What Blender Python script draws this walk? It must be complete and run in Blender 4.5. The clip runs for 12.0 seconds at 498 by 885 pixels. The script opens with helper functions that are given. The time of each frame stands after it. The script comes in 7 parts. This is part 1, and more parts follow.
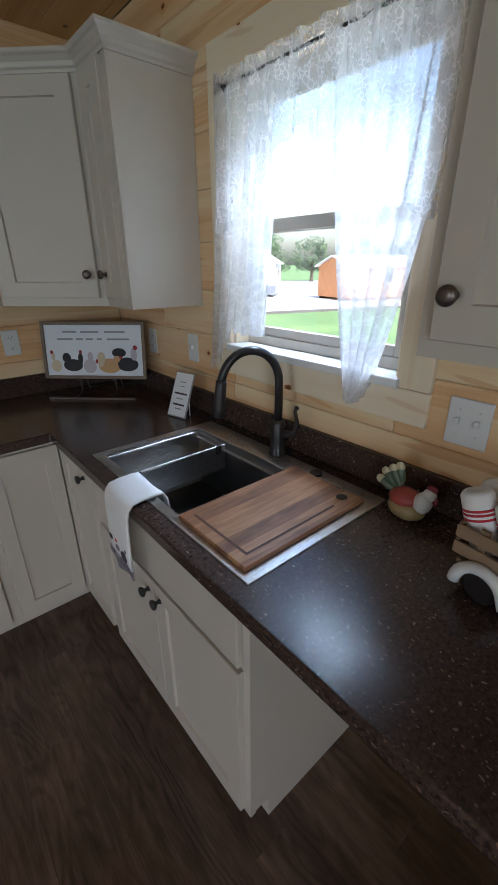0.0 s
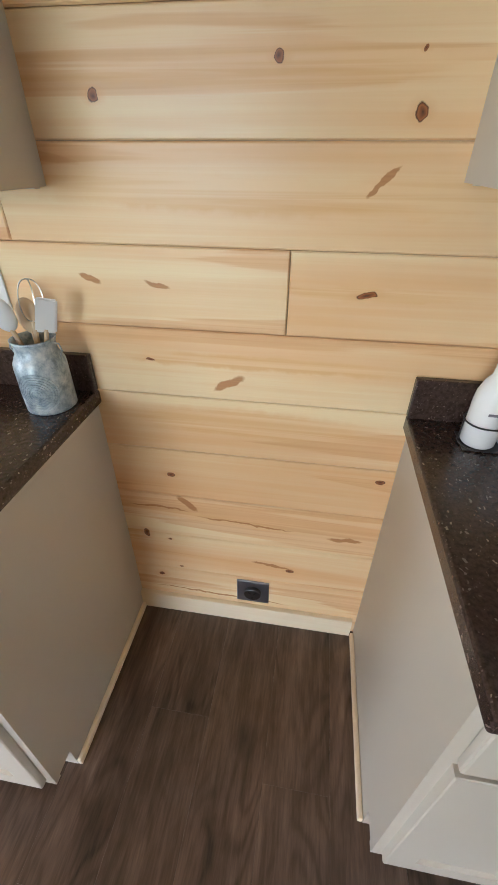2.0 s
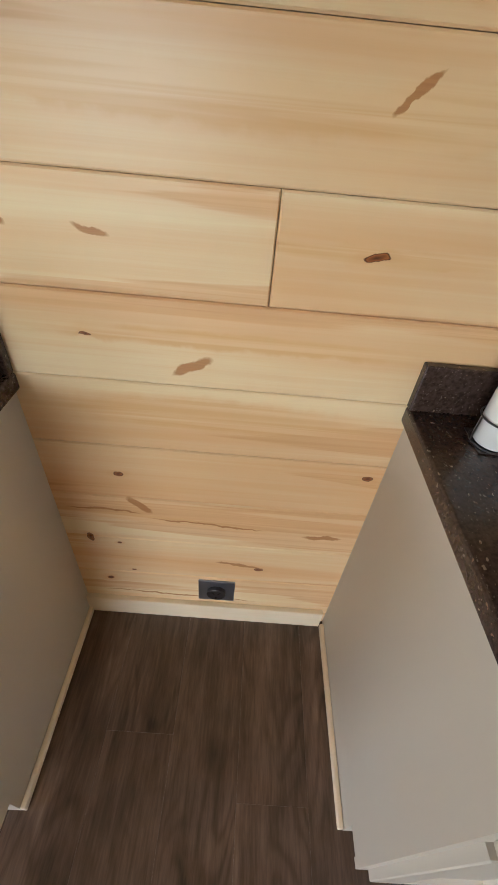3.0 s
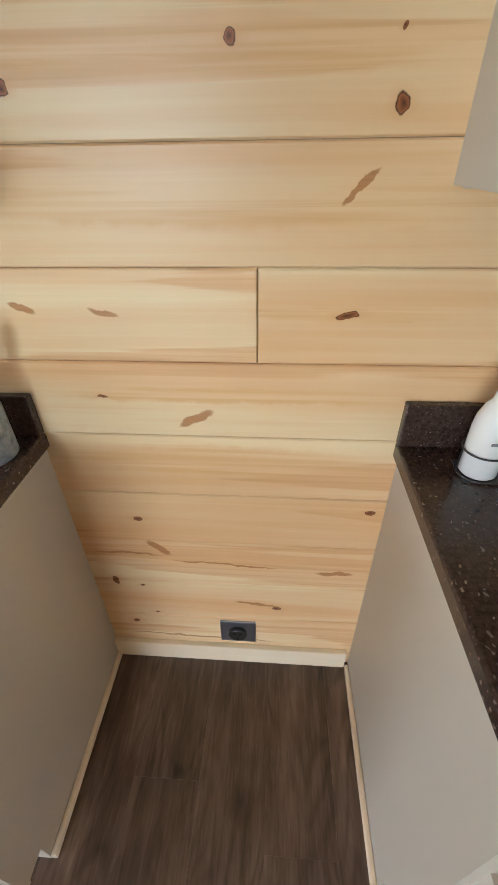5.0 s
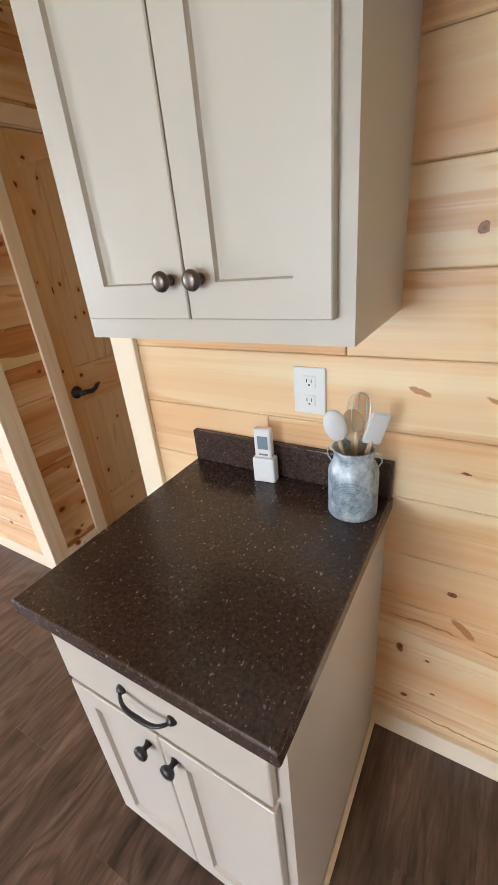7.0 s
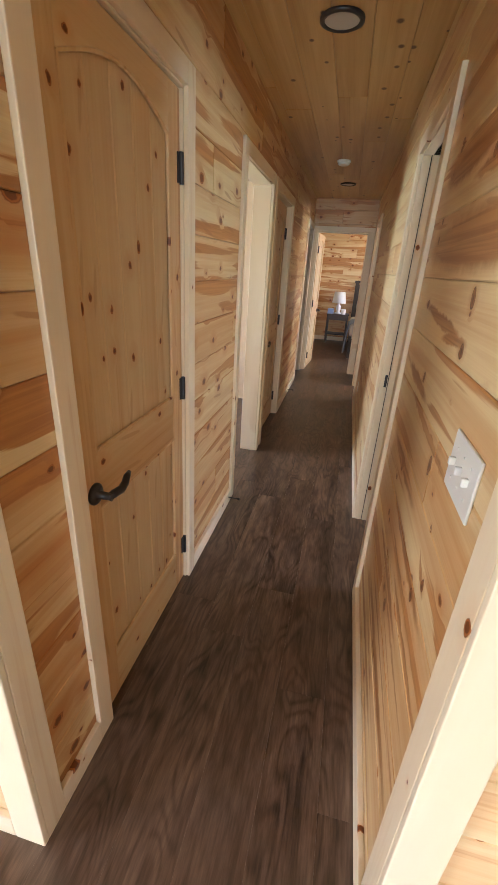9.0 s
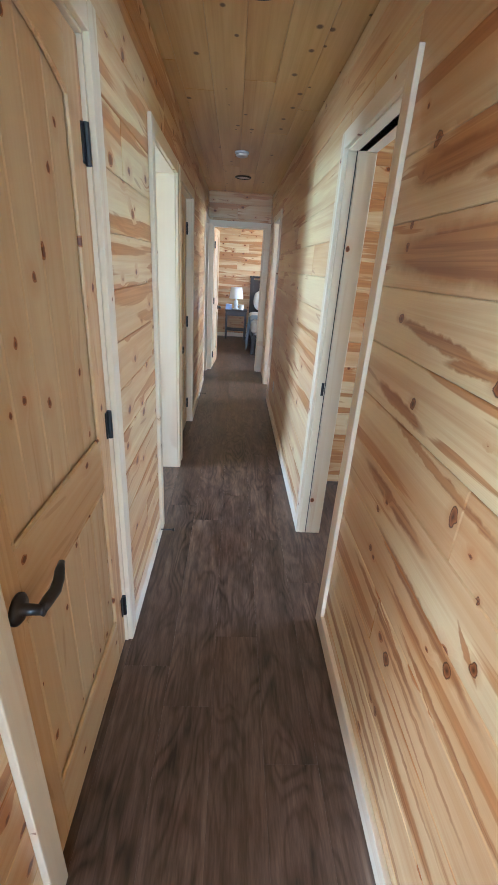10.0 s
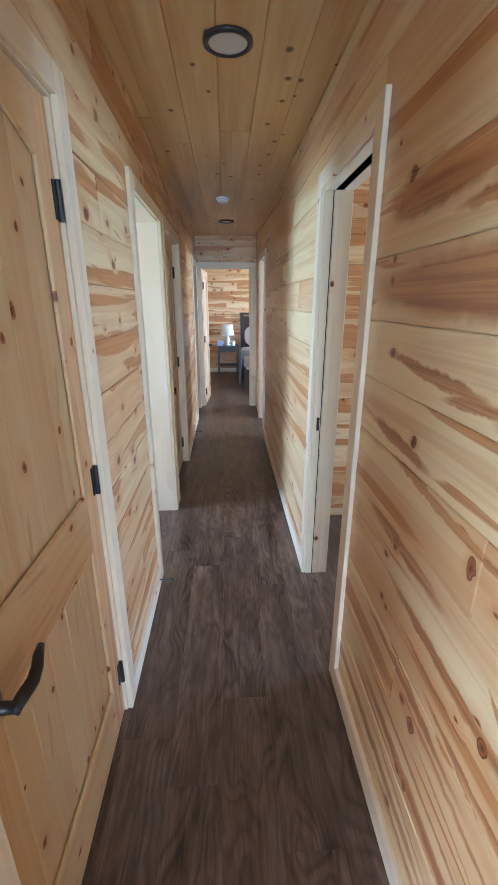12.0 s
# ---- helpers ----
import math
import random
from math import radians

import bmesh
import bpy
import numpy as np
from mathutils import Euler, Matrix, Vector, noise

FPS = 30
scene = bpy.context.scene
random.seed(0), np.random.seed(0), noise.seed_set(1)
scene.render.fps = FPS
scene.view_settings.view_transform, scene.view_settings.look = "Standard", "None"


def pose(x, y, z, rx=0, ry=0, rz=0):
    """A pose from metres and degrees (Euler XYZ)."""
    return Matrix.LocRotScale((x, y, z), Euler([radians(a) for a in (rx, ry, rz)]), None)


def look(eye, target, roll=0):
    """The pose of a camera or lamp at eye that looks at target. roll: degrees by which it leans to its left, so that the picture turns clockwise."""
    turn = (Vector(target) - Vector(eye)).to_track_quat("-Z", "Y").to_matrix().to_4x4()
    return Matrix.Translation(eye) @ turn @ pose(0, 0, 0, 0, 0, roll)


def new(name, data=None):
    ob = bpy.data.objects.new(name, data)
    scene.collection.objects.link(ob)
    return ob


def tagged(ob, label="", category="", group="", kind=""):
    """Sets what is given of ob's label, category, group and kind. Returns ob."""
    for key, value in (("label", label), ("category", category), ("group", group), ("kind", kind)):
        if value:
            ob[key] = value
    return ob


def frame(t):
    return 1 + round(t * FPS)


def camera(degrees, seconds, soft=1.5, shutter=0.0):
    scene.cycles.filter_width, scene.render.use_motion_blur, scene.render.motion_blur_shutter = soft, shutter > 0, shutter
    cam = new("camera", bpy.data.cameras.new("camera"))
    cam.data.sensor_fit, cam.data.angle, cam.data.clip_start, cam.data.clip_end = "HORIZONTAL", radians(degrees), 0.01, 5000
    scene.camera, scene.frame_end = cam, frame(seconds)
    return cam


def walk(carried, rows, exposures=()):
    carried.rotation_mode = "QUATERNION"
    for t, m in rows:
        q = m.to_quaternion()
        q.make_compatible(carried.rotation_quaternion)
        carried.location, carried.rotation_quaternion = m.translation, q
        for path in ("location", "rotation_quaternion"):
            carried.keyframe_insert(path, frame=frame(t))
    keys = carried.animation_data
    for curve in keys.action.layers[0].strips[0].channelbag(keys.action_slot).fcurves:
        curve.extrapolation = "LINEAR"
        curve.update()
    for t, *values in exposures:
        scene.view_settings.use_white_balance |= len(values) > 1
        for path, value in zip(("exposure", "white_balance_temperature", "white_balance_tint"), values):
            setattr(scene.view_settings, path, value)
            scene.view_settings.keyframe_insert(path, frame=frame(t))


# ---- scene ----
cam = camera(62.7, 12.0)

PATH = [
    (0, (1.293, -2.268, 1.514), (2.482, -0.87, 0.719), -0.3),
    (0.5, (1.188, -1.875, 1.505), (1.794, -0.136, 0.726), -3.3),
    (1, (0.948, -1.424, 1.52), (0.925, 0.376, 0.65), -3.6),
    (1.5, (0.693, -1.098, 1.459), (0.448, 0.604, 0.437), -1.7),
    (2, (0.535, -0.86, 1.405), (0.282, 0.755, 0.253), 0.3),
    (2.5, (0.44, -0.682, 1.337), (0.233, 0.807, 0.018), 1.1),
    (3, (0.451, -0.66, 1.359), (0.496, 0.847, 0.045), 5.9),
    (3.2, (0.472, -0.667, 1.378), (0.636, 0.87, 0.11), 7.3),
    (4.8, (0.501, -0.692, 1.399), (0.385, 0.923, 0.225), -0.8),
    (5, (0.515, -0.717, 1.409), (0.393, 0.911, 0.254), -0.9),
    (5.5, (0.501, -0.823, 1.448), (0.328, 0.854, 0.373), -1.6),
    (6, (0.483, -0.923, 1.489), (0.224, 0.795, 0.498), -1.0),
    (6.5, (0.426, -0.926, 1.522), (-0.05, 0.789, 0.611), -1.5),
    (6.8, (0.28, -0.897, 1.512), (-0.483, 0.713, 0.603), -3.9),
    (7, (0.172, -0.879, 1.501), (-0.794, 0.636, 0.622), -5.7),
    (7.2, (0.048, -0.885, 1.505), (-0.998, 0.577, 0.628), -4.7),
    (7.95, (-0.5, -0.84, 1.492), (-1.43, 0.73, 0.66), -1.4),
    (8.8, (-1.008, -0.556, 1.485), (-1.513, 1.222, 0.72), 2.5),
    (9, (-1.070, -0.484, 1.495), (-1.442, 1.32, 0.699), 3.5),
    (9.5, (-1.260, -0.286, 1.500), (-1.308, 1.548, 0.714), 4.7),
    (10, (-1.292, -0.213, 1.525), (-1.188, 1.615, 0.734), 3.75),
    (10.5, (-1.280, -0.173, 1.538), (-1.132, 1.671, 0.799), 2.45),
    (11, (-1.274, -0.164, 1.539), (-1.144, 1.7, 0.848), 1.25),
    (11.5, (-1.268, -0.145, 1.547), (-1.16, 1.729, 0.879), 0.45),
    (12, (-1.269, -0.134, 1.544), (-1.166, 1.748, 0.896), 0.05),
]
walk(cam, [(t, look(eye, target, roll)) for t, eye, target, roll in PATH],
     exposures=[(0, 1.68, 5450, 13), (0.5, 2.15, 5850, 16), (1.0, 2.98, 5800, 15), (2.0, 3.07, 5500, 11), (2.5, 2.92, 5750, 12), (5.0, 3.07, 5550, 11), (5.5, 3.12, 5700, 13), (7.2, 3.32, 5550, 16), (8.8, 3.45, 6000, 17), (9.1, 3.55, 5800, 14), (9.6, 3.93, 4800, 6), (10.5, 3.93, 4500, 6), (12, 3.93, 4450, 6)])

# ---- world, sun and daylight ----
world = bpy.data.worlds.new("world")
scene.world = world
world.use_nodes = True
wn = world.node_tree.nodes
sky = wn.new("ShaderNodeTexSky")
sky.sky_type, sky.sun_disc, sky.sun_elevation, sky.sun_rotation = "NISHITA", False, radians(50), radians(200)
world.node_tree.links.new(sky.outputs[0], wn["Background"].inputs[0])
sky.dust_density, sky.air_density = 4.0, 1.4
wn["Background"].inputs[1].default_value = 0.15
sun = new("sun", bpy.data.lights.new("sun", "SUN"))
sun.data.energy, sun.data.angle, sun.data.color = 3.6, radians(0.5), (1.0, 0.95, 0.87)
sun.matrix_world = look((0, 0, 10), (0 + math.sin(radians(20)) * 6, math.cos(radians(20)) * 6, 10 - 7.2))


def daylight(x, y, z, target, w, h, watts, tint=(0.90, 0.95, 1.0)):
    """An added area lamp that stands in for skylight at a window opening."""
    lamp = new("daylight_fill", bpy.data.lights.new("daylight_fill", "AREA"))
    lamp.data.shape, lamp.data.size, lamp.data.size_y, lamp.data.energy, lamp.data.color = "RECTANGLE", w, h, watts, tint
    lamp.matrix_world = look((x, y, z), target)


# South and west lamps stand in for sky through unseen openings
daylight(-1.25, -5.52, 1.45, (-1.25, 0, 1.45), 1.9, 1.4, 11.5, (0.74, 0.88, 1.0))
daylight(-5.22, -2.6, 1.35, (0, -2.6, 1.35), 1.7, 1.5, 12)
# Fill lamps added for the side rooms and bedroom, at unseen openings
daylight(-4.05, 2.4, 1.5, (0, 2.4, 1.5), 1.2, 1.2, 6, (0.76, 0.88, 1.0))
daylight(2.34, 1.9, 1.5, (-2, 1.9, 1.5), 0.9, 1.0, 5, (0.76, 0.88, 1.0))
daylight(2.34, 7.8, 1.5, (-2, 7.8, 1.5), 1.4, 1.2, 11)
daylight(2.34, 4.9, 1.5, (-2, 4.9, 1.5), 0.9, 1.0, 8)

# Sky stand-in added outside, above the kitchen window and out of view
daylight(2.80, -1.37, 2.72, (2.1, -1.37, 1.3), 0.9, 0.6, 24, (0.80, 0.91, 1.0))

# ---- materials ----
def material(name, color=(0.8, 0.8, 0.8), rough=0.5, metal=0.0):
    m = bpy.data.materials.new(name)
    m.use_nodes = True
    b = m.node_tree.nodes["Principled BSDF"]
    b.inputs["Base Color"].default_value = (*color, 1)
    b.inputs["Roughness"].default_value = rough
    b.inputs["Metallic"].default_value = metal
    return m


class Graph:
    """Short names for node building."""

    def __init__(self, m):
        self.t, self.n = m.node_tree, m.node_tree.nodes
        self.b = self.n["Principled BSDF"]

    def put(self, value, socket):
        if hasattr(value, "is_output"):
            self.t.links.new(value, socket)
        else:
            socket.default_value = value

    def math(self, op, a, b=0.0, c=0.0, clamp=False):
        k = self.n.new("ShaderNodeMath")
        k.operation, k.use_clamp = op, clamp
        for v, s in zip((a, b, c), k.inputs):
            self.put(v, s)
        return k.outputs[0]

    def noise(self, vec, scale, detail=3.0, rough=0.5, distort=0.0):
        k = self.n.new("ShaderNodeTexNoise")
        self.put(vec, k.inputs["Vector"])
        for name, v in (("Scale", scale), ("Detail", detail), ("Roughness", rough), ("Distortion", distort)):
            k.inputs[name].default_value = v
        return k.outputs["Fac"]

    def scaled(self, vec, s, shift=None):
        k = self.n.new("ShaderNodeVectorMath")
        k.operation = "MULTIPLY_ADD"
        self.put(vec, k.inputs[0])
        k.inputs[1].default_value = s
        if shift is not None:
            self.put(shift, k.inputs[2])
        return k.outputs[0]

    def warped(self, vec, scale=60.0, amount=0.02):
        k = self.n.new("ShaderNodeTexNoise")
        self.put(vec, k.inputs["Vector"])
        k.inputs["Scale"].default_value = scale
        return self.scaled(k.outputs["Color"], (amount, amount, amount), vec)

    def ramp(self, fac, stops):
        k = self.n.new("ShaderNodeValToRGB")
        self.put(fac, k.inputs[0])
        e = k.color_ramp.elements
        while len(e) < len(stops):
            e.new(0.5)
        for el, (p, c) in zip(e, stops):
            el.position, el.color = p, (*c, 1) if len(c) == 3 else c
        return k.outputs[0]

    def mix(self, fac, a, b, kind="MIX"):
        k = self.n.new("ShaderNodeMix")
        k.data_type, k.blend_type = "RGBA", kind
        self.put(fac, k.inputs[0])
        for v, s in ((a, k.inputs[6]), (b, k.inputs[7])):
            self.put((*v, 1) if isinstance(v, tuple) and len(v) == 3 else v, s)
        return k.outputs[2]

    def coords(self, kind="Object"):
        return self.n.new("ShaderNodeTexCoord").outputs[kind]

    def random(self):
        return self.n.new("ShaderNodeObjectInfo").outputs["Random"]

    def bump(self, height, strength=0.2, distance=0.002):
        k = self.n.new("ShaderNodeBump")
        self.put(height, k.inputs["Height"])
        k.inputs["Strength"].default_value, k.inputs["Distance"].default_value = strength, distance
        self.t.links.new(k.outputs[0], self.b.inputs["Normal"])

    def color(self, c):
        self.put(c, self.b.inputs["Base Color"])


def pine(name, pale=(0.83, 0.68, 0.45), mid=(0.74, 0.49, 0.27), dark=(0.48, 0.25, 0.11), streak=0.62, knots=0.55, rough=0.34, along="x", heartwood=(0.60, 0.35), big=1.0, marks=None, plane="x"):
    """Clear-coated knotty pine; the grain runs along the object's own x axis."""
    m = material(name, pale, rough)
    g = Graph(m)
    rnd = g.random()
    shift = g.n.new("ShaderNodeCombineXYZ")
    g.put(g.math("MULTIPLY", rnd, 37.0), shift.inputs[0])
    g.put(g.math("MULTIPLY", rnd, 11.0), shift.inputs[1])
    g.put(g.math("MULTIPLY", rnd, 23.0), shift.inputs[2])
    axes = {"x": (1, 1, 1), "z": (1, 1, 1)}[along]
    base = g.coords()
    if along == "z":
        sep = g.n.new("ShaderNodeSeparateXYZ")
        g.put(base, sep.inputs[0])
        com = g.n.new("ShaderNodeCombineXYZ")
        g.put(sep.outputs[2], com.inputs[0])
        g.put(sep.outputs[1], com.inputs[1])
        g.put(sep.outputs[0], com.inputs[2])
        base = com.outputs[0]
    p = g.scaled(base, axes, shift.outputs[0])
    # knots
    cut = g.n.new("ShaderNodeSeparateXYZ")
    g.put(p, cut.inputs[0])
    flat = g.n.new("ShaderNodeCombineXYZ")
    g.put(g.math("MULTIPLY", cut.outputs[0], 0.72), flat.inputs[0])
    g.put(cut.outputs[2], flat.inputs[1])
    vor = g.n.new("ShaderNodeTexVoronoi")
    vor.voronoi_dimensions = "2D"
    g.put(flat.outputs[0], vor.inputs["Vector"])
    vor.inputs["Scale"].default_value = 7.0
    hue = g.n.new("ShaderNodeSeparateColor")
    g.put(vor.outputs["Color"], hue.inputs[0])
    there = g.math("LESS_THAN", hue.outputs[0], knots)
    size = g.math("MULTIPLY_ADD", hue.outputs[1], 0.065 * big, 0.022)
    wob = g.math("ADD", g.math("MULTIPLY_ADD", g.noise(p, 26.0, 2.0), 0.10, -0.05), g.math("MULTIPLY_ADD", g.noise(p, 90.0, 2.0), 0.05, -0.025))
    far = g.math("ADD", vor.outputs["Distance"], wob)
    core = g.math("MULTIPLY", g.math("SUBTRACT", 1.0, g.math("DIVIDE", far, size), clamp=True), there)
    core = g.math("MULTIPLY", core, 2.4, clamp=True)
    halo = g.math("MULTIPLY", g.math("SUBTRACT", 1.0, g.math("DIVIDE", far, g.math("MULTIPLY", size, 3.6)), clamp=True), there)
    # slanting spike knots
    spike = g.n.new("ShaderNodeTexVoronoi")
    spike.voronoi_dimensions = "2D"
    lean = g.n.new("ShaderNodeCombineXYZ")
    g.put(g.math("MULTIPLY", cut.outputs[0], 2.6), lean.inputs[0])
    g.put(g.math("MULTIPLY_ADD", cut.outputs[2], 24.0, g.math("MULTIPLY", cut.outputs[0], 3.4)), lean.inputs[1])
    g.put(lean.outputs[0], spike.inputs["Vector"])
    spike.inputs["Scale"].default_value = 1.0
    tint = g.n.new("ShaderNodeSeparateColor")
    g.put(spike.outputs["Color"], tint.inputs[0])
    dash = g.math("MULTIPLY", g.math("SUBTRACT", 1.0, g.math("DIVIDE", g.math("ADD", spike.outputs["Distance"], g.math("MULTIPLY", wob, 0.8)), 0.20), clamp=True), g.math("LESS_THAN", tint.outputs[0], knots * 0.17))
    dash = g.math("MULTIPLY", dash, 3.5, clamp=True)
    # grain bends round the knots
    bend = g.n.new("ShaderNodeCombineXYZ")
    g.put(g.math("MULTIPLY", halo, 0.03), bend.inputs[2])
    q = g.n.new("ShaderNodeVectorMath")
    g.put(p, q.inputs[0])
    g.put(bend.outputs[0], q.inputs[1])
    q = q.outputs[0]
    broad = g.noise(g.scaled(q, (0.55, 2.0, 8.0)), 1.0, 3.0, 0.55, 0.4)
    rings = g.noise(g.scaled(q, (1.1, 8.0, 55.0)), 1.0, 3.0, 0.55, 0.9)
    fine = g.noise(g.scaled(q, (6.0, 60.0, 420.0)), 1.0, 2.0)
    tone = g.math("ADD", g.math("MULTIPLY_ADD", broad, 1.25, -0.22), g.math("MULTIPLY", rings, 0.34))
    tone = g.math("ADD", tone, g.math("MULTIPLY_ADD", rnd, 0.20, -0.14))
    col = g.ramp(tone, [(0.34, pale), (0.50, tuple(a * 0.6 + b * 0.4 for a, b in zip(pale, mid))), (streak, mid), (streak + 0.14, dark)])
    # heartwood with a clear edge against the pale sapwood
    flame = g.noise(g.scaled(q, (0.8, 2.0, 10.0)), 1.0, 2.0, 0.45, 0.35)
    flame = g.math("ADD", flame, g.math("MULTIPLY", g.math("SUBTRACT", rings, 0.5), 0.12))
    mask = g.ramp(flame, [(heartwood[0], (0, 0, 0)), (heartwood[0] + 0.022, (1, 1, 1))])
    inner = g.mix(g.ramp(rings, [(0.40, (0, 0, 0)), (0.66, (1, 1, 1))]), mid, tuple(a * 0.5 + b * 0.5 for a, b in zip(mid, dark)))
    col = g.mix(g.math("MULTIPLY", mask, heartwood[1]), col, inner)
    lines = g.noise(g.scaled(q, (0.9, 8.0, 95.0)), 1.0, 2.0, 0.5, 0.5)
    col = g.mix(g.math("MULTIPLY", g.ramp(lines, [(0.53, (0, 0, 0)), (0.62, (1, 1, 1))]), g.math("MULTIPLY_ADD", mask, 0.30, 0.05)), col, tuple(a * 0.45 + b * 0.55 for a, b in zip(mid, dark)))
    col = g.mix(g.math("MULTIPLY_ADD", fine, 0.34, -0.08, clamp=True), col, mid)
    col = g.mix(g.math("MULTIPLY", halo, 0.55), col, (mid[0] * 0.92, mid[1] * 0.72, mid[2] * 0.55))
    col = g.mix(g.math("MULTIPLY", dash, 0.5), col, tuple(a * 0.35 + b * 0.65 for a, b in zip(mid, dark)))
    heart = g.ramp(core, [(0.0, (0.24, 0.070, 0.014)), (0.35, (0.27, 0.080, 0.016)), (0.55, (0.46, 0.170, 0.040)), (0.85, (0.38, 0.125, 0.028)), (1.0, (0.17, 0.050, 0.012))])
    col = g.mix(g.math("MULTIPLY", core, 3.0, clamp=True), col, heart)
    if marks:
        # the wall's own knots and flames: (along, up, half length, half height, lean in degrees)
        where = g.n.new("ShaderNodeSeparateXYZ")
        g.put(g.n.new("ShaderNodeNewGeometry").outputs["Position"], where.inputs[0])
        spot = g.n.new("ShaderNodeCombineXYZ")
        g.put(where.outputs[0 if plane == "x" else 1], spot.inputs[0])
        g.put(where.outputs[2], spot.inputs[1])
        spot = g.warped(g.warped(spot.outputs[0], 22.0, 0.022), 120.0, 0.005)
        shade, deep, force = marks["tone"]
        for kind in ("flame", "halo", "spike", "knot"):
            least = None
            for along_u, up, ru, rv, lean in marks["knot" if kind == "halo" else kind]:
                k = g.n.new("ShaderNodeMapping")
                k.vector_type = "TEXTURE"
                g.put(spot, k.inputs[0])
                if kind == "halo":
                    ru, rv = ru * 2.8, rv * 1.7
                k.inputs[1].default_value = (along_u + 0.011 + 0.0025, up + 0.011 + 0.0025, 0.0)
                k.inputs[2].default_value = (0, 0, radians(lean))
                k.inputs[3].default_value = (ru, rv, 1000.0)
                span = g.n.new("ShaderNodeVectorMath")
                span.operation = "LENGTH"
                g.put(k.outputs[0], span.inputs[0])
                least = span.outputs["Value"] if least is None else g.math("MINIMUM", least, span.outputs["Value"])
            if least is None:
                continue
            if kind == "flame":
                inside = g.ramp(g.math("MULTIPLY_ADD", rings, 0.3, g.math("ADD", least, -0.15)), [(0.66, (1, 1, 1)), (0.98, (0, 0, 0))])
                col = g.mix(g.math("MULTIPLY", inside, force), col, g.mix(g.ramp(rings, [(0.40, (0, 0, 0)), (0.62, (1, 1, 1))]), shade, deep))
            elif kind == "halo":
                inside = g.ramp(least, [(0.35, (1, 1, 1)), (1.0, (0, 0, 0))])
                col = g.mix(g.math("MULTIPLY", inside, 0.5), col, tuple(a * 0.8 + b * 0.2 for a, b in zip(mid, dark)))
            elif kind == "spike":
                inside = g.ramp(least, [(0.75, (1, 1, 1)), (1.0, (0, 0, 0))])
                col = g.mix(g.math("MULTIPLY", inside, 0.85), col, g.mix(fine, (0.50, 0.21, 0.06), (0.34, 0.12, 0.03)))
            else:
                inside = g.ramp(least, [(0.85, (1, 1, 1)), (1.0, (0, 0, 0))])
                col = g.mix(inside, col, g.ramp(least, [(0.0, (0.07, 0.022, 0.008)), (0.40, (0.22, 0.072, 0.020)), (0.68, (0.33, 0.115, 0.032)), (0.86, (0.075, 0.023, 0.008))]))
    g.color(col)
    g.put(g.math("MULTIPLY_ADD", rings, 0.12, rough - 0.06), g.b.inputs["Roughness"])
    g.b.inputs["Specular IOR Level"].default_value = 0.36
    g.bump(g.math("ADD", rings, g.math("MULTIPLY", fine, 0.5)), 0.10, 0.001)
    return m


NORTH_MARKS = {
    "tone": ((0.79, 0.535, 0.285), (0.71, 0.42, 0.185), 0.80),
    "knot": [(0.13, 1.658, 0.011, 0.010, 0), (0.399, 1.628, 0.012, 0.010, 0), (0.447, 1.53, 0.009, 0.009, 0), (0.126, 1.486, 0.011, 0.008, 0), (0.675, 1.462, 0.010, 0.013, 0), (0.663, 1.532, 0.004, 0.003, 0),
             (0.637, 1.178, 0.020, 0.007, 10), (0.172, 0.656, 0.014, 0.009, 5), (0.750, 0.702, 0.014, 0.009, 0), (0.066, 0.395, 0.010, 0.018, 0), (0.141, 0.376, 0.007, 0.006, 0), (0.163, 1.003, 0.012, 0.004, 0), (0.54, 0.292, 0.014, 0.008, 0), (0.169, 0.244, 0.009, 0.004, 0)],
    "spike": [(0.05, 1.183, 0.027, 0.009, -25), (0.202, 1.178, 0.030, 0.007, -12), (0.350, 0.955, 0.048, 0.011, 30), (0.213, 0.544, 0.040, 0.013, -42), (0.48, 0.308, 0.075, 0.006, -6), (0.690, 0.467, 0.055, 0.010, 4),
              (0.389, 0.488, 0.16, 0.004, -3), (0.12, 0.517, 0.10, 0.004, -2), (0.633, 1.366, 0.035, 0.005, 45), (0.30, 0.115, 0.26, 0.004, -2)],
    "flame": [(0.42, 1.515, 0.42, 0.028, 0), (0.30, 1.345, 0.50, 0.038, -2), (0.70, 1.345, 0.26, 0.040, 3), (0.66, 1.178, 0.22, 0.018, 0), (0.42, 1.012, 0.40, 0.022, 0), (0.38, 0.845, 0.42, 0.050, 0), (0.30, 0.49, 0.30, 0.020, -3), (0.45, 1.62, 0.40, 0.035, 0)],
}
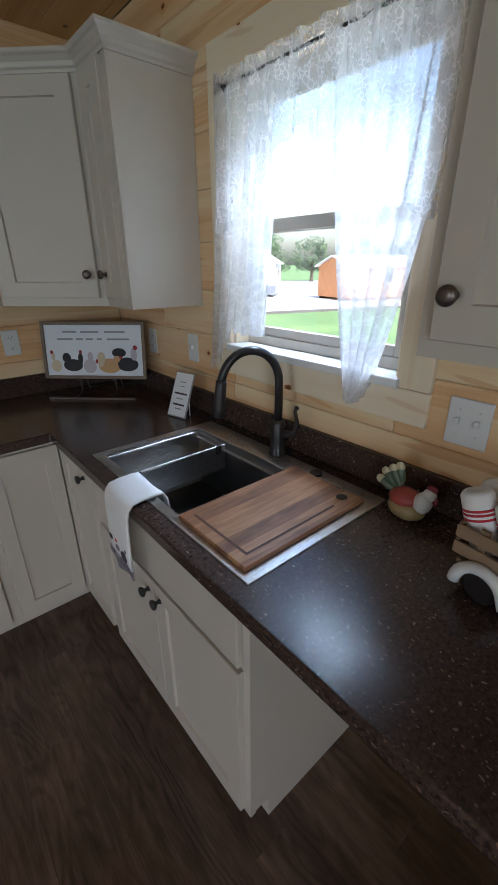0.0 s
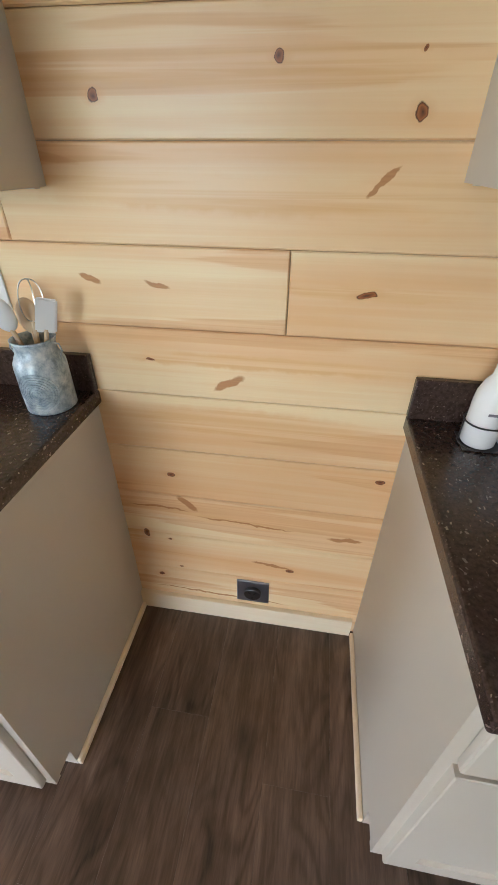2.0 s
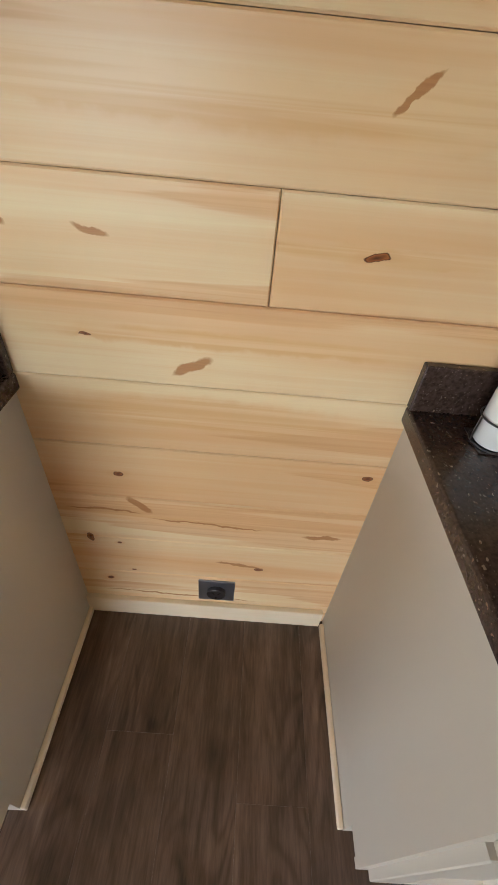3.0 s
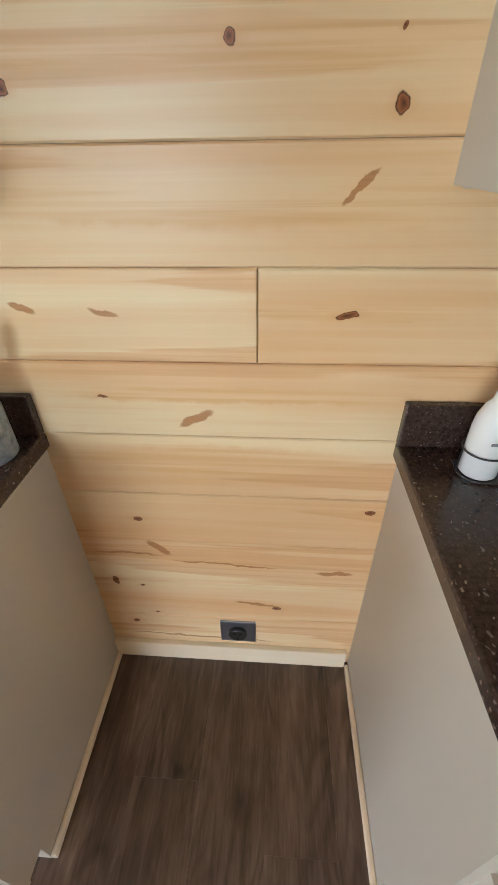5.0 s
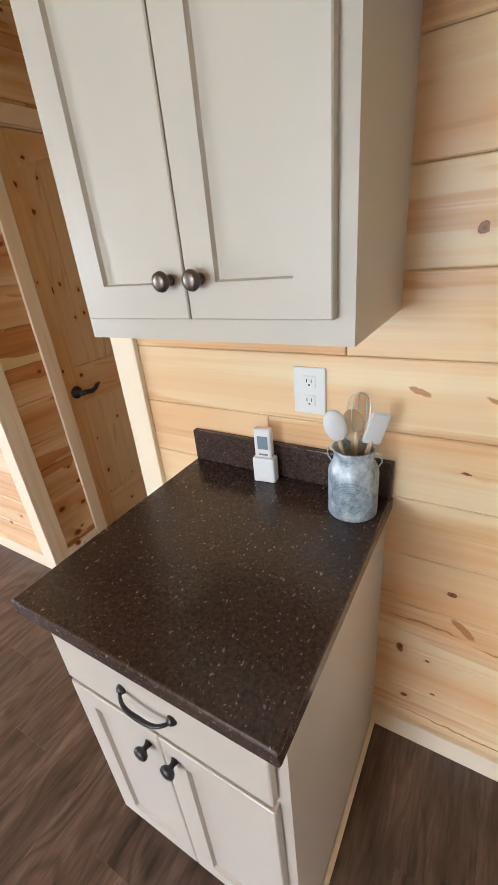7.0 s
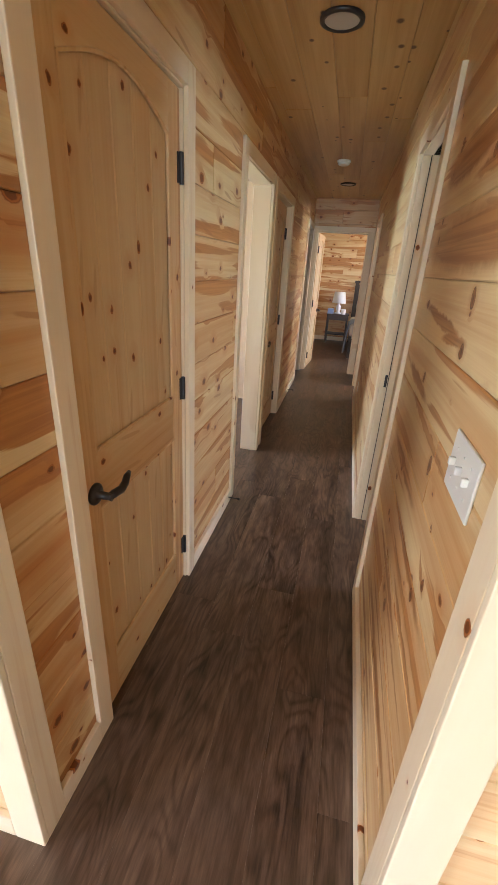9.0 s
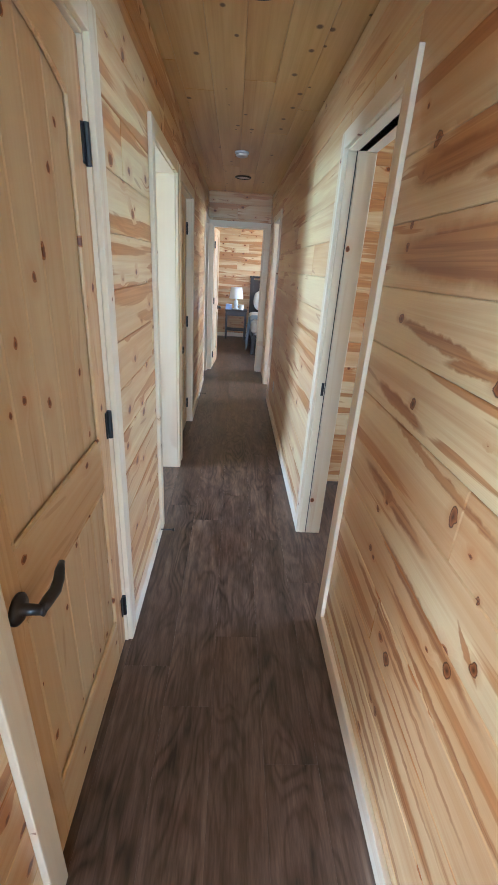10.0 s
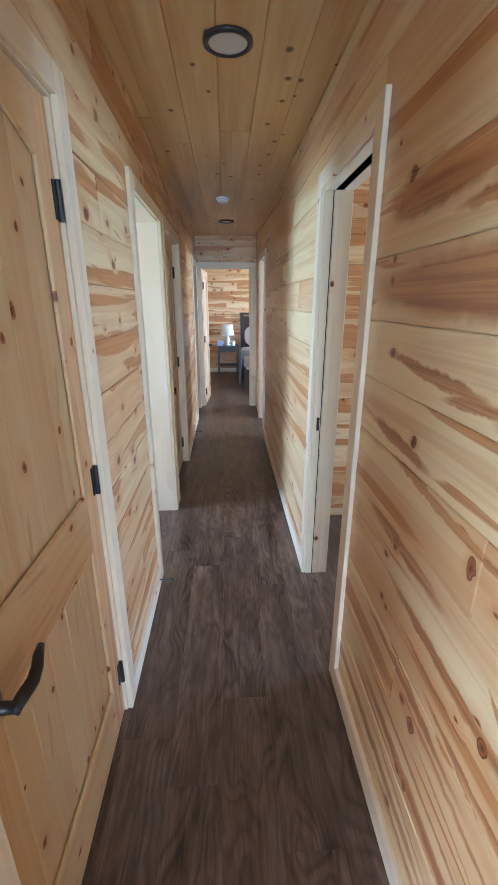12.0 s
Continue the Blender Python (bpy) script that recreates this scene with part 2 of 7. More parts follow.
HALL_MARKS = {
    "tone": ((0.50, 0.235, 0.076), (0.31, 0.118, 0.035), 0.93),
    "knot": [(0.487, 1.074, 0.014, 0.026, 0), (0.480, 1.457, 0.016, 0.022, 0), (0.471, 1.353, 0.016, 0.016, 0), (0.589, 0.529, 0.020, 0.024, 20), (0.362, 0.780, 0.014, 0.018, 0), (0.588, 1.742, 0.020, 0.016, 0), (0.965, 1.415, 0.018, 0.014, 0), (0.778, 1.225, 0.014, 0.016, 0),
             (0.851, 0.861, 0.012, 0.010, 0), (0.350, 0.984, 0.007, 0.008, 0), (0.301, 0.863, 0.012, 0.020, 20), (0.960, 1.831, 0.022, 0.020, 0), (0.840, 0.720, 0.012, 0.012, 0), (0.571, 0.334, 0.014, 0.014, 0), (1.02, 1.60, 0.012, 0.012, 0), (1.02, 1.65, 0.012, 0.012, 0)],
    "spike": [(0.33, 0.87, 0.06, 0.010, 30), (0.45, 0.66, 0.13, 0.006, 12), (0.62, 0.62, 0.16, 0.006, 8), (0.42, 0.50, 0.15, 0.006, 6), (0.60, 0.25, 0.22, 0.006, 5)],
    "flame": [(0.74, 1.392, 0.28, 0.020, 4.8), (0.56, 1.362, 0.13, 0.016, -3.2), (0.84, 1.765, 0.26, 0.040, -1.6), (0.55, 1.72, 0.20, 0.020, -1.6), (0.62, 1.575, 0.62, 0.075, 0), (0.87, 1.195, 0.22, 0.024, 4), (0.60, 1.125, 0.34, 0.015, 4.8),
              (0.78, 0.935, 0.28, 0.026, 2.4), (0.52, 0.80, 0.34, 0.022, 3.2), (0.45, 0.72, 0.3, 0.010, 3.2), (0.66, 0.60, 0.34, 0.018, 2.4), (0.42, 0.555, 0.3, 0.010, 2.4), (0.50, 0.35, 0.5, 0.026, 1.6), (0.55, 0.42, 0.4, 0.010, 1.6), (0.80, 0.20, 0.5, 0.024, 0.8), (0.45, 0.14, 0.4, 0.012, 0.8), (0.30, 0.66, 0.3, 0.014, 2.4)],
}
PINE_NORTH = pine("pine_boards_range_wall", (0.83, 0.665, 0.41), (0.74, 0.435, 0.205), (0.50, 0.21, 0.075), knots=0.07, streak=0.82, heartwood=(0.57, 0.6), marks=NORTH_MARKS)
PINE_HALL_RIGHT = pine("pine_boards_hall_right", (0.80, 0.63, 0.35), (0.54, 0.245, 0.075), (0.29, 0.105, 0.035), 0.92, 0.22, heartwood=(0.62, 0.9), big=1.4, marks=HALL_MARKS, plane="y")
PINE = pine("pine_boards", (0.83, 0.665, 0.41), (0.74, 0.435, 0.205), (0.50, 0.21, 0.075), knots=0.40, streak=0.80, heartwood=(0.535, 0.62))
PINE_HALL = pine("pine_boards_hall", (0.80, 0.63, 0.35), (0.54, 0.245, 0.075), (0.29, 0.105, 0.035), 0.86, 0.62, heartwood=(0.535, 0.96), big=1.8)
PINE_CEIL = pine("pine_ceiling", (0.74, 0.49, 0.24), (0.62, 0.36, 0.15), (0.45, 0.21, 0.08), 0.62, 0.6)
PINE_TRIM = pine("pine_trim", (0.86, 0.76, 0.58), (0.80, 0.65, 0.45), (0.6, 0.38, 0.2), 0.86, 0.25, 0.4)
PINE_TRIM_UP = pine("pine_trim_upright", (0.86, 0.76, 0.58), (0.80, 0.65, 0.45), (0.6, 0.38, 0.2), 0.86, 0.25, 0.4, "z")
PINE_DOOR = pine("pine_door_upright", (0.77, 0.595, 0.345), (0.68, 0.43, 0.20), (0.46, 0.22, 0.085), 0.72, 0.62, 0.42, "z")
PINE_RAIL = pine("pine_door_rail", (0.77, 0.595, 0.345), (0.68, 0.43, 0.20), (0.46, 0.22, 0.085), 0.72, 0.62, 0.42)


def plank_floor():
    m = material("floor_planks", (0.12, 0.075, 0.05), 0.42)
    g = Graph(m)
    rnd = g.random()
    shift = g.n.new("ShaderNodeCombineXYZ")
    g.put(g.math("MULTIPLY", rnd, 19.0), shift.inputs[0])
    g.put(g.math("MULTIPLY", rnd, 47.0), shift.inputs[1])
    p = g.scaled(g.coords(), (1, 1, 1), shift.outputs[0])
    # flat-sawn oak: nested arches along each plank, pores, soft light and dark patches
    field = g.noise(g.scaled(p, (6.0, 1.5, 1)), 1.0, 2.0, 0.4, 0.2)
    cut = g.n.new("ShaderNodeSeparateXYZ")
    g.put(p, cut.inputs[0])
    jitter = g.noise(g.scaled(p, (30.0, 5.0, 1)), 1.0, 2.0)
    phase = g.math("ADD", g.math("MULTIPLY", field, 92.0), g.math("ADD", g.math("MULTIPLY", cut.outputs[0], 22.0), g.math("MULTIPLY", jitter, 4.5)))
    arch = g.math("MULTIPLY_ADD", g.math("SINE", phase), 0.5, 0.5)
    arch = g.math("POWER", arch, 2.2)
    broad = g.noise(g.scaled(p, (8.0, 1.1, 1)), 1.0, 3.0, 0.6)
    patch = g.noise(g.scaled(p, (14.0, 5.0, 1)), 1.0, 3.0, 0.6)
    pores = g.noise(g.scaled(p, (150.0, 12.0, 1)), 1.0, 3.0, 0.7)
    streak = g.noise(g.scaled(p, (32.0, 2.6, 1)), 1.0, 4.0, 0.65, 0.5)
    strong = g.ramp(g.noise(g.scaled(p, (5.0, 1.3, 1)), 1.0, 2.0), [(0.40, (0.15, 0.15, 0.15)), (0.62, (1, 1, 1))])
    tone = g.math("ADD", g.math("MULTIPLY", broad, 0.34), g.math("ADD", g.math("MULTIPLY", patch, 0.22), g.math("MULTIPLY", pores, 0.22)))
    tone = g.math("ADD", tone, g.math("MULTIPLY_ADD", streak, 0.30, -0.015))
    tone = g.math("ADD", tone, g.math("MULTIPLY", g.math("MULTIPLY", arch, strong), -0.105))
    tone = g.math("ADD", tone, g.math("MULTIPLY_ADD", rnd, 0.04, -0.02))
    col = g.ramp(tone, [(0.36, (0.028, 0.0158, 0.0100)), (0.48, (0.084, 0.0515, 0.034)), (0.59, (0.155, 0.099, 0.068)), (0.72, (0.28, 0.195, 0.142))])
    knot = g.n.new("ShaderNodeTexVoronoi")
    knot.voronoi_dimensions = "2D"
    g.put(g.scaled(p, (2.6, 1.5, 0)), knot.inputs["Vector"])
    knot.inputs["Scale"].default_value = 1.0
    hue = g.n.new("ShaderNodeSeparateColor")
    g.put(knot.outputs["Color"], hue.inputs[0])
    eye = g.math("MULTIPLY", g.ramp(g.math("ADD", knot.outputs["Distance"], g.math("MULTIPLY", patch, 0.05)), [(0.03, (1, 1, 1)), (0.12, (0, 0, 0))]), g.math("LESS_THAN", hue.outputs[0], 0.22))
    col = g.mix(g.math("MULTIPLY", eye, 0.65), col, (0.018, 0.011, 0.008))
    g.color(col)
    g.put(g.math("MULTIPLY_ADD", streak, 0.16, 0.25), g.b.inputs["Roughness"])
    g.bump(g.math("ADD", streak, pores), 0.12, 0.0012)
    return m


FLOOR = plank_floor()


def painted(name, color, rough=0.42, grain=0.05):
    m = material(name, color, rough)
    g = Graph(m)
    p = g.coords()
    n1 = g.noise(g.scaled(p, (6, 6, 2)), 1.0, 3.0)
    n2 = g.noise(g.scaled(p, (260, 260, 30)), 1.0, 2.0)
    g.color(g.mix(n1, tuple(c * (1 - grain) for c in color), tuple(min(1, c * (1 + grain)) for c in color)))
    g.put(g.math("MULTIPLY_ADD", n1, 0.15, rough - 0.07), g.b.inputs["Roughness"])
    g.bump(n2, 0.05, 0.0006)
    return m


CREAM = painted("cream_cabinet_paint", (0.54, 0.486, 0.408))
CREAM_IN = painted("cream_cabinet_inside", (0.56, 0.51, 0.43), 0.5)
WHITE = painted("white_paint", (0.80, 0.80, 0.78), 0.5)
BLACK = painted("oil_rubbed_bronze", (0.022, 0.018, 0.017), 0.32, 0.2)
PEWTER = material("aged_pewter", (0.16, 0.13, 0.11), 0.34, 0.85)
DARK = material("dark_gap", (0.012, 0.011, 0.010), 0.7)


def counter_stone():
    m = material("dark_speckled_counter", (0.04, 0.03, 0.027), 0.2)
    g = Graph(m)
    p = g.coords()
    col = g.ramp(g.noise(p, 130.0, 3.0, 0.6), [(0.35, (0.028, 0.017, 0.0135)), (0.62, (0.066, 0.041, 0.033))])
    for scale, lim, tint in ((120.0, 0.12, (0.20, 0.155, 0.125)), (240.0, 0.14, (0.13, 0.093, 0.075)), (95.0, 0.085, (0.30, 0.225, 0.165)), (125.0, 0.09, (0.22, 0.125, 0.08))):
        v = g.n.new("ShaderNodeTexVoronoi")
        g.put(g.scaled(g.warped(p), (1.0, 0.55, 1.0)), v.inputs["Vector"])
        v.inputs["Scale"].default_value = scale
        h = g.n.new("ShaderNodeSeparateColor")
        g.put(v.outputs["Color"], h.inputs[0])
        spot = g.math("MULTIPLY", g.math("LESS_THAN", v.outputs["Distance"], g.math("MULTIPLY", h.outputs[1], lim * 2.4)), g.math("LESS_THAN", h.outputs[0], 0.38))
        col = g.mix(spot, col, tint)
    g.color(col)
    g.put(g.math("MULTIPLY_ADD", g.noise(p, 9.0, 3.0), 0.12, 0.17), g.b.inputs["Roughness"])
    g.bump(g.noise(p, 300.0, 2.0), 0.03, 0.0005)
    return m


COUNTER = counter_stone()


def brushed(name, color, rough, stretch):
    m = material(name, color, rough, 1.0)
    g = Graph(m)
    n1 = g.noise(g.scaled(g.coords(), stretch), 1.0, 2.0)
    g.put(g.math("MULTIPLY_ADD", n1, 0.2, rough - 0.1), g.b.inputs["Roughness"])
    g.bump(n1, 0.015, 0.0002)
    return m


STEEL = brushed("brushed_steel", (0.62, 0.61, 0.60), 0.30, (30, 500, 500))
# Same brushed steel in a darker tone, for the basin
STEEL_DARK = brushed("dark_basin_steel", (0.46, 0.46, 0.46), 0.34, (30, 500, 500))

# ---- mesh helpers ----
def finish(name, bm, mat, smooth=False):
    me = bpy.data.meshes.new(name)
    bmesh.ops.recalc_face_normals(bm, faces=bm.faces)
    bm.to_mesh(me)
    bm.free()
    for mm in mat if isinstance(mat, (list, tuple)) else [mat]:
        me.materials.append(mm)
    if smooth:
        for f in me.polygons:
            f.use_smooth = True
    return me


def part(name, bm, mat, parent=None, label="", smooth=False):
    ob = new(name, finish(name, bm, mat, smooth))
    if parent is not None:
        ob.parent = parent
        ob.matrix_parent_inverse = parent.matrix_basis.inverted() if parent.parent is None else (parent.parent.matrix_basis @ parent.matrix_parent_inverse @ parent.matrix_basis).inverted()
    if label:
        ob["label"] = label
    return ob


def thing(name, at, label, category, group="", kind=""):
    e = new(name)
    e.empty_display_size = 0.05
    e.matrix_basis = Matrix.Translation(at)
    return tagged(e, label, category, group, kind)


def box(bm, x0, x1, y0, y1, z0, z1, bev=0.0, m=None, mat=0):
    """A box, with rounded edges if bev is given, added to bm."""
    b = bmesh.new()
    bmesh.ops.create_cube(b, size=1.0)
    bmesh.ops.scale(b, vec=(x1 - x0, y1 - y0, z1 - z0), verts=b.verts)
    bmesh.ops.translate(b, vec=((x0 + x1) / 2, (y0 + y1) / 2, (z0 + z1) / 2), verts=b.verts)
    if bev:
        bmesh.ops.bevel(b, geom=b.edges[:], offset=min(bev, 0.45 * min(abs(x1 - x0), abs(y1 - y0), abs(z1 - z0))), segments=2, affect="EDGES", profile=0.5)
    return merge(bm, b, m, mat)


def merge(bm, b, m=None, mat=0):
    if m is not None:
        b.transform(m)
    me = bpy.data.meshes.new("tmp")
    for f in b.faces:
        f.material_index = mat
    b.to_mesh(me)
    b.free()
    bm.from_mesh(me)
    bpy.data.meshes.remove(me)
    return bm


def boxed(*a, **k):
    return box(bmesh.new(), *a, **k)


def lathe(bm, profile, m=None, seg=24, mat=0):
    """A turned solid about z from (radius, height) pairs."""
    b = bmesh.new()
    rings = []
    for r, z in profile:
        rings.append([b.verts.new((r * math.cos(2 * math.pi * i / seg), r * math.sin(2 * math.pi * i / seg), z)) for i in range(seg)])
    for lo, hi in zip(rings, rings[1:]):
        for i in range(seg):
            b.faces.new((lo[i], lo[(i + 1) % seg], hi[(i + 1) % seg], hi[i]))
    b.faces.new(rings[0][::-1])
    b.faces.new(rings[-1])
    return merge(bm, b, m, mat)


def tube(bm, pts, r, seg=10, mat=0, radii=None):
    """A round bar along points."""
    pts = [Vector(p) for p in pts]
    b = bmesh.new()
    rings, up = [], None
    for i, p in enumerate(pts):
        d = (pts[min(i + 1, len(pts) - 1)] - pts[max(i - 1, 0)]).normalized()
        if up is None:
            up = d.orthogonal().normalized()
        up = (up - d * up.dot(d)).normalized()
        side = d.cross(up)
        rr = radii[i] if radii else r
        rings.append([b.verts.new(p + rr * (math.cos(a) * up + math.sin(a) * side)) for a in (2 * math.pi * k / seg for k in range(seg))])
    for lo, hi in zip(rings, rings[1:]):
        for i in range(seg):
            b.faces.new((lo[i], lo[(i + 1) % seg], hi[(i + 1) % seg], hi[i]))
    b.faces.new(rings[0][::-1])
    b.faces.new(rings[-1])
    return merge(bm, b, None, mat)


def sweep(bm, profile, path):
    """A moulding: (out, z) profile along a mitred plan path; out is to the right of the way."""
    pts = [Vector(p) for p in path]
    rings = []
    for i, p in enumerate(pts):
        ds = []
        if i > 0:
            ds.append((pts[i] - pts[i - 1]).normalized())
        if i < len(pts) - 1:
            ds.append((pts[i + 1] - pts[i]).normalized())
        ns = [Vector((d.y, -d.x)) for d in ds]
        n = sum(ns, Vector((0, 0))).normalized()
        k = 1 / max(0.3, n.dot(ns[0]))
        rings.append([bm.verts.new((p.x + n.x * o * k, p.y + n.y * o * k, z)) for o, z in profile])
    c = len(profile)
    for a, b in zip(rings, rings[1:]):
        for i in range(c):
            bm.faces.new((a[i], a[(i + 1) % c], b[(i + 1) % c], b[i]))
    bm.faces.new(rings[0][::-1])
    bm.faces.new(rings[-1])
    return bm


def facing(x, y, z, way):
    """Local x to the right, -y towards the viewer, z up, for a front that faces the compass way in degrees (0: -y, 90: +x ...)."""
    return Matrix.Translation((x, y, z)) @ Matrix.Rotation(radians(way), 4, "Z")


BOARD_MESHES = {}


def board_mesh(length, height, depth, mat, chamfer=0.003, ends=0.0008):
    """A board with eased front edges: local x along, z up, front at -y. Alike boards share one mesh."""
    key = (round(length, 3), round(height, 3), depth, mat.name, chamfer)
    if key not in BOARD_MESHES:
        l, h, c = length / 2 - ends, height / 2 - 0.0006, chamfer
        v = [(-l, 0, -h), (l, 0, -h), (l, 0, h), (-l, 0, h)]
        v += [(-l, -depth + c, -h), (l, -depth + c, -h), (l, -depth + c, h), (-l, -depth + c, h)]
        e = min(c, 0.0025)
        v += [(-l + e, -depth, -h + c), (l - e, -depth, -h + c), (l - e, -depth, h - c), (-l + e, -depth, h - c)]
        f = [(0, 1, 5, 4), (1, 2, 6, 5), (2, 3, 7, 6), (3, 0, 4, 7), (4, 5, 9, 8), (5, 6, 10, 9), (6, 7, 11, 10), (7, 4, 8, 11), (8, 9, 10, 11), (3, 2, 1, 0)]
        me = bpy.data.meshes.new("board")
        me.from_pydata(v, [], f)
        me.materials.append(mat)
        BOARD_MESHES[key] = me
    return BOARD_MESHES[key]


def put_board(parent, m, length, height, depth, mat, name="board", chamfer=0.003):
    ob = new(name, board_mesh(length, height, depth, mat, chamfer))
    ob.parent = parent
    ob.matrix_basis = m
    return ob


ROW = 0.1707
ROW_0 = 0.0587


def clad(parent, origin, way, u0, u1, z0, z1, mat, joints=None, holes=(), seed=1, depth=0.014, lift=0.0):
    """Horizontal boards on a wall face. origin: a plan point of the face; way as in facing(); u runs to the viewer's right."""
    rng = random.Random(seed)
    base = facing(origin[0], origin[1], 0, way)
    k = 0
    first = ROW_0 + lift
    z = first + ROW * math.floor((z0 - first) / ROW)
    while z < z1 - 0.005:
        lo, hi = max(z, z0), min(z + ROW, z1)
        cuts = {u0, u1}
        row = round((z - first) / ROW)
        if joints and row in joints:
            cuts |= set(joints[row])
        elif joints is None:
            u = u0 + rng.uniform(0.3, 2.6)
            while u < u1 - 0.25:
                cuts.add(u)
                u += rng.uniform(1.4, 3.2)
        us = sorted(cuts)
        for a, b in zip(us, us[1:]):
            spans = [(a, b, lo, hi)]
            for ha, hb, hz0, hz1 in holes:
                nxt = []
                for sa, sb, sl, sh in spans:
                    if hb <= sa or ha >= sb or hz1 <= sl or hz0 >= sh:
                        nxt.append((sa, sb, sl, sh))
                        continue
                    if ha > sa:
                        nxt.append((sa, ha, sl, sh))
                    if hb < sb:
                        nxt.append((hb, sb, sl, sh))
                    ma, mb = max(sa, ha), min(sb, hb)
                    if hz1 < sh:
                        nxt.append((ma, mb, hz1, sh))
                    if hz0 > sl:
                        nxt.append((ma, mb, sl, hz0))
                spans = nxt
            for sa, sb, sl, sh in spans:
                if sb - sa > 0.01 and sh - sl > 0.006:
                    put_board(parent, base @ Matrix.Translation(((sa + sb) / 2, 0, (sl + sh) / 2)), sb - sa, sh - sl, depth, mat)
        z += ROW
        k += 1


def structure(name, bm, mat, label):
    return tagged(part(name, bm, mat), label, "wall" if name.startswith("wall") else name.split("_")[0], kind="structure")


# ---- structure ----
XW = 2.285
HR, HL = -0.820, -1.685      # faces of the hall's boards
CEIL = 2.415
D = 0.014                    # board thickness
WALLFILL = painted("wall_core", (0.55, 0.42, 0.28), 0.7)

floor_core = structure("floor", boxed(-5.2, 2.4, -5.6, 10.0, -0.06, -0.006), DARK, "brown wood-look plank floor running along the hall")
floor_core["category"] = "floor"

HOLE_D1 = (0.330, 1.108, 0.0, 2.03)
HOLE_D2 = (1.955, 2.765, 0.0, 2.03)
HOLE_D3 = (2.93, 3.82, 0.0, 2.03)
HOLE_D4 = (5.42, 6.05, 0.0, 2.03)
HOLE_P1 = (1.222, 1.935, 0.0, 2.03)
HOLE_P2 = (4.70, 5.42, 0.0, 2.03)
END_Y = 6.15
END_HOLE = (-1.62, -0.900, 0.0, 2.01)
WIN = (-1.72, -1.02, 1.24, 2.05)


def wall_y(name, x0, x1, face_lo, face_hi, y0, y1, holes, label):
    """A wall core that runs along y between face_lo and face_hi in x, with holes (ya, yb, z0, z1)."""
    bm = bmesh.new()
    ys = y0
    for ya, yb, za, zb in sorted(holes):
        box(bm, face_lo, face_hi, ys, ya, 0, CEIL)
        if za > 0.01:
            box(bm, face_lo, face_hi, ya, yb, 0, za)
        box(bm, face_lo, face_hi, ya, yb, zb, CEIL)
        ys = yb
    box(bm, face_lo, face_hi, ys, y1, 0, CEIL)
    return structure(name, bm, WALLFILL, label)


def wall_x(name, face_lo, face_hi, x0, x1, holes, label):
    bm = bmesh.new()
    xs = x0
    for xa, xb, za, zb in sorted(holes):
        box(bm, xs, xa, face_lo, face_hi, 0, CEIL)
        if za > 0.01:
            box(bm, xa, xb, face_lo, face_hi, 0, za)
        box(bm, xa, xb, face_lo, face_hi, zb, CEIL)
        xs = xb
    box(bm, xs, x1, face_lo, face_hi, 0, CEIL)
    return structure(name, bm, WALLFILL, label)


wall_north = wall_x("wall_north", D, 0.11, HR + D, XW + 0.14, [], "pale knotty pine board wall behind the range gap")
wall_north_left = wall_x("wall_north_left", D, 0.11, -5.2, HL - D, [], "pale knotty pine board wall beside the hall")
wall_east = wall_y("wall_east", 0, 0, XW + D, XW + 0.14, -5.6, D, [WIN], "knotty pine board wall with the kitchen window")
# South and west openings are unseen, placed to suit the daylight lamps
wall_south = wall_x("wall_south", -5.6, -5.45, -5.2, XW + 0.14, [(-2.25, -0.25, 0.2, 2.2)], "plain pine wall behind the walker")
wall_west = wall_y("wall_west", 0, 0, -5.3, -5.15, -5.6, 0.11, [(-3.5, -1.7, 0.55, 2.15)], "plain pine wall of the living room")
wall_hall_right = wall_y("wall_hall_right", 0, 0, HR + D, HR + 0.115, 0.11, END_Y, [HOLE_P1, HOLE_P2], "knotty pine board wall of the hall")
wall_hall_left = wall_y("wall_hall_left", 0, 0, HL - 0.115, HL - D, 0.11, END_Y, [HOLE_D1, HOLE_D2, HOLE_D3, HOLE_D4], "knotty pine board wall of the hall with doors")
wall_hall_end = wall_x("wall_hall_end", END_Y + D, END_Y + 0.11, -4.0, XW + 0.14, [END_HOLE], "pine wall with the bedroom doorway")
wall_bedroom_far = wall_x("wall_bedroom_far", 9.50, 9.62, -4.0, XW + 0.14, [], "knotty pine wall of the bedroom")
wall_bedroom_left = wall_y("wall_bedroom_left", 0, 0, -2.60, -2.48, END_Y + 0.11, 9.5, [], "pine wall of the bedroom")
# Unseen openings in these two walls, cut only to house the fill lamps
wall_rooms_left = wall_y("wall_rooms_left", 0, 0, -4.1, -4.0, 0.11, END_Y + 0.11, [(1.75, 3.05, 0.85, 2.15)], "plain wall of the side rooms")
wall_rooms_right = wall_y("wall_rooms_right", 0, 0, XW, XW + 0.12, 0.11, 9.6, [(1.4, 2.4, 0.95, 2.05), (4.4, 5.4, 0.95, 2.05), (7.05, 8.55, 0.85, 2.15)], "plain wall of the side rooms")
wall_bath = wall_x("wall_bath", 2.62, 2.70, HR + 0.115, XW, [], "pine wall of the side room")
wall_bath_far = wall_x("wall_bath_far", 3.9, 3.98, HR + 0.115, XW, [], "pine wall of the side room")
wall_room_cut = wall_x("wall_room_cut", 4.2, 4.28, -4.0, HL - 0.115, [], "plain wall between the side rooms")
wall_room_cut_near = wall_x("wall_room_cut_near", 1.45, 1.53, -4.0, HL - 0.115, [], "plain wall of the hall closet")


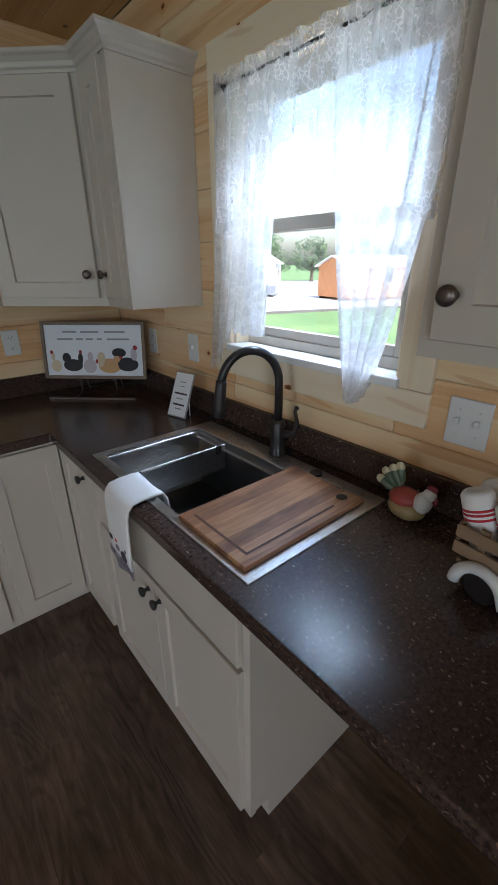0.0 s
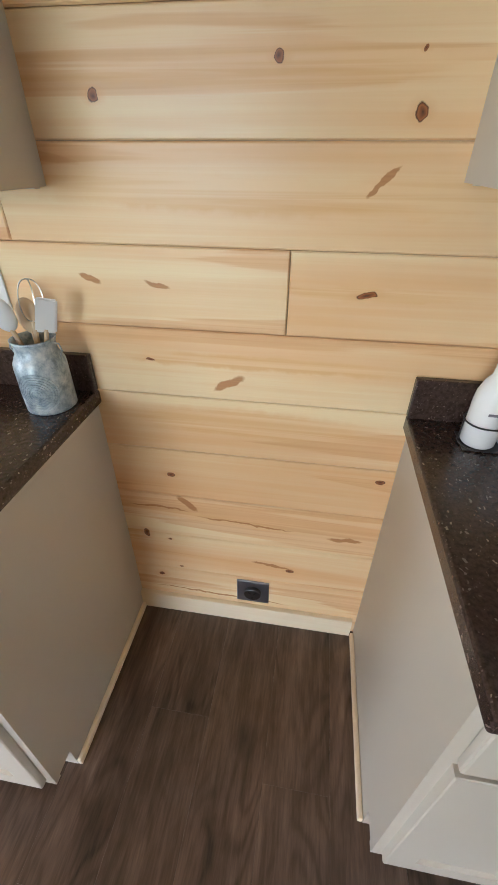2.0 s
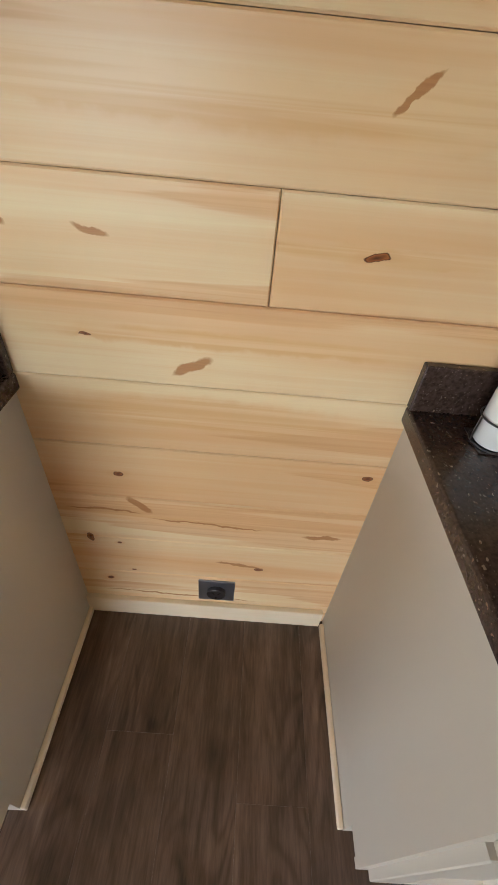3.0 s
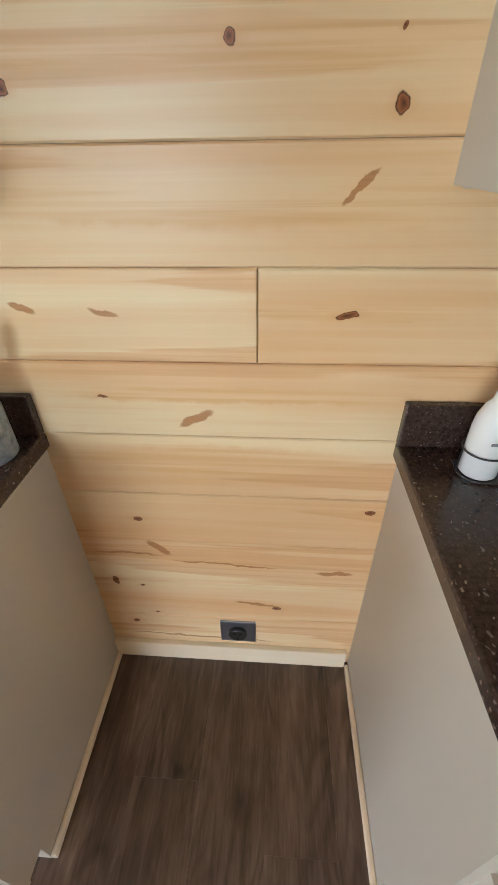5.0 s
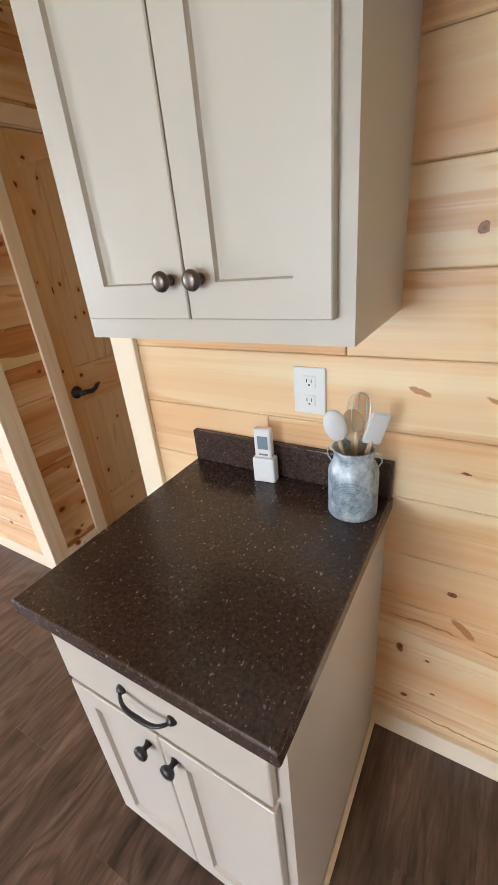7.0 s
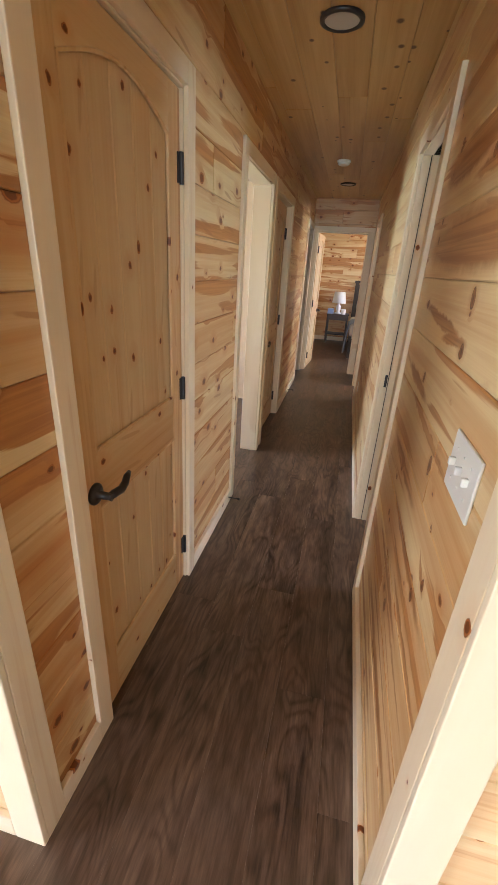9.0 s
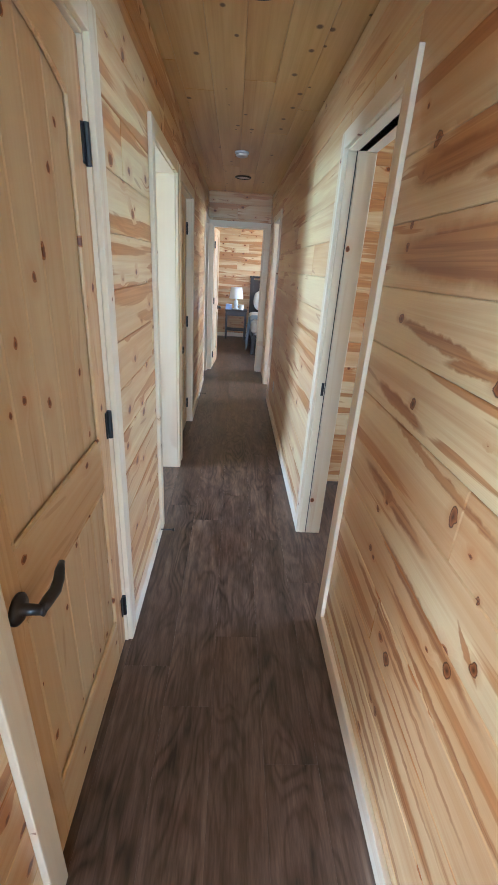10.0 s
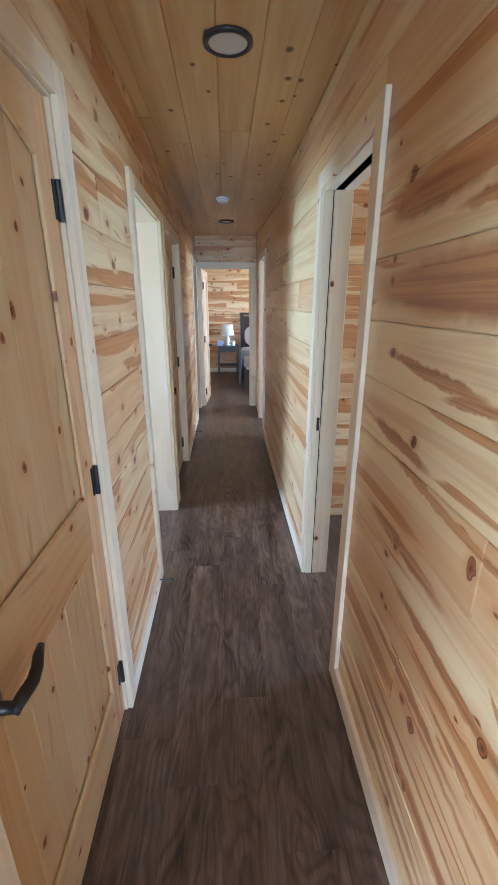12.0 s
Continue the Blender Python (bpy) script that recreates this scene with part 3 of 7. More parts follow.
ceiling = structure("ceiling", boxed(-5.3, XW + 0.14, -5.6, 9.62, CEIL + 0.016, CEIL + 0.10), WALLFILL, "knotty pine tongue-and-groove board ceiling")
ceiling["category"] = "ceiling"


def ceiling_boards():
    """The hall's and rooms' ceiling boards, one mesh, grain along the hall."""
    rng = random.Random(5)
    bm = bmesh.new()
    x, w, c = -5.15, 0.168, 0.0025
    while x < XW:
        y = -5.45 + rng.uniform(-1.5, 0)
        while y < 9.5:
            l = rng.uniform(1.8, 3.4)
            a, b = max(y, -5.45), min(y + l, 9.5) - 0.002
            if b - a > 0.02:
                x1 = min(x + w, XW) - 0.001
                z = CEIL
                q = [bm.verts.new(p) for p in ((x, a, z + c), (x1, a, z + c), (x1, b, z + c), (x, b, z + c), (x + c, a + c, z), (x1 - c, a + c, z), (x1 - c, b - c, z), (x + c, b - c, z))]
                for f in ((0, 1, 5, 4), (1, 2, 6, 5), (2, 3, 7, 6), (3, 0, 4, 7), (4, 5, 6, 7)):
                    bm.faces.new([q[i] for i in f])
            y += l
        x += w
    return bm


def pine_ceiling():
    m = material("pine_ceiling_boards", (0.6, 0.4, 0.2), 0.36)
    g = Graph(m)
    geo = g.n.new("ShaderNodeNewGeometry")
    rnd = geo.outputs["Random Per Island"]
    shift = g.n.new("ShaderNodeCombineXYZ")
    g.put(g.math("MULTIPLY", rnd, 31.0), shift.inputs[0])
    g.put(g.math("MULTIPLY", rnd, 17.0), shift.inputs[1])
    p = g.scaled(g.coords(), (1, 1, 1), shift.outputs[0])
    broad = g.noise(g.scaled(p, (7.0, 0.5, 1)), 1.0, 3.0, 0.55, 0.4)
    rings = g.noise(g.scaled(p, (50.0, 1.0, 1)), 1.0, 3.0, 0.55, 0.9)
    vor = g.n.new("ShaderNodeTexVoronoi")
    vor.voronoi_dimensions = "2D"
    g.put(g.scaled(p, (1, 0.8, 0)), vor.inputs["Vector"])
    vor.inputs["Scale"].default_value = 5.5
    hue = g.n.new("ShaderNodeSeparateColor")
    g.put(vor.outputs["Color"], hue.inputs[0])
    there = g.math("LESS_THAN", hue.outputs[0], 0.42)
    size = g.math("MULTIPLY_ADD", hue.outputs[1], 0.075, 0.035)
    core = g.math("MULTIPLY", g.math("SUBTRACT", 1.0, g.math("DIVIDE", vor.outputs["Distance"], size), clamp=True), g.math("MULTIPLY", there, 2.0), clamp=True)
    tone = g.math("ADD", g.math("MULTIPLY", broad, 0.75), g.math("ADD", g.math("MULTIPLY", rings, 0.3), g.math("MULTIPLY_ADD", rnd, 0.2, -0.12)))
    col = g.ramp(tone, [(0.40, (0.70, 0.48, 0.20)), (0.56, (0.60, 0.37, 0.135)), (0.68, (0.50, 0.27, 0.085)), (0.8, (0.34, 0.15, 0.045))])
    g.color(g.mix(core, col, (0.12, 0.05, 0.02)))
    g.bump(rings, 0.08, 0.001)
    return m


ceil_boards = part("board", ceiling_boards(), pine_ceiling(), ceiling)
ceil_boards["kind"] = "stuff"

# cladding of the walls
clad(wall_north, (0, D), 0, HR, XW, 0, CEIL, PINE_NORTH,
     joints={0: [1.3], 1: [1.9], 2: [-0.3, 1.55], 3: [-0.5, 1.7], 4: [1.35], 5: [-0.32, 1.4], 6: [0.480, 1.62], 7: [-0.11, 1.45], 8: [1.2], 9: [0.572, 1.9], 10: [-0.4, 1.3], 11: [0.9], 12: [1.65], 13: [0.5]})
clad(wall_north_left, (0, D), 0, -5.15, HL, 0, CEIL, PINE, seed=3)
clad(wall_east, (XW + D, 0), -90, 0, 5.45, 0, CEIL, PINE, holes=[(-WIN[1], -WIN[0], WIN[2], WIN[3])], seed=4)
clad(wall_hall_right, (HR + D, 0), -90, -END_Y, 0, 0, CEIL, PINE_HALL_RIGHT, lift=0.067, holes=[(-b, -a, c, d) for a, b, c, d in (HOLE_P1, HOLE_P2)],
     joints={2: [-0.709, -3.1], 3: [-3.9], 4: [-2.6], 5: [-0.462, -3.4], 6: [-2.9], 7: [-4.0], 8: [-2.5], 9: [-3.3], 10: [-0.62, -3.7], 11: [-1.62, -2.8]})
clad(wall_hall_left, (HL - D, 0), 90, 0.0, END_Y, 0, CEIL, PINE_HALL, holes=[HOLE_D1, HOLE_D2, HOLE_D3, HOLE_D4], seed=9)
clad(wall_hall_end, (0, END_Y + D), 0, HL, HR, 0, CEIL, PINE_HALL, holes=[END_HOLE], seed=11)
clad(wall_bedroom_far, (0, 9.5), 0, -2.48, 1.0, 0, CEIL, PINE_HALL, seed=12)
clad(wall_bath, (0, 2.62), 0, HR + 0.115, XW, 0, CEIL, PINE_HALL, seed=13)


def trim(name, x0, x1, y0, y1, z0, z1, label, upright=False, bev=0.003):
    """A sawn pine board with its grain along its length, of the setting."""
    size = (x1 - x0, y1 - y0, z1 - z0)
    long = max(range(3), key=lambda i: size[i])
    sizes = (size[long],) + tuple(size[i] for i in range(3) if i != long)
    b = boxed(-sizes[0] / 2, sizes[0] / 2, -sizes[1] / 2, sizes[1] / 2, -sizes[2] / 2, sizes[2] / 2, bev=bev)
    ob = part(name, b, PINE_TRIM)
    c = Vector(((x0 + x1) / 2, (y0 + y1) / 2, (z0 + z1) / 2))
    rot = {0: Matrix.Identity(3), 1: Matrix(((0, 1, 0), (1, 0, 0), (0, 0, -1))), 2: Matrix(((0, 1, 0), (0, 0, 1), (1, 0, 0)))}[long]
    ob.matrix_basis = Matrix.Translation(c) @ rot.to_4x4()
    return tagged(ob, label, "trim", kind="structure")


BASE_H, T = 0.085, 0.018
# baseboards
trim("baseboard", 0.0, 0.768, -T, 0, 0, BASE_H, "pale pine baseboard in the range gap")
trim("baseboard", HL - 3.4, HL - 0.075, -T, 0, 0, BASE_H, "pale pine baseboard below the wall beside the hall")
trim("baseboard", HR - T, HR, 0.075, 1.164, 0, BASE_H, "pale pine baseboard of the hall")
trim("baseboard", HR - T, HR, 1.993, 4.64, 0, BASE_H, "pale pine baseboard of the hall")
trim("baseboard", HL, HL + T, 0.075, 0.272, 0, BASE_H, "pale pine baseboard of the hall")
trim("baseboard", HL, HL + T, 1.166, 1.897, 0, BASE_H, "pale pine baseboard of the hall")
trim("baseboard", HL, HL + T, 3.878, 5.362, 0, BASE_H, "pale pine baseboard of the hall")
trim("baseboard", -2.48, 0.6, 9.468, 9.486, 0, BASE_H, "pine baseboard of the bedroom")
# corner boards at the hall's mouth
trim("corner_trim", HR - T, HR + 0.075, -T, 0, 0, CEIL, "pale pine corner board at the hall's mouth")
trim("corner_trim", HR - T, HR, 0, 0.075, 0, CEIL, "pale pine corner board at the hall's mouth")
trim("corner_trim", HL - 0.075, HL + T, -T, 0, 0, CEIL, "pale pine corner board at the hall's mouth")
trim("corner_trim", HL, HL + T, 0, 0.075, 0, CEIL, "pale pine corner board at the hall's mouth")


def casing_y(name, face, out, hole, width, label, jamb=True, depth=0.115):
    """Casing and jamb round an opening in a hall wall. face: its x; out: +1 or -1, the side that the hall lies on."""
    a, b, _, top = hole
    a, b, top = a + 0.013, b - 0.013, top - 0.013
    f0, f1 = sorted((face, face + out * T))
    trim(name, f0, f1, a - width, a, 0, top + width, label)
    trim(name, f0, f1, b, b + width, 0, top + width, label)
    trim(name, f0, f1 - 0.001 if out > 0 else f1, a, b, top, top + width, label)
    a, b, _, top = hole
    if jamb:
        j0, j1 = sorted((face, face - out * depth))
        trim("door_jamb", j0, j1, a, a + 0.018, 0, top - 0.018, label)
        trim("door_jamb", j0, j1, b - 0.018, b, 0, top - 0.018, label)
        trim("door_jamb", j0, j1, a, b, top - 0.018, top, label)


CW = 0.070
casing_y("door_casing", HL, 1, HOLE_D1, CW, "pale pine casing round a hall door")
casing_y("door_casing", HL, 1, HOLE_D2, CW, "pale pine casing round an open doorway", depth=0.13)
casing_y("door_casing", HL, 1, HOLE_D3, CW, "pale pine casing round a hall door")
casing_y("door_casing", HL, 1, HOLE_D4, CW, "pale pine casing round a hall doorway")
casing_y("door_casing", HR, -1, HOLE_P1, CW, "pale pine casing round a pocket doorway", depth=0.13)
casing_y("door_casing", HR, -1, HOLE_P2, CW, "pale pine casing round a hall doorway", depth=0.115)
# end doorway
ea, eb, _, et = END_HOLE
trim("door_casing", HL + 0.001, ea, END_Y - T, END_Y, 0, et, "pale pine casing round the bedroom doorway")
trim("door_casing", eb, HR - 0.001, END_Y - T, END_Y, 0, et, "pale pine casing round the bedroom doorway")
trim("door_casing", HL + 0.001, HR - 0.001, END_Y - T, END_Y, et, et + 0.06, "pale pine casing round the bedroom doorway")
trim("door_jamb", ea, ea + 0.018, END_Y, END_Y + 0.11, 0, et - 0.018, "pale pine door jamb")
trim("door_jamb", eb - 0.018, eb, END_Y, END_Y + 0.11, 0, et - 0.018, "pale pine door jamb")
trim("door_jamb", ea, eb, END_Y, END_Y + 0.11, et - 0.018, et, "pale pine door jamb")


def pine_door(name, w, h, m, label, hinge_right=True, lever=True):
    """A two-panel door with an arched upper panel of planks; local x along its width, front at -y."""
    e = thing(name, m.translation, label, "door")
    M = m
    t, st = 0.035, 0.092

    def add(pname, bm, mat, parent=e, plabel="", smooth=False):
        ob = part(pname, bm, mat, None, plabel, smooth)
        ob.parent = parent
        ob.matrix_basis = (e.matrix_basis.inverted() @ M) if parent is e else Matrix.Identity(4)
        return ob

    add("stile", boxed(0, st, 0, t, 0, h, bev=0.002), PINE_DOOR)
    add("stile", boxed(w - st, w, 0, t, 0, h, bev=0.002), PINE_DOOR)
    lock0, lock1, bot = 0.80, 0.98, 0.20
    spring, crown = h - 0.140, h - 0.068
    add("bottom_rail", boxed(st, w - st, 0, t, 0, bot, bev=0.002), PINE_RAIL)
    add("lock_rail", boxed(st, w - st, 0, t, lock0, lock1, bev=0.002), PINE_RAIL)
    bm = bmesh.new()
    n = 18
    xs = [st + (w - 2 * st) * i / n for i in range(n + 1)]
    arc = [spring + (crown - spring) * math.sin(math.pi * i / n) for i in range(n + 1)]
    fr = [bm.verts.new((x, 0, z)) for x, z in zip(xs, arc)]
    ft = [bm.verts.new((x, 0, h)) for x in xs]
    bk = [bm.verts.new((x, t, z)) for x, z in zip(xs, arc)]
    bt = [bm.verts.new((x, t, h)) for x in xs]
    for i in range(n):
        bm.faces.new((fr[i], fr[i + 1], ft[i + 1], ft[i]))
        bm.faces.new((bk[i], bk[i + 1], bt[i + 1], bt[i]))
        bm.faces.new((fr[i], fr[i + 1], bk[i + 1], bk[i]))
        bm.faces.new((ft[i], ft[i + 1], bt[i + 1], bt[i]))
    add("top_rail", bm, PINE_RAIL)
    # beads round the panels
    bead = bmesh.new()
    for pts in ([(st + 0.004, 0.004, lock1), (st + 0.004, 0.004, spring)], [(w - st - 0.004, 0.004, lock1), (w - st - 0.004, 0.004, spring)],
                [(x, 0.004, z - 0.004) for x, z in zip(xs, arc)], [(st, 0.004, lock1 + 0.004), (w - st, 0.004, lock1 + 0.004)],
                [(st + 0.004, 0.004, bot), (st + 0.004, 0.004, lock0)], [(w - st - 0.004, 0.004, bot), (w - st - 0.004, 0.004, lock0)],
                [(st, 0.004, lock0 - 0.004), (w - st, 0.004, lock0 - 0.004)], [(st, 0.004, bot + 0.004), (w - st, 0.004, bot + 0.004)]):
        tube(bead, pts, 0.006, 6)
    add("panel_bead", bead, PINE_DOOR)
    k = 5
    pw = (w - 2 * st) / k
    for i in range(k):
        for z0, z1 in ((bot - 0.01, lock0 + 0.01), (lock1 - 0.01, crown + 0.005)):
            ob = put_board(e, Matrix.Identity(4), z1 - z0, pw, 0.012, PINE_DOOR_PLANK, "plank", 0.0035)
            ob.matrix_basis = e.matrix_basis.inverted() @ M @ Matrix.Translation((st + pw * (i + 0.5), 0.024, (z0 + z1) / 2)) @ Matrix(((0, 0, -1, 0), (0, 1, 0, 0), (1, 0, 0, 0), (0, 0, 0, 1)))
    hx = w - 0.004 if hinge_right else 0.004
    for z in (0.20, 1.0, h - 0.22):
        bm = bmesh.new()
        lathe(bm, [(0.008, -0.048), (0.008, 0.048)], Matrix.Translation((hx, -0.008, z)), 10)
        box(bm, hx - 0.022, hx + 0.022, -0.004, 0.0, z - 0.045, z + 0.045)
        add("hinge", bm, BLACK, e, "black steel hinge")
    if lever:
        lx, d = (0.065, 1) if hinge_right else (w - 0.065, -1)
        bm = bmesh.new()
        lathe(bm, [(0.033, 0), (0.033, 0.006), (0.026, 0.012), (0.012, 0.014), (0.011, 0.05), (0.013, 0.055), (0.0, 0.057)][:-1], Matrix.Translation((lx, 0, 0.862)) @ Matrix.Rotation(radians(90), 4, "X"), 20)
        z = 0.862
        tube(bm, [(lx, -0.048, z), (lx + d * 0.02, -0.05, z), (lx + d * 0.060, -0.05, z - 0.008), (lx + d * 0.085, -0.049, z + 0.000), (lx + d * 0.100, -0.047, z + 0.014), (lx + d * 0.122, -0.044, z + 0.019)], 0.009, 10, radii=[0.011, 0.013, 0.013, 0.012, 0.011, 0.007])
        add("lever_handle", bm, BLACK, e, "black curved lever handle", True)
    return e


PINE_DOOR_PLANK = pine("pine_door_planks", (0.77, 0.62, 0.39), (0.68, 0.47, 0.25), (0.46, 0.25, 0.12), 0.72, 0.62, 0.42)
pine_door("door_near", 0.738, 2.0, facing(HL - 0.012, 0.350, 0.008, 90), "closed knotty pine plank door with arched upper panel and black lever", True)
pine_door("door_far", 0.85, 2.0, facing(HL - 0.045, 2.95, 0.008, 90), "closed knotty pine plank door further down the hall", True)
pine_door("door_bedroom", 0.66, 1.98, facing(ea + 0.024, END_Y + 0.115, 0.008, 86), "knotty pine bedroom door standing open", False)

# ---- kitchen cabinets ----
FRONT = -0.59


def shaker(bm, w, h, m, rail=0.058, t=0.019, dip=0.009):
    """A framed door with a flat recessed panel; local x right, z up, back at y=0."""
    b = bmesh.new()
    c = 0.0022
    loops = []
    for i, y in ((0, 0), (0, -t + c), (c, -t), (rail - 0.001, -t), (rail + 0.0015, -t + dip)):
        loops.append([b.verts.new(p) for p in ((i, y, i), (w - i, y, i), (w - i, y, h - i), (i, y, h - i))])
    for lo, hi in zip(loops, loops[1:]):
        for k in range(4):
            b.faces.new((lo[k], lo[(k + 1) % 4], hi[(k + 1) % 4], hi[k]))
    b.faces.new(loops[-1])
    b.faces.new(loops[0][::-1])
    return merge(bm, b, m)


def knob_on(parent, m, x, z, mat=None, y=-0.019):
    bm = bmesh.new()
    lathe(bm, [(0.009, 0), (0.008, 0.003), (0.0055, 0.008), (0.006, 0.013), (0.014, 0.018), (0.0165, 0.023), (0.015, 0.028), (0.008, 0.031)], m @ Matrix.Translation((x, y, z)) @ Matrix.Rotation(radians(90), 4, "X"), 18)
    return part("knob", bm, mat or BLACK, parent, "dark bronze round knob", True)


def pull_on(parent, m, x, z, y=-0.019):
    bm = bmesh.new()
    pts, rad = [], []
    for i in range(17):
        u = i / 16 * 2 - 1
        pts.append(m @ Vector((x + u * 0.062, y - 0.006 - 0.018 * (1 - u ** 4), z - 0.010 * (1 - u * u) + 0.004)))
        rad.append(0.0036 + 0.0020 * (1 - abs(u)))
    tube(bm, pts, 0.005, 8, radii=rad)
    for u in (-1, 1):
        lathe(bm, [(0.011, 0), (0.010, 0.005), (0.005, 0.010)], m @ Matrix.Translation((x + u * 0.062, y, z + 0.004)) @ Matrix.Rotation(radians(90), 4, "X"), 12)
    return part("pull_handle", bm, BLACK, parent, "black arched pull handle", True)


def door_on(parent, m, x, z, w, h, knob=None, mat=None):
    M = m @ Matrix.Translation((x, 0, z))
    d = part("door", shaker(bmesh.new(), w, h, M), CREAM, parent)
    if knob:
        knob_on(d, M, knob[0], knob[1], mat)
    return d


def base_cabinet(x0, w, m, label, doors=2, drawer="pull", left_side=True, right_side=True, h=0.876, depth=0.59):
    """A base cabinet: local x from 0 to w, front of the face frame at y=0, going back to y=depth."""
    M = m @ Matrix.Translation((x0, 0, 0))
    e = thing("base_cabinet", M.translation, label, "cabinet", "kitchen base cabinets")
    bm = bmesh.new()
    kick, kd = 0.095, 0.07
    # sides with a toe notch, back and bottom
    for a, b in ((0, 0.016), (w - 0.016, w)):
        side = bmesh.new()
        out = [(0.019, kick), (0.019, h), (depth, h), (depth, 0), (kd, 0), (kd, kick)]
        lo, hi = [side.verts.new((a, *q)) for q in out], [side.verts.new((b, *q)) for q in out]
        side.faces.new(lo)
        side.faces.new(hi[::-1])
        for k in range(6):
            side.faces.new((lo[k], lo[(k + 1) % 6], hi[(k + 1) % 6], hi[k]))
        side.transform(M)
        part("side_panel", side, CREAM, e)
    part("bottom_panel", boxed(0.016, w - 0.016, 0.019, depth - 0.012, kick, kick + 0.016, m=M), CREAM, e)
    part("back_panel", boxed(0.016, w - 0.016, depth - 0.012, depth, kick, h, m=M), CREAM, e)
    part("toe_kick", boxed(0.016, w - 0.016, kd, kd + 0.014, 0, kick, m=M), CREAM, e)
    bm = bmesh.new()
    s = 0.038
    dz = 0.70 if drawer else h
    box(bm, 0, s, 0, 0.019, kick - 0.010, h, m=M)
    box(bm, w - s, w, 0, 0.019, kick - 0.010, h, m=M)
    box(bm, s, w - s, 0, 0.019, h - s, h, m=M)
    box(bm, s, w - s, 0, 0.019, kick - 0.010, kick + 0.03, m=M)
    box(bm, s, w - s, 0.002, 0.019, 0.64, 0.69, m=M)
    part("face_frame", bm, CREAM, e)
    lap = 0.016
    if drawer:
        b = bmesh.new()
        box(b, s - lap, w - s + lap, -0.019, 0, 0.676, h - 0.022, bev=0.005, m=M)
        d = part("drawer_front", b, CREAM, e)
        if drawer == "pull":
            pull_on(d, M, w / 2, 0.762)
        top = 0.660
    else:
        top = h - 0.022
    bot = kick + 0.012
    n = doors
    full = w - 2 * s + 2 * lap
    dw = (full - 0.003 * (n - 1)) / n
    for i in range(n):
        right = n == 2 and i == 1
        k = (0.033 if right else dw - 0.033, top - bot - 0.05) if n == 2 else (dw - 0.033, top - bot - 0.05)
        door_on(e, M, s - lap + i * (dw + 0.003), bot, dw, top - bot, k)
    return e


NORTH = facing(0, FRONT, 0, 0)
EAST = facing(XW - 0.580, 0, 0, -90)

base_cabinet(-0.555, 0.555, NORTH, "cream base cabinet with drawer and two doors beside the range gap")
base_cabinet(0.782, 0.605, NORTH, "cream base cabinet with drawer and two doors under the dark counter")
base_cabinet(0.945, 0.838, EAST, "cream sink base cabinet with a false drawer front", drawer="false")


def corner_base():
    """The L-shaped corner cabinet with two hinged leaves."""
    e = thing("corner_base_cabinet", (1.70, -0.60, 0), "cream corner base cabinet with folding doors", "cabinet", "kitchen base cabinets")
    xe = XW - 0.580
    bm = bmesh.new()
    box(bm, 1.387, xe + 0.02, FRONT, FRONT + 0.019, 0.085, 0.876)
    box(bm, xe, xe + 0.019, -0.945, FRONT, 0.085, 0.876)
    part("face_frame", bm, CREAM, e)
    bm = bmesh.new()
    box(bm, 1.387, xe + 0.085, FRONT + 0.07, FRONT + 0.084, 0, 0.095)
    box(bm, xe + 0.07, xe + 0.084, -0.945, FRONT + 0.07, 0, 0.095)
    part("toe_kick", bm, CREAM, e)
    door_on(e, NORTH, 1.408, 0.107, xe - 0.022 - 1.408, 0.747)
    d = part("door", shaker(bmesh.new(), 0.30, 0.747, EAST @ Matrix.Translation((0.612, 0, 0.107))), CREAM, e)
    knob_on(d, EAST, 0.612 + 0.265, 0.107 + 0.70)
    part("carcass", boxed(1.39, XW - 0.002, -0.57, -0.02, 0.10, 0.86), CREAM, e)


corner_base()
part_end = tagged(part("end_panel", boxed(XW - 0.59, XW - 0.002, -2.44, -2.42, 0, 0.876, bev=0.002), CREAM), "cream end panel that carries the counter past the gap", "panel")

UP0, UP1, UD = 1.368, 2.125, 0.305


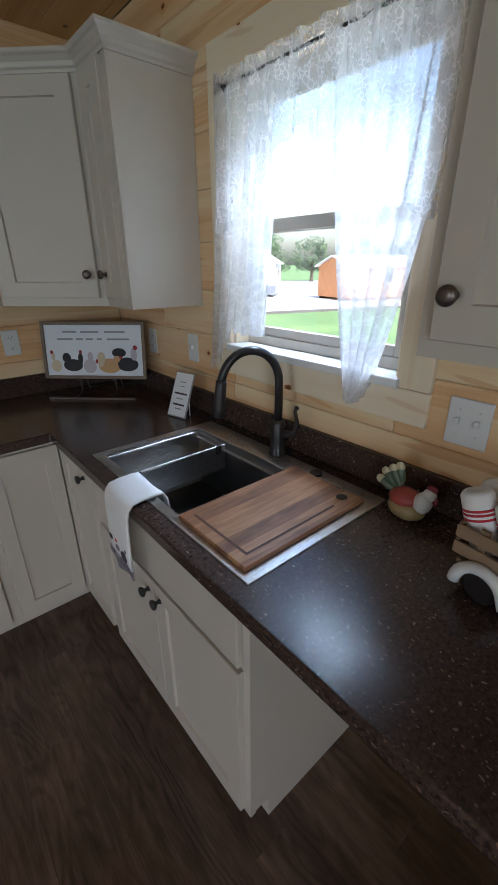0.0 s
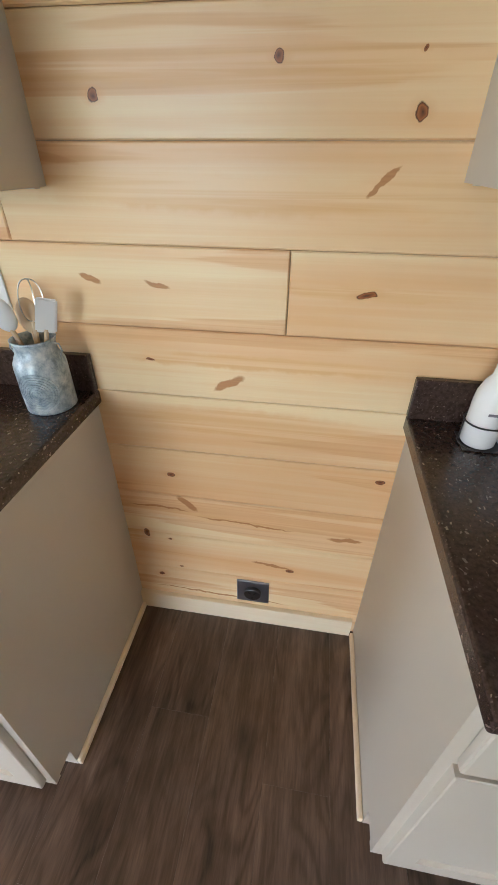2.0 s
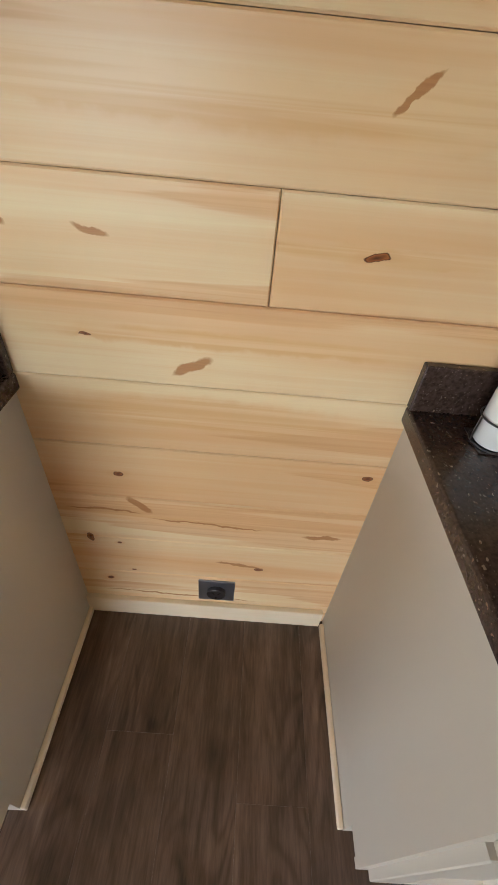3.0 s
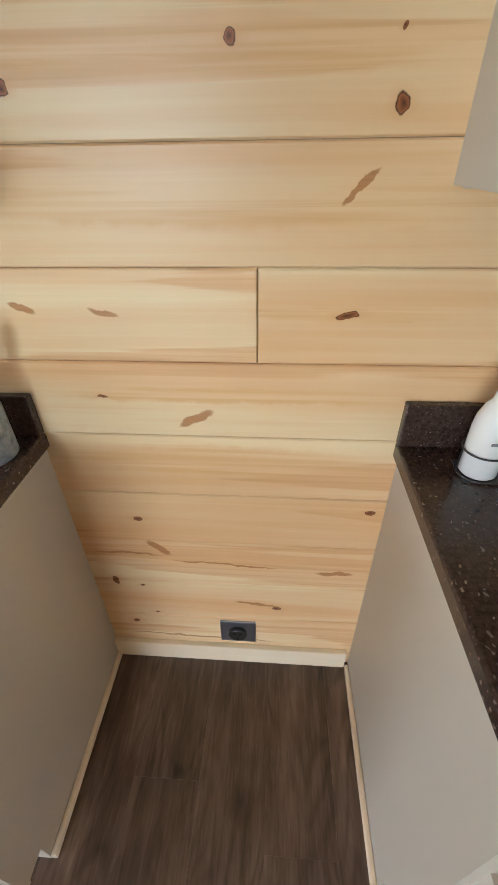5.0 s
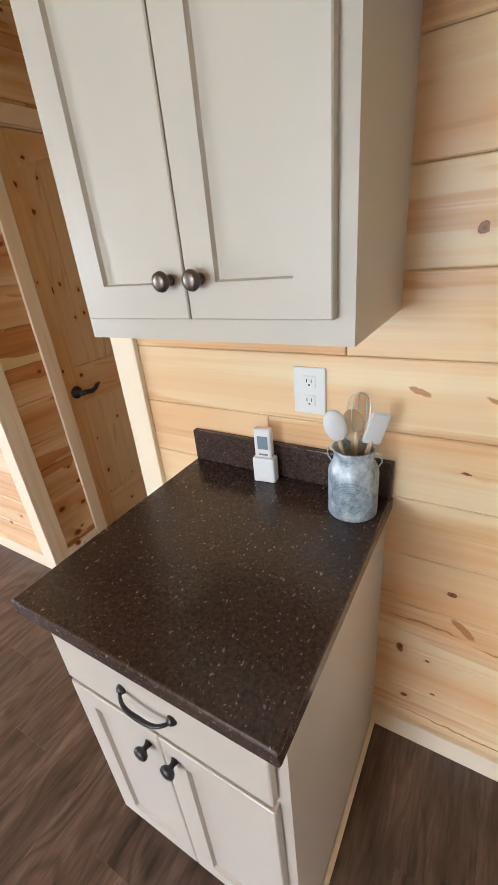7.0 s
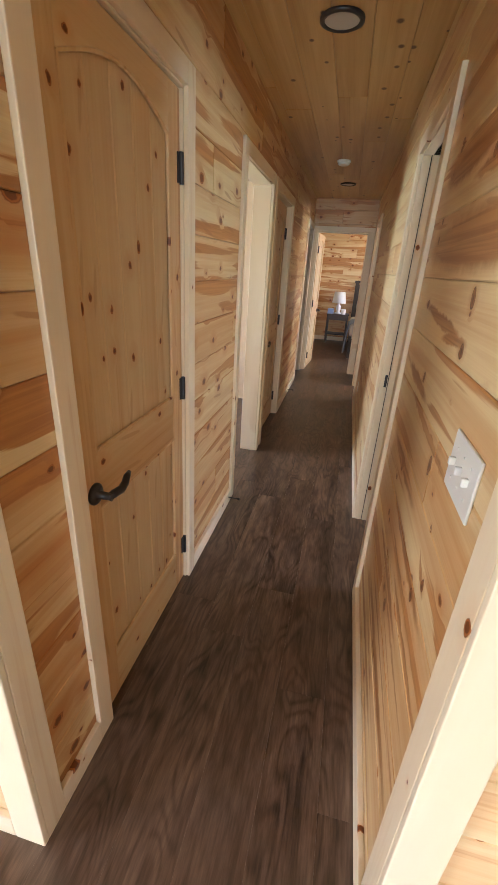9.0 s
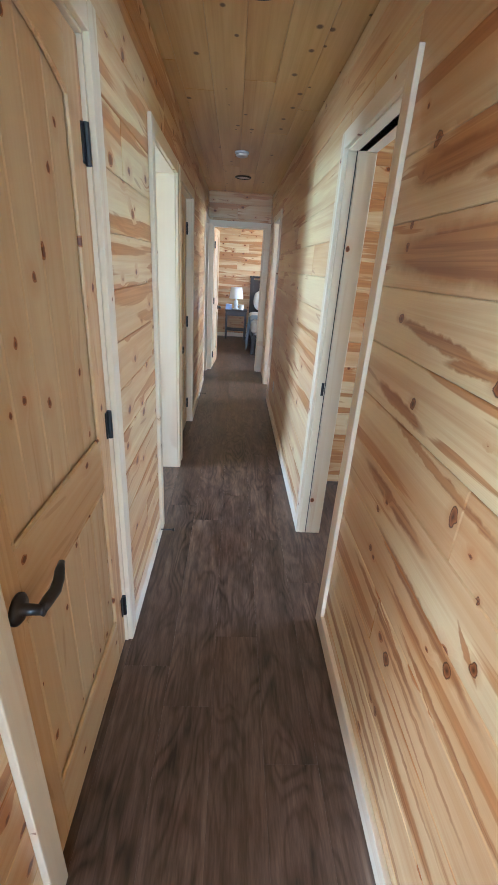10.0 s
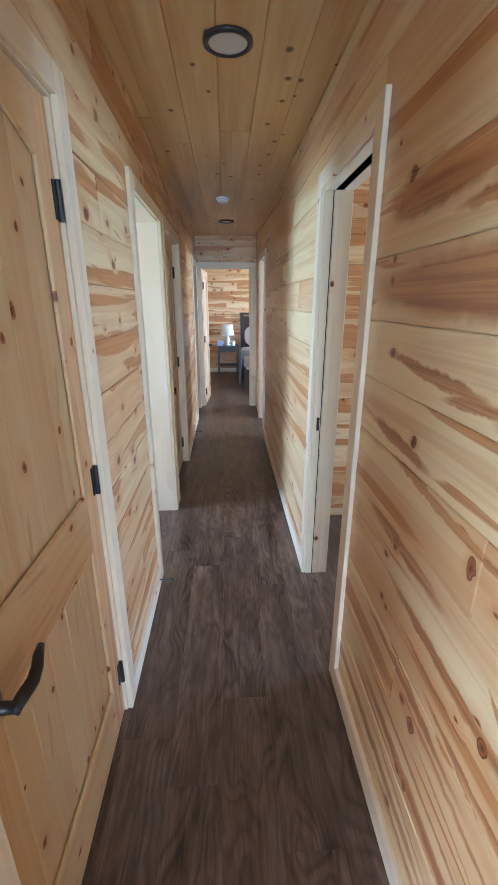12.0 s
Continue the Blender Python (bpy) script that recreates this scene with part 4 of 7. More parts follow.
def upper_cabinet(m, w, z0, label, doors, depth=UD, knobs=True, knob_side="in", top=UP1, knob_z=0.085, reveal=0.032):
    e = thing("wall_cabinet", m.translation + Vector((0, 0, z0)), label, "cabinet", "kitchen wall cabinets")
    bm = bmesh.new()
    for a, b in ((0, 0.014), (w - 0.014, w)):
        part("side_panel", boxed(a, b, 0.019, depth, z0, top, m=m), CREAM, e)
    part("bottom_panel", boxed(0.014, w - 0.014, 0.019, depth, z0 + 0.022, z0 + 0.036, m=m), CREAM, e)
    part("back_panel", boxed(0.014, w - 0.014, depth - 0.01, depth, z0 + 0.036, top - 0.014, m=m), CREAM, e)
    part("top_panel", boxed(0.014, w - 0.014, 0.019, depth, top - 0.014, top, m=m), CREAM, e)
    part("hanging_rail", boxed(0.014, w - 0.014, depth - 0.018, depth, z0 - 0.004, z0 + 0.022, m=m), CREAM, e)
    bm = bmesh.new()
    s = 0.036
    box(bm, 0, s, 0, 0.019, z0, top, m=m)
    box(bm, w - s, w, 0, 0.019, z0, top, m=m)
    box(bm, s, w - s, 0, 0.019, z0, z0 + 0.042, m=m)
    box(bm, s, w - s, 0, 0.019, top - 0.05, top, m=m)
    part("face_frame", bm, CREAM, e)
    lap, bot, up = 0.010, z0 + reveal, top - 0.035
    full = w - 2 * s + 2 * lap
    dw = (full - 0.003 * (doors - 1)) / doors
    for i in range(doors):
        left_knob = (doors == 2 and i == 1) or (doors == 1 and knob_side == "left")
        k = (0.029 if left_knob else dw - 0.029, knob_z) if knobs else None
        door_on(e, m, s - lap + i * (dw + 0.003), bot, dw, up - bot, k, PEWTER)
    return e


upper_cabinet(facing(-0.545, -UD, 0, 0), 0.545, UP0 - 0.015, "cream wall cabinet with two doors beside the range gap", 2, knob_z=0.063, reveal=0.040)
upper_cabinet(facing(0.0, -UD, 0, 0), 0.764, 1.815, "short cream wall cabinet above the range gap", 2)
upper_cabinet(facing(0.764, -UD, 0, 0), 0.896, UP0, "wide cream wall cabinet with two doors above the counter", 2)
diag = Vector((1.975 - 1.662, -0.61 + UD))
upper_cabinet(facing(1.664, -UD - 0.002, 0, math.degrees(math.atan2(diag.y, diag.x))), diag.length, UP0, "cream diagonal corner wall cabinet with one door", 1, depth=0.20)
upper_cabinet(facing(XW - UD - 0.002, -0.613, 0, -90), 0.205, UP0, "narrow cream wall cabinet beside the window", 1, depth=UD, knob_side="left")
upper_cabinet(facing(XW - UD, -1.912, 0, -90), 0.62, UP0, "cream wall cabinet across the window from the sink corner", 1, knob_side="left", knob_z=0.071)

# crown moulding on the wall cabinets
CROWN = [(0.0, UP1 - 0.030), (0.005, UP1 - 0.030), (0.007, UP1 - 0.022), (0.013, UP1 - 0.016), (0.016, UP1 - 0.004), (0.026, UP1 + 0.008), (0.034, UP1 + 0.013), (0.037, UP1 + 0.017), (0.037, UP1 + 0.025), (0.0, UP1 + 0.025)]
fx = XW - UD
bm = sweep(bmesh.new(), CROWN, [(-0.547, -0.001), (-0.547, -UD - 0.001), (1.663, -UD - 0.001), (fx - 0.003, -0.612), (fx - 0.003, -0.82), (XW - 0.001, -0.82)])
tagged(part("crown_moulding", bm, CREAM), "cream stepped crown moulding along the wall cabinets", "moulding")
bm = sweep(bmesh.new(), CROWN, [(XW - 0.001, -1.910), (fx - 0.001, -1.910), (fx - 0.001, -2.55)])
tagged(part("crown_moulding", bm, CREAM), "cream stepped crown moulding on the end wall cabinet", "moulding")


def slab(xs, ys, keep, z0, z1):
    """A flat slab made of the kept cells of a grid, one closed mesh."""
    bm = bmesh.new()
    v = {}
    for i, x in enumerate(xs):
        for j, y in enumerate(ys):
            v[i, j] = bm.verts.new((x, y, z1))
    fs = [bm.faces.new((v[i, j], v[i + 1, j], v[i + 1, j + 1], v[i, j + 1])) for i in range(len(xs) - 1) for j in range(len(ys) - 1) if keep(i, j)]
    loose = [q for q in bm.verts if not q.link_faces]
    bmesh.ops.delete(bm, geom=loose, context="VERTS")
    r = bmesh.ops.extrude_face_region(bm, geom=fs)
    bmesh.ops.translate(bm, vec=(0, 0, z0 - z1), verts=[g for g in r["geom"] if isinstance(g, bmesh.types.BMVert)])
    bmesh.ops.recalc_face_normals(bm, faces=bm.faces)
    return bm


CT = 0.914
SX0, SX1, SY0, SY1 = 1.710, 2.195, -1.772, -0.942
xe = 1.660
xs = [0.768, xe, SX0 + 0.012, SX1 - 0.012, XW]
ys = [-2.46, SY0 + 0.012, SY1 - 0.012, -0.635, 0.0]
bm = slab(xs, ys, lambda i, j: (j == 3 or i >= 1) and not (i == 2 and j == 1), CT - 0.038, CT)
counter_main = part("countertop", bm, COUNTER)
tagged(counter_main, "dark brown speckled countertop in an L with a sink cut-out", "countertop")
bm = bmesh.new()
box(bm, 0.768, XW - 0.021, -0.020, -0.001, CT, CT + 0.098, bev=0.003)
box(bm, XW - 0.020, XW - 0.001, -2.46, -0.001, CT, CT + 0.098, bev=0.003)
part("backsplash", bm, COUNTER, counter_main)
counter_left = part("countertop", boxed(-0.575, 0.014, -0.635, 0.0, CT - 0.038, CT), COUNTER)
tagged(counter_left, "dark brown speckled countertop on the small cabinet", "countertop")
part("backsplash", boxed(-0.570, 0.012, -0.020, -0.001, CT, CT + 0.098, bev=0.003), COUNTER, counter_left)
for ob in (counter_main, counter_left):
    mod = ob.modifiers.new("edge", "BEVEL")
    mod.width, mod.segments, mod.limit_method, mod.angle_limit = 0.006, 3, "ANGLE", radians(40)

# quarter-round where the base cabinets meet the gap's floor
trim("shoe_trim", 0.001, 0.014, -0.52, -T, 0, 0.024, "pine quarter-round along the cabinet side")
trim("shoe_trim", 0.768, 0.781, -0.52, -T, 0, 0.024, "pine quarter-round along the cabinet side")

# ---- kitchen window ----
def kitchen_window():
    y0, y1, z0, z1 = WIN
    e = thing("window_1", (XW + 0.07, (y0 + y1) / 2, z0), "double-hung window over the sink with a tan frame", "window", kind="structure")
    bm = bmesh.new()
    x0, x1 = XW + 0.06, XW + 0.12
    for a, b, c, d in ((y0, y0 + 0.035, z0, z1), (y1 - 0.035, y1, z0, z1), (y0 + 0.035, y1 - 0.035, z0, z0 + 0.035), (y0 + 0.035, y1 - 0.035, z1 - 0.035, z1)):
        box(bm, x0, x1, a, b, c, d, bev=0.003)
    part("window_frame", bm, VINYL, e)
    zm = 1.635
    for name, xa, za, zb in (("lower_sash", XW + 0.065, z0 + 0.036, zm + 0.02), ("upper_sash", XW + 0.092, zm - 0.02, z1 - 0.036)):
        bm = bmesh.new()
        a, b, s = y0 + 0.036, y1 - 0.036, 0.03
        box(bm, xa, xa + 0.024, a, a + s, za, zb, bev=0.002)
        box(bm, xa, xa + 0.024, b - s, b, za, zb, bev=0.002)
        box(bm, xa, xa + 0.024, a + s, b - s, za, za + s, bev=0.002)
        box(bm, xa, xa + 0.024, a + s, b - s, zb - s - 0.008, zb, bev=0.002)
        sash = part(name, bm, VINYL, e)
        pane = part("pane", boxed(xa + 0.010, xa + 0.014, a + s, b - s, za + s, zb - s - 0.008), GLASS, sash)
        pane.visible_shadow = False
    # pine reveal and stool
    bm = bmesh.new()
    box(bm, XW, x0, y0, y0 + 0.012, z0, z1)
    box(bm, XW, x0, y1 - 0.012, y1, z0, z1)
    box(bm, XW, x0, y0 + 0.012, y1 - 0.012, z1 - 0.012, z1)
    part("reveal", bm, PINE_TRIM_UP, e)
    part("window_sill", boxed(XW - 0.035, x0, y0 - 0.01, y1 + 0.01, z0 - 0.022, z0 + 0.002, bev=0.004), WHITE, e, "white painted window sill")
    for a, b, c, d in ((y0 - 0.095, y0, z0 - 0.022, z1), (y1, y1 + 0.095, z0 - 0.022, z1), (y0 - 0.095, y1 + 0.095, z1, z1 + 0.095), (y0 - 0.095, y1 + 0.095, z0 - 0.115, z0 - 0.023)):
        trim("window_casing", XW - T, XW, a, b, c, d, "pale pine casing round the kitchen window")


VINYL = painted("tan_window_frame", (0.52, 0.47, 0.40), 0.45)
GLASS = material("window_glass", (1, 1, 1), 0.0)
GLASS.node_tree.nodes["Principled BSDF"].inputs["Transmission Weight"].default_value = 1.0
GLASS.node_tree.nodes["Principled BSDF"].inputs["IOR"].default_value = 1.45
kitchen_window()


def sheer(name, plain, figure, scale):
    """White sheer fabric with a lace pattern: thin and see-through, denser in the figure."""
    m = bpy.data.materials.new(name)
    m.use_nodes = True
    g = Graph(m)
    n, t = g.n, g.t
    p = g.coords()
    v = n.new("ShaderNodeTexVoronoi")
    v.feature = "DISTANCE_TO_EDGE"
    g.put(g.scaled(p, (1, 1, 0.8)), v.inputs["Vector"])
    v.inputs["Scale"].default_value = scale
    petals = g.math("LESS_THAN", v.outputs["Distance"], 0.085)
    big = g.math("GREATER_THAN", g.noise(g.scaled(p, (0, 15.0, 11.0)), 1.0, 1.0, 0.4, 2.5), 0.52)
    weave = g.noise(p, 900.0, 1.0)
    dense = g.math("MULTIPLY", petals, figure)
    dense = g.math("ADD", dense, g.math("MULTIPLY_ADD", big, figure, plain))
    dense = g.math("ADD", dense, g.math("MULTIPLY_ADD", weave, 0.2, -0.1), clamp=True)
    tl = n.new("ShaderNodeBsdfTranslucent")
    tl.inputs[0].default_value = (0.97, 0.97, 0.98, 1)
    df = n.new("ShaderNodeBsdfDiffuse")
    df.inputs[0].default_value = (0.88, 0.89, 0.9, 1)
    cloth = n.new("ShaderNodeMixShader")
    cloth.inputs[0].default_value = 0.22
    t.links.new(tl.outputs[0], cloth.inputs[1])
    t.links.new(df.outputs[0], cloth.inputs[2])
    tr = n.new("ShaderNodeBsdfTransparent")
    mixed = n.new("ShaderNodeMixShader")
    t.links.new(dense, mixed.inputs[0])
    t.links.new(tr.outputs[0], mixed.inputs[1])
    t.links.new(cloth.outputs[0], mixed.inputs[2])
    t.links.new(mixed.outputs[0], n["Material Output"].inputs[0])
    return m


SHEER = sheer("white_sheer", 0.50, 0.06, 40.0)
LACE = sheer("white_lace", 0.24, 0.17, 95.0)


def curtain(name, left, right, bottom, folds, label, seed, top=2.035, x0=2.243, fabric=None):
    """A gathered panel; left, right and bottom give y and z along the drop (v from 0 to 1) and the width (u)."""
    bm = bmesh.new()
    nu, nv = 70, 44
    rng = random.Random(seed)
    ph = [rng.uniform(0, 6.28) for _ in range(3)]
    grid = []
    for j in range(nv + 1):
        v = j / nv
        row = []
        for i in range(nu + 1):
            u = i / nu
            y = left(v) + (right(v) - left(v)) * u + 0.006 * math.sin(folds * 6.28 * u + ph[1])
            zb = bottom(u)
            z = top + (zb - top) * v
            amp = 0.010 + 0.010 * v
            x = x0 - amp * math.sin(folds * 6.28 * u + ph[0] + 0.6 * math.sin(3 * v + ph[2])) - 0.006 * math.sin(2.3 * folds * u * 6.28)
            row.append(bm.verts.new((x, y, z)))
        grid.append(row)
    for j in range(nv):
        for i in range(nu):
            bm.faces.new((grid[j][i], grid[j][i + 1], grid[j + 1][i + 1], grid[j + 1][i]))
    return tagged(part(name, bm, fabric or SHEER, None, "", True), label, "curtain", "lace curtains of the kitchen window")


def scallop(u, n, d):
    return d * abs(math.sin(math.pi * n * u))


curtain("lace_curtain", lambda v: -1.01 + 0.07 * v ** 2, lambda v: -1.36 + 0.13 * v ** 0.6, lambda u: (1.13 + 0.17 * min(1, u / 0.35) if u < 0.35 else 1.30) - scallop(u, 5, 0.012),
        6, "white lace sheer curtain panel gathered beside the window", 1)
curtain("lace_curtain", lambda v: -1.47 - 0.12 * v ** 1.5, lambda v: -1.80 + 0.16 * v ** 1.6, lambda u: 1.16 - 0.03 * math.sin(math.pi * u) + 0.05 * u,
        4, "white lace sheer curtain panel pulled in at its foot", 2)
curtain("lace_valance", lambda v: -1.02, lambda v: -1.80, lambda u: 1.62 + 0.24 * math.sin(math.pi * u) ** 2 * (1 if u < 0.5 else 0.55) - scallop(u, 8, 0.02),
        9, "short scalloped white lace valance across the window top", 3, x0=2.230, fabric=LACE)
bm = bmesh.new()
tube(bm, [(2.240, -1.035, 2.005), (2.240, -1.81, 2.005)], 0.0042, 10)
rod = tagged(part("curtain_rod", bm, BLACK, None, "", True), "thin black curtain rod across the window", "curtain rod")
for y in (-1.033, -1.812):
    bm = bmesh.new()
    lathe(bm, [(0.009, -0.008), (0.013, 0.0), (0.009, 0.008)], Matrix.Translation((2.240, y, 2.005)) @ Matrix.Rotation(radians(90), 4, "X"), 12)
    tube(bm, [(2.24, y, 2.005), (XW - T, y, 2.005)], 0.004, 8)
    part("bracket", bm, BLACK, rod)

# ---- sink ----
def farm_sink():
    x0, x1, y0, y1 = SX0, SX1 + 0.02, SY0, SY1
    e = thing("kitchen_sink", ((x0 + x1) / 2, (y0 + y1) / 2, CT - 0.24), "brushed steel workstation sink set into the dark counter", "sink")
    bx0, bx1, by0, by1 = x0 + 0.03, x1 - 0.085, y0 + 0.03, y1 - 0.03
    rim = slab([x0, bx0, bx1, x1], [y0, by0, by1, y1], lambda i, j: not (i == 1 and j == 1), CT - 0.004, CT + 0.004)
    ob = part("rim", rim, STEEL, e)
    mod = ob.modifiers.new("edge", "BEVEL")
    mod.width, mod.segments, mod.limit_method = 0.002, 2, "ANGLE"
    bm = bmesh.new()
    d = CT - 0.235
    w = 0.003
    box(bm, bx0 - w, bx0, by0, by1, d, CT - 0.004)
    box(bm, bx1, bx1 + w, by0, by1, d, CT - 0.004)
    box(bm, bx0, bx1, by0 - w, by0, d, CT - 0.004)
    box(bm, bx0, bx1, by1, by1 + w, d, CT - 0.004)
    box(bm, bx0, bx1, by0, by1, d - w, d)
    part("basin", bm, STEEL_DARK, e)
    bm = bmesh.new()
    for x in (bx0, bx1 - 0.014):
        box(bm, x, x + 0.014, by0, by1, CT - 0.034, CT - 0.030)
    part("ledge", bm, STEEL, e)
    bm = bmesh.new()
    lathe(bm, [(0.045, 0), (0.045, 0.003), (0.03, 0.004), (0.028, 0.002)], Matrix.Translation(((bx0 + bx1) / 2, -1.42, d)), 24)
    part("drain", bm, STEEL, e, "round steel drain")
    bm = bmesh.new()
    lathe(bm, [(0.020, 0), (0.020, 0.006), (0.014, 0.008)], Matrix.Translation((x1 - 0.035, -1.545, CT + 0.004)), 20)
    part("hole_cover", bm, BLACK, e, "black cap on the sink deck")
    # wire grid on the basin floor
    g = thing("sink_grid", ((bx0 + bx1) / 2, -1.40, d + 0.02), "wire bottom grid lying in the sink basin", "sink grid")
    for k in range(20):
        bm = bmesh.new()
        y = -1.66 + k * 0.0245
        tube(bm, [(bx0 + 0.03, y, d + 0.022), (bx1 - 0.03, y, d + 0.022)], 0.0019, 6)
        part("wire", bm, STEEL, g)
    for k in range(5):
        bm = bmesh.new()
        x = bx0 + 0.05 + k * (bx1 - bx0 - 0.1) / 4
        tube(bm, [(x, -1.68, d + 0.018), (x, -1.20, d + 0.018)], 0.0025, 6)
        part("wire", bm, STEEL, g)
    for x, y in ((bx0 + 0.04, -1.67), (bx1 - 0.04, -1.67), (bx0 + 0.04, -1.21), (bx1 - 0.04, -1.21)):
        bm = bmesh.new()
        lathe(bm, [(0.008, 0), (0.008, 0.02)], Matrix.Translation((x, y, d)), 10)
        part("rubber_foot", bm, BLACK, g)
    # strainer tray that hangs on the ledges
    t = thing("strainer_tray", ((bx0 + bx1) / 2, -1.065, CT - 0.10), "shiny steel strainer tray hung in the end of the sink", "strainer")
    ta, tb = -1.150, by1 - 0.004
    tx0, tx1, tz = bx0 + 0.004, bx1 - 0.004, CT - 0.105
    bm = bmesh.new()
    box(bm, tx0, tx0 + 0.002, ta, tb, tz, CT - 0.012)
    box(bm, tx1 - 0.002, tx1, ta, tb, tz, CT - 0.012)
    box(bm, tx0, tx1, ta, ta + 0.002, tz, CT - 0.012)
    box(bm, tx0, tx1, tb - 0.002, tb, tz, CT - 0.012)
    box(bm, tx0, tx1, ta, tb, tz - 0.002, tz)
    part("tray", bm, STEEL, t)
    bm = bmesh.new()
    tube(bm, [(tx0 + 0.002, ta, CT - 0.010), (tx1, ta, CT - 0.010), (tx1, tb, CT - 0.010), (tx0 + 0.002, tb, CT - 0.010), (tx0 + 0.002, ta, CT - 0.010)], 0.004, 8)
    part("rim_wire", bm, STEEL, t)
    for x in (tx0 + 0.03, tx1 - 0.03):
        bm = bmesh.new()
        box(bm, x - 0.012, x + 0.012, ta - 0.006, ta + 0.004, CT - 0.04, CT - 0.006, bev=0.003)
        part("corner_grip", bm, BLACK, t, "black rubber corner grip")
    for i in range(12):
        bm = bmesh.new()
        x = tx0 + 0.05 + (i % 6) * 0.055
        y = ta + 0.04 + (i // 6) * 0.05
        box(bm, x, x + 0.03, y, y + 0.004, tz, tz + 0.0008)
        part("slot", bm, DARK, t)


farm_sink()


def board_wood():
    m = material("acacia_board", (0.3, 0.16, 0.08), 0.42)
    g = Graph(m)
    p = g.coords()
    s = g.n.new("ShaderNodeSeparateXYZ")
    g.put(p, s.inputs[0])
    strip = g.math("FLOOR", g.math("MULTIPLY", s.outputs[1], 22.0))
    wn = g.n.new("ShaderNodeTexWhiteNoise")
    wn.noise_dimensions = "1D"
    g.put(strip, wn.inputs["W"])
    grain = g.noise(g.scaled(p, (7, 60, 30)), 1.0, 3.0, 0.6, 0.8)
    blot = g.noise(g.scaled(p, (4, 12, 4)), 1.0, 2.0)
    tone = g.math("ADD", g.math("MULTIPLY", grain, 0.5), g.math("ADD", g.math("MULTIPLY", wn.outputs[0], 0.32), g.math("MULTIPLY", blot, 0.25)))
    g.color(g.ramp(tone, [(0.30, (0.10, 0.040, 0.018)), (0.52, (0.25, 0.115, 0.05)), (0.70, (0.40, 0.21, 0.10)), (0.85, (0.60, 0.40, 0.22))]))
    return m


ACACIA = board_wood()


def cutting_board():
    x0, x1, y0, y1, z0, z1 = 1.727, 2.150, -1.742, -1.478, CT + 0.0045, CT + 0.0185
    e = thing("cutting_board", ((x0 + x1) / 2, (y0 + y1) / 2, z0), "acacia cutting board with a juice groove laid across the sink", "cutting board")
    ob = part("board", boxed(x0, x1, y0, y1, z0, z1, bev=0.003), ACACIA, e)
    bm = bmesh.new()
    g = 0.028
    for a, b, c, d in ((x0 + g, x1 - 0.09, y0 + g, y0 + g + 0.007), (x0 + g, x0 + g + 0.007, y0 + g + 0.007, y1 - g)):
        box(bm, a, b, c, d, z1 - 0.001, z1 + 0.0006)
    # The groove is a thin raised strip; its shade is in the colour
    part("juice_groove", bm, material("groove_shadowed_wood", (0.07, 0.028, 0.012), 0.6), e)
    bm = bmesh.new()
    lathe(bm, [(0.015, 0), (0.015, 0.0014), (0.010, 0.0016)], Matrix.Translation((x1 - 0.04, y0 + 0.045, z1 - 0.0006)), 20)
    part("finger_hole", bm, DARK, e)


cutting_board()


def faucet():
    bx, by = 2.195, -1.358
    e = thing("kitchen_faucet", (bx, by, CT + 0.004), "matte black gooseneck faucet with a pull-down spray head", "faucet")
    bm = bmesh.new()
    lathe(bm, [(0.030, 0), (0.030, 0.006), (0.026, 0.012), (0.024, 0.05), (0.023, 0.115), (0.018, 0.125)], Matrix.Translation((bx, by, CT + 0.004)), 24)
    part("base", bm, BLACK, e, "", True)
    way = Vector((-0.80, 0.36, 0)).normalized()
    reach = 0.190
    pts = [Vector((bx, by, CT + 0.12)), Vector((bx, by, CT + 0.255))]
    for k in range(1, 17):
        a = math.pi * k / 16 * 0.97
        pts.append(Vector((bx, by, CT + 0.255)) + way * (reach / 2) * (1 - math.cos(a)) + Vector((0, 0, 0.108 * math.sin(a))))
    bm = bmesh.new()
    tube(bm, pts, 0.0135, 16)
    part("neck", bm, BLACK, e, "", True)
    end = pts[-1]
    bm = bmesh.new()
    tube(bm, [end + Vector((0, 0, 0.012)), end, end + way * 0.004 - Vector((0, 0, 0.03)), end + way * 0.008 - Vector((0, 0, 0.08)), end + way * 0.010 - Vector((0, 0, 0.105))], 0.016, 16, radii=[0.0155, 0.017, 0.018, 0.020, 0.019])
    part("spray_head", bm, BLACK, e, "", True)
    bm = bmesh.new()
    s = Vector((0.25, -0.97, 0)).normalized()
    o = Vector((bx, by, CT + 0.085))
    tube(bm, [o, o + s * 0.045, o + s * 0.06 + Vector((0, 0, 0.006)), o + s * 0.072 + Vector((0, 0, 0.045)), o + s * 0.062 + Vector((0, 0, 0.085)), o + s * 0.070 + Vector((0, 0, 0.10))], 0.008, 12, radii=[0.012, 0.012, 0.010, 0.007, 0.006, 0.007])
    part("lever", bm, BLACK, e, "", True)


faucet()

# ---- loose things on the counters ----
LINEN = painted("white_linen", (0.80, 0.79, 0.77), 0.9)
REDCLOTH = painted("red_stripe", (0.45, 0.03, 0.04), 0.9)
GREYCLOTH = painted("grey_hem", (0.22, 0.20, 0.22), 0.9)
INK = painted("dark_print", (0.05, 0.045, 0.05), 0.8)


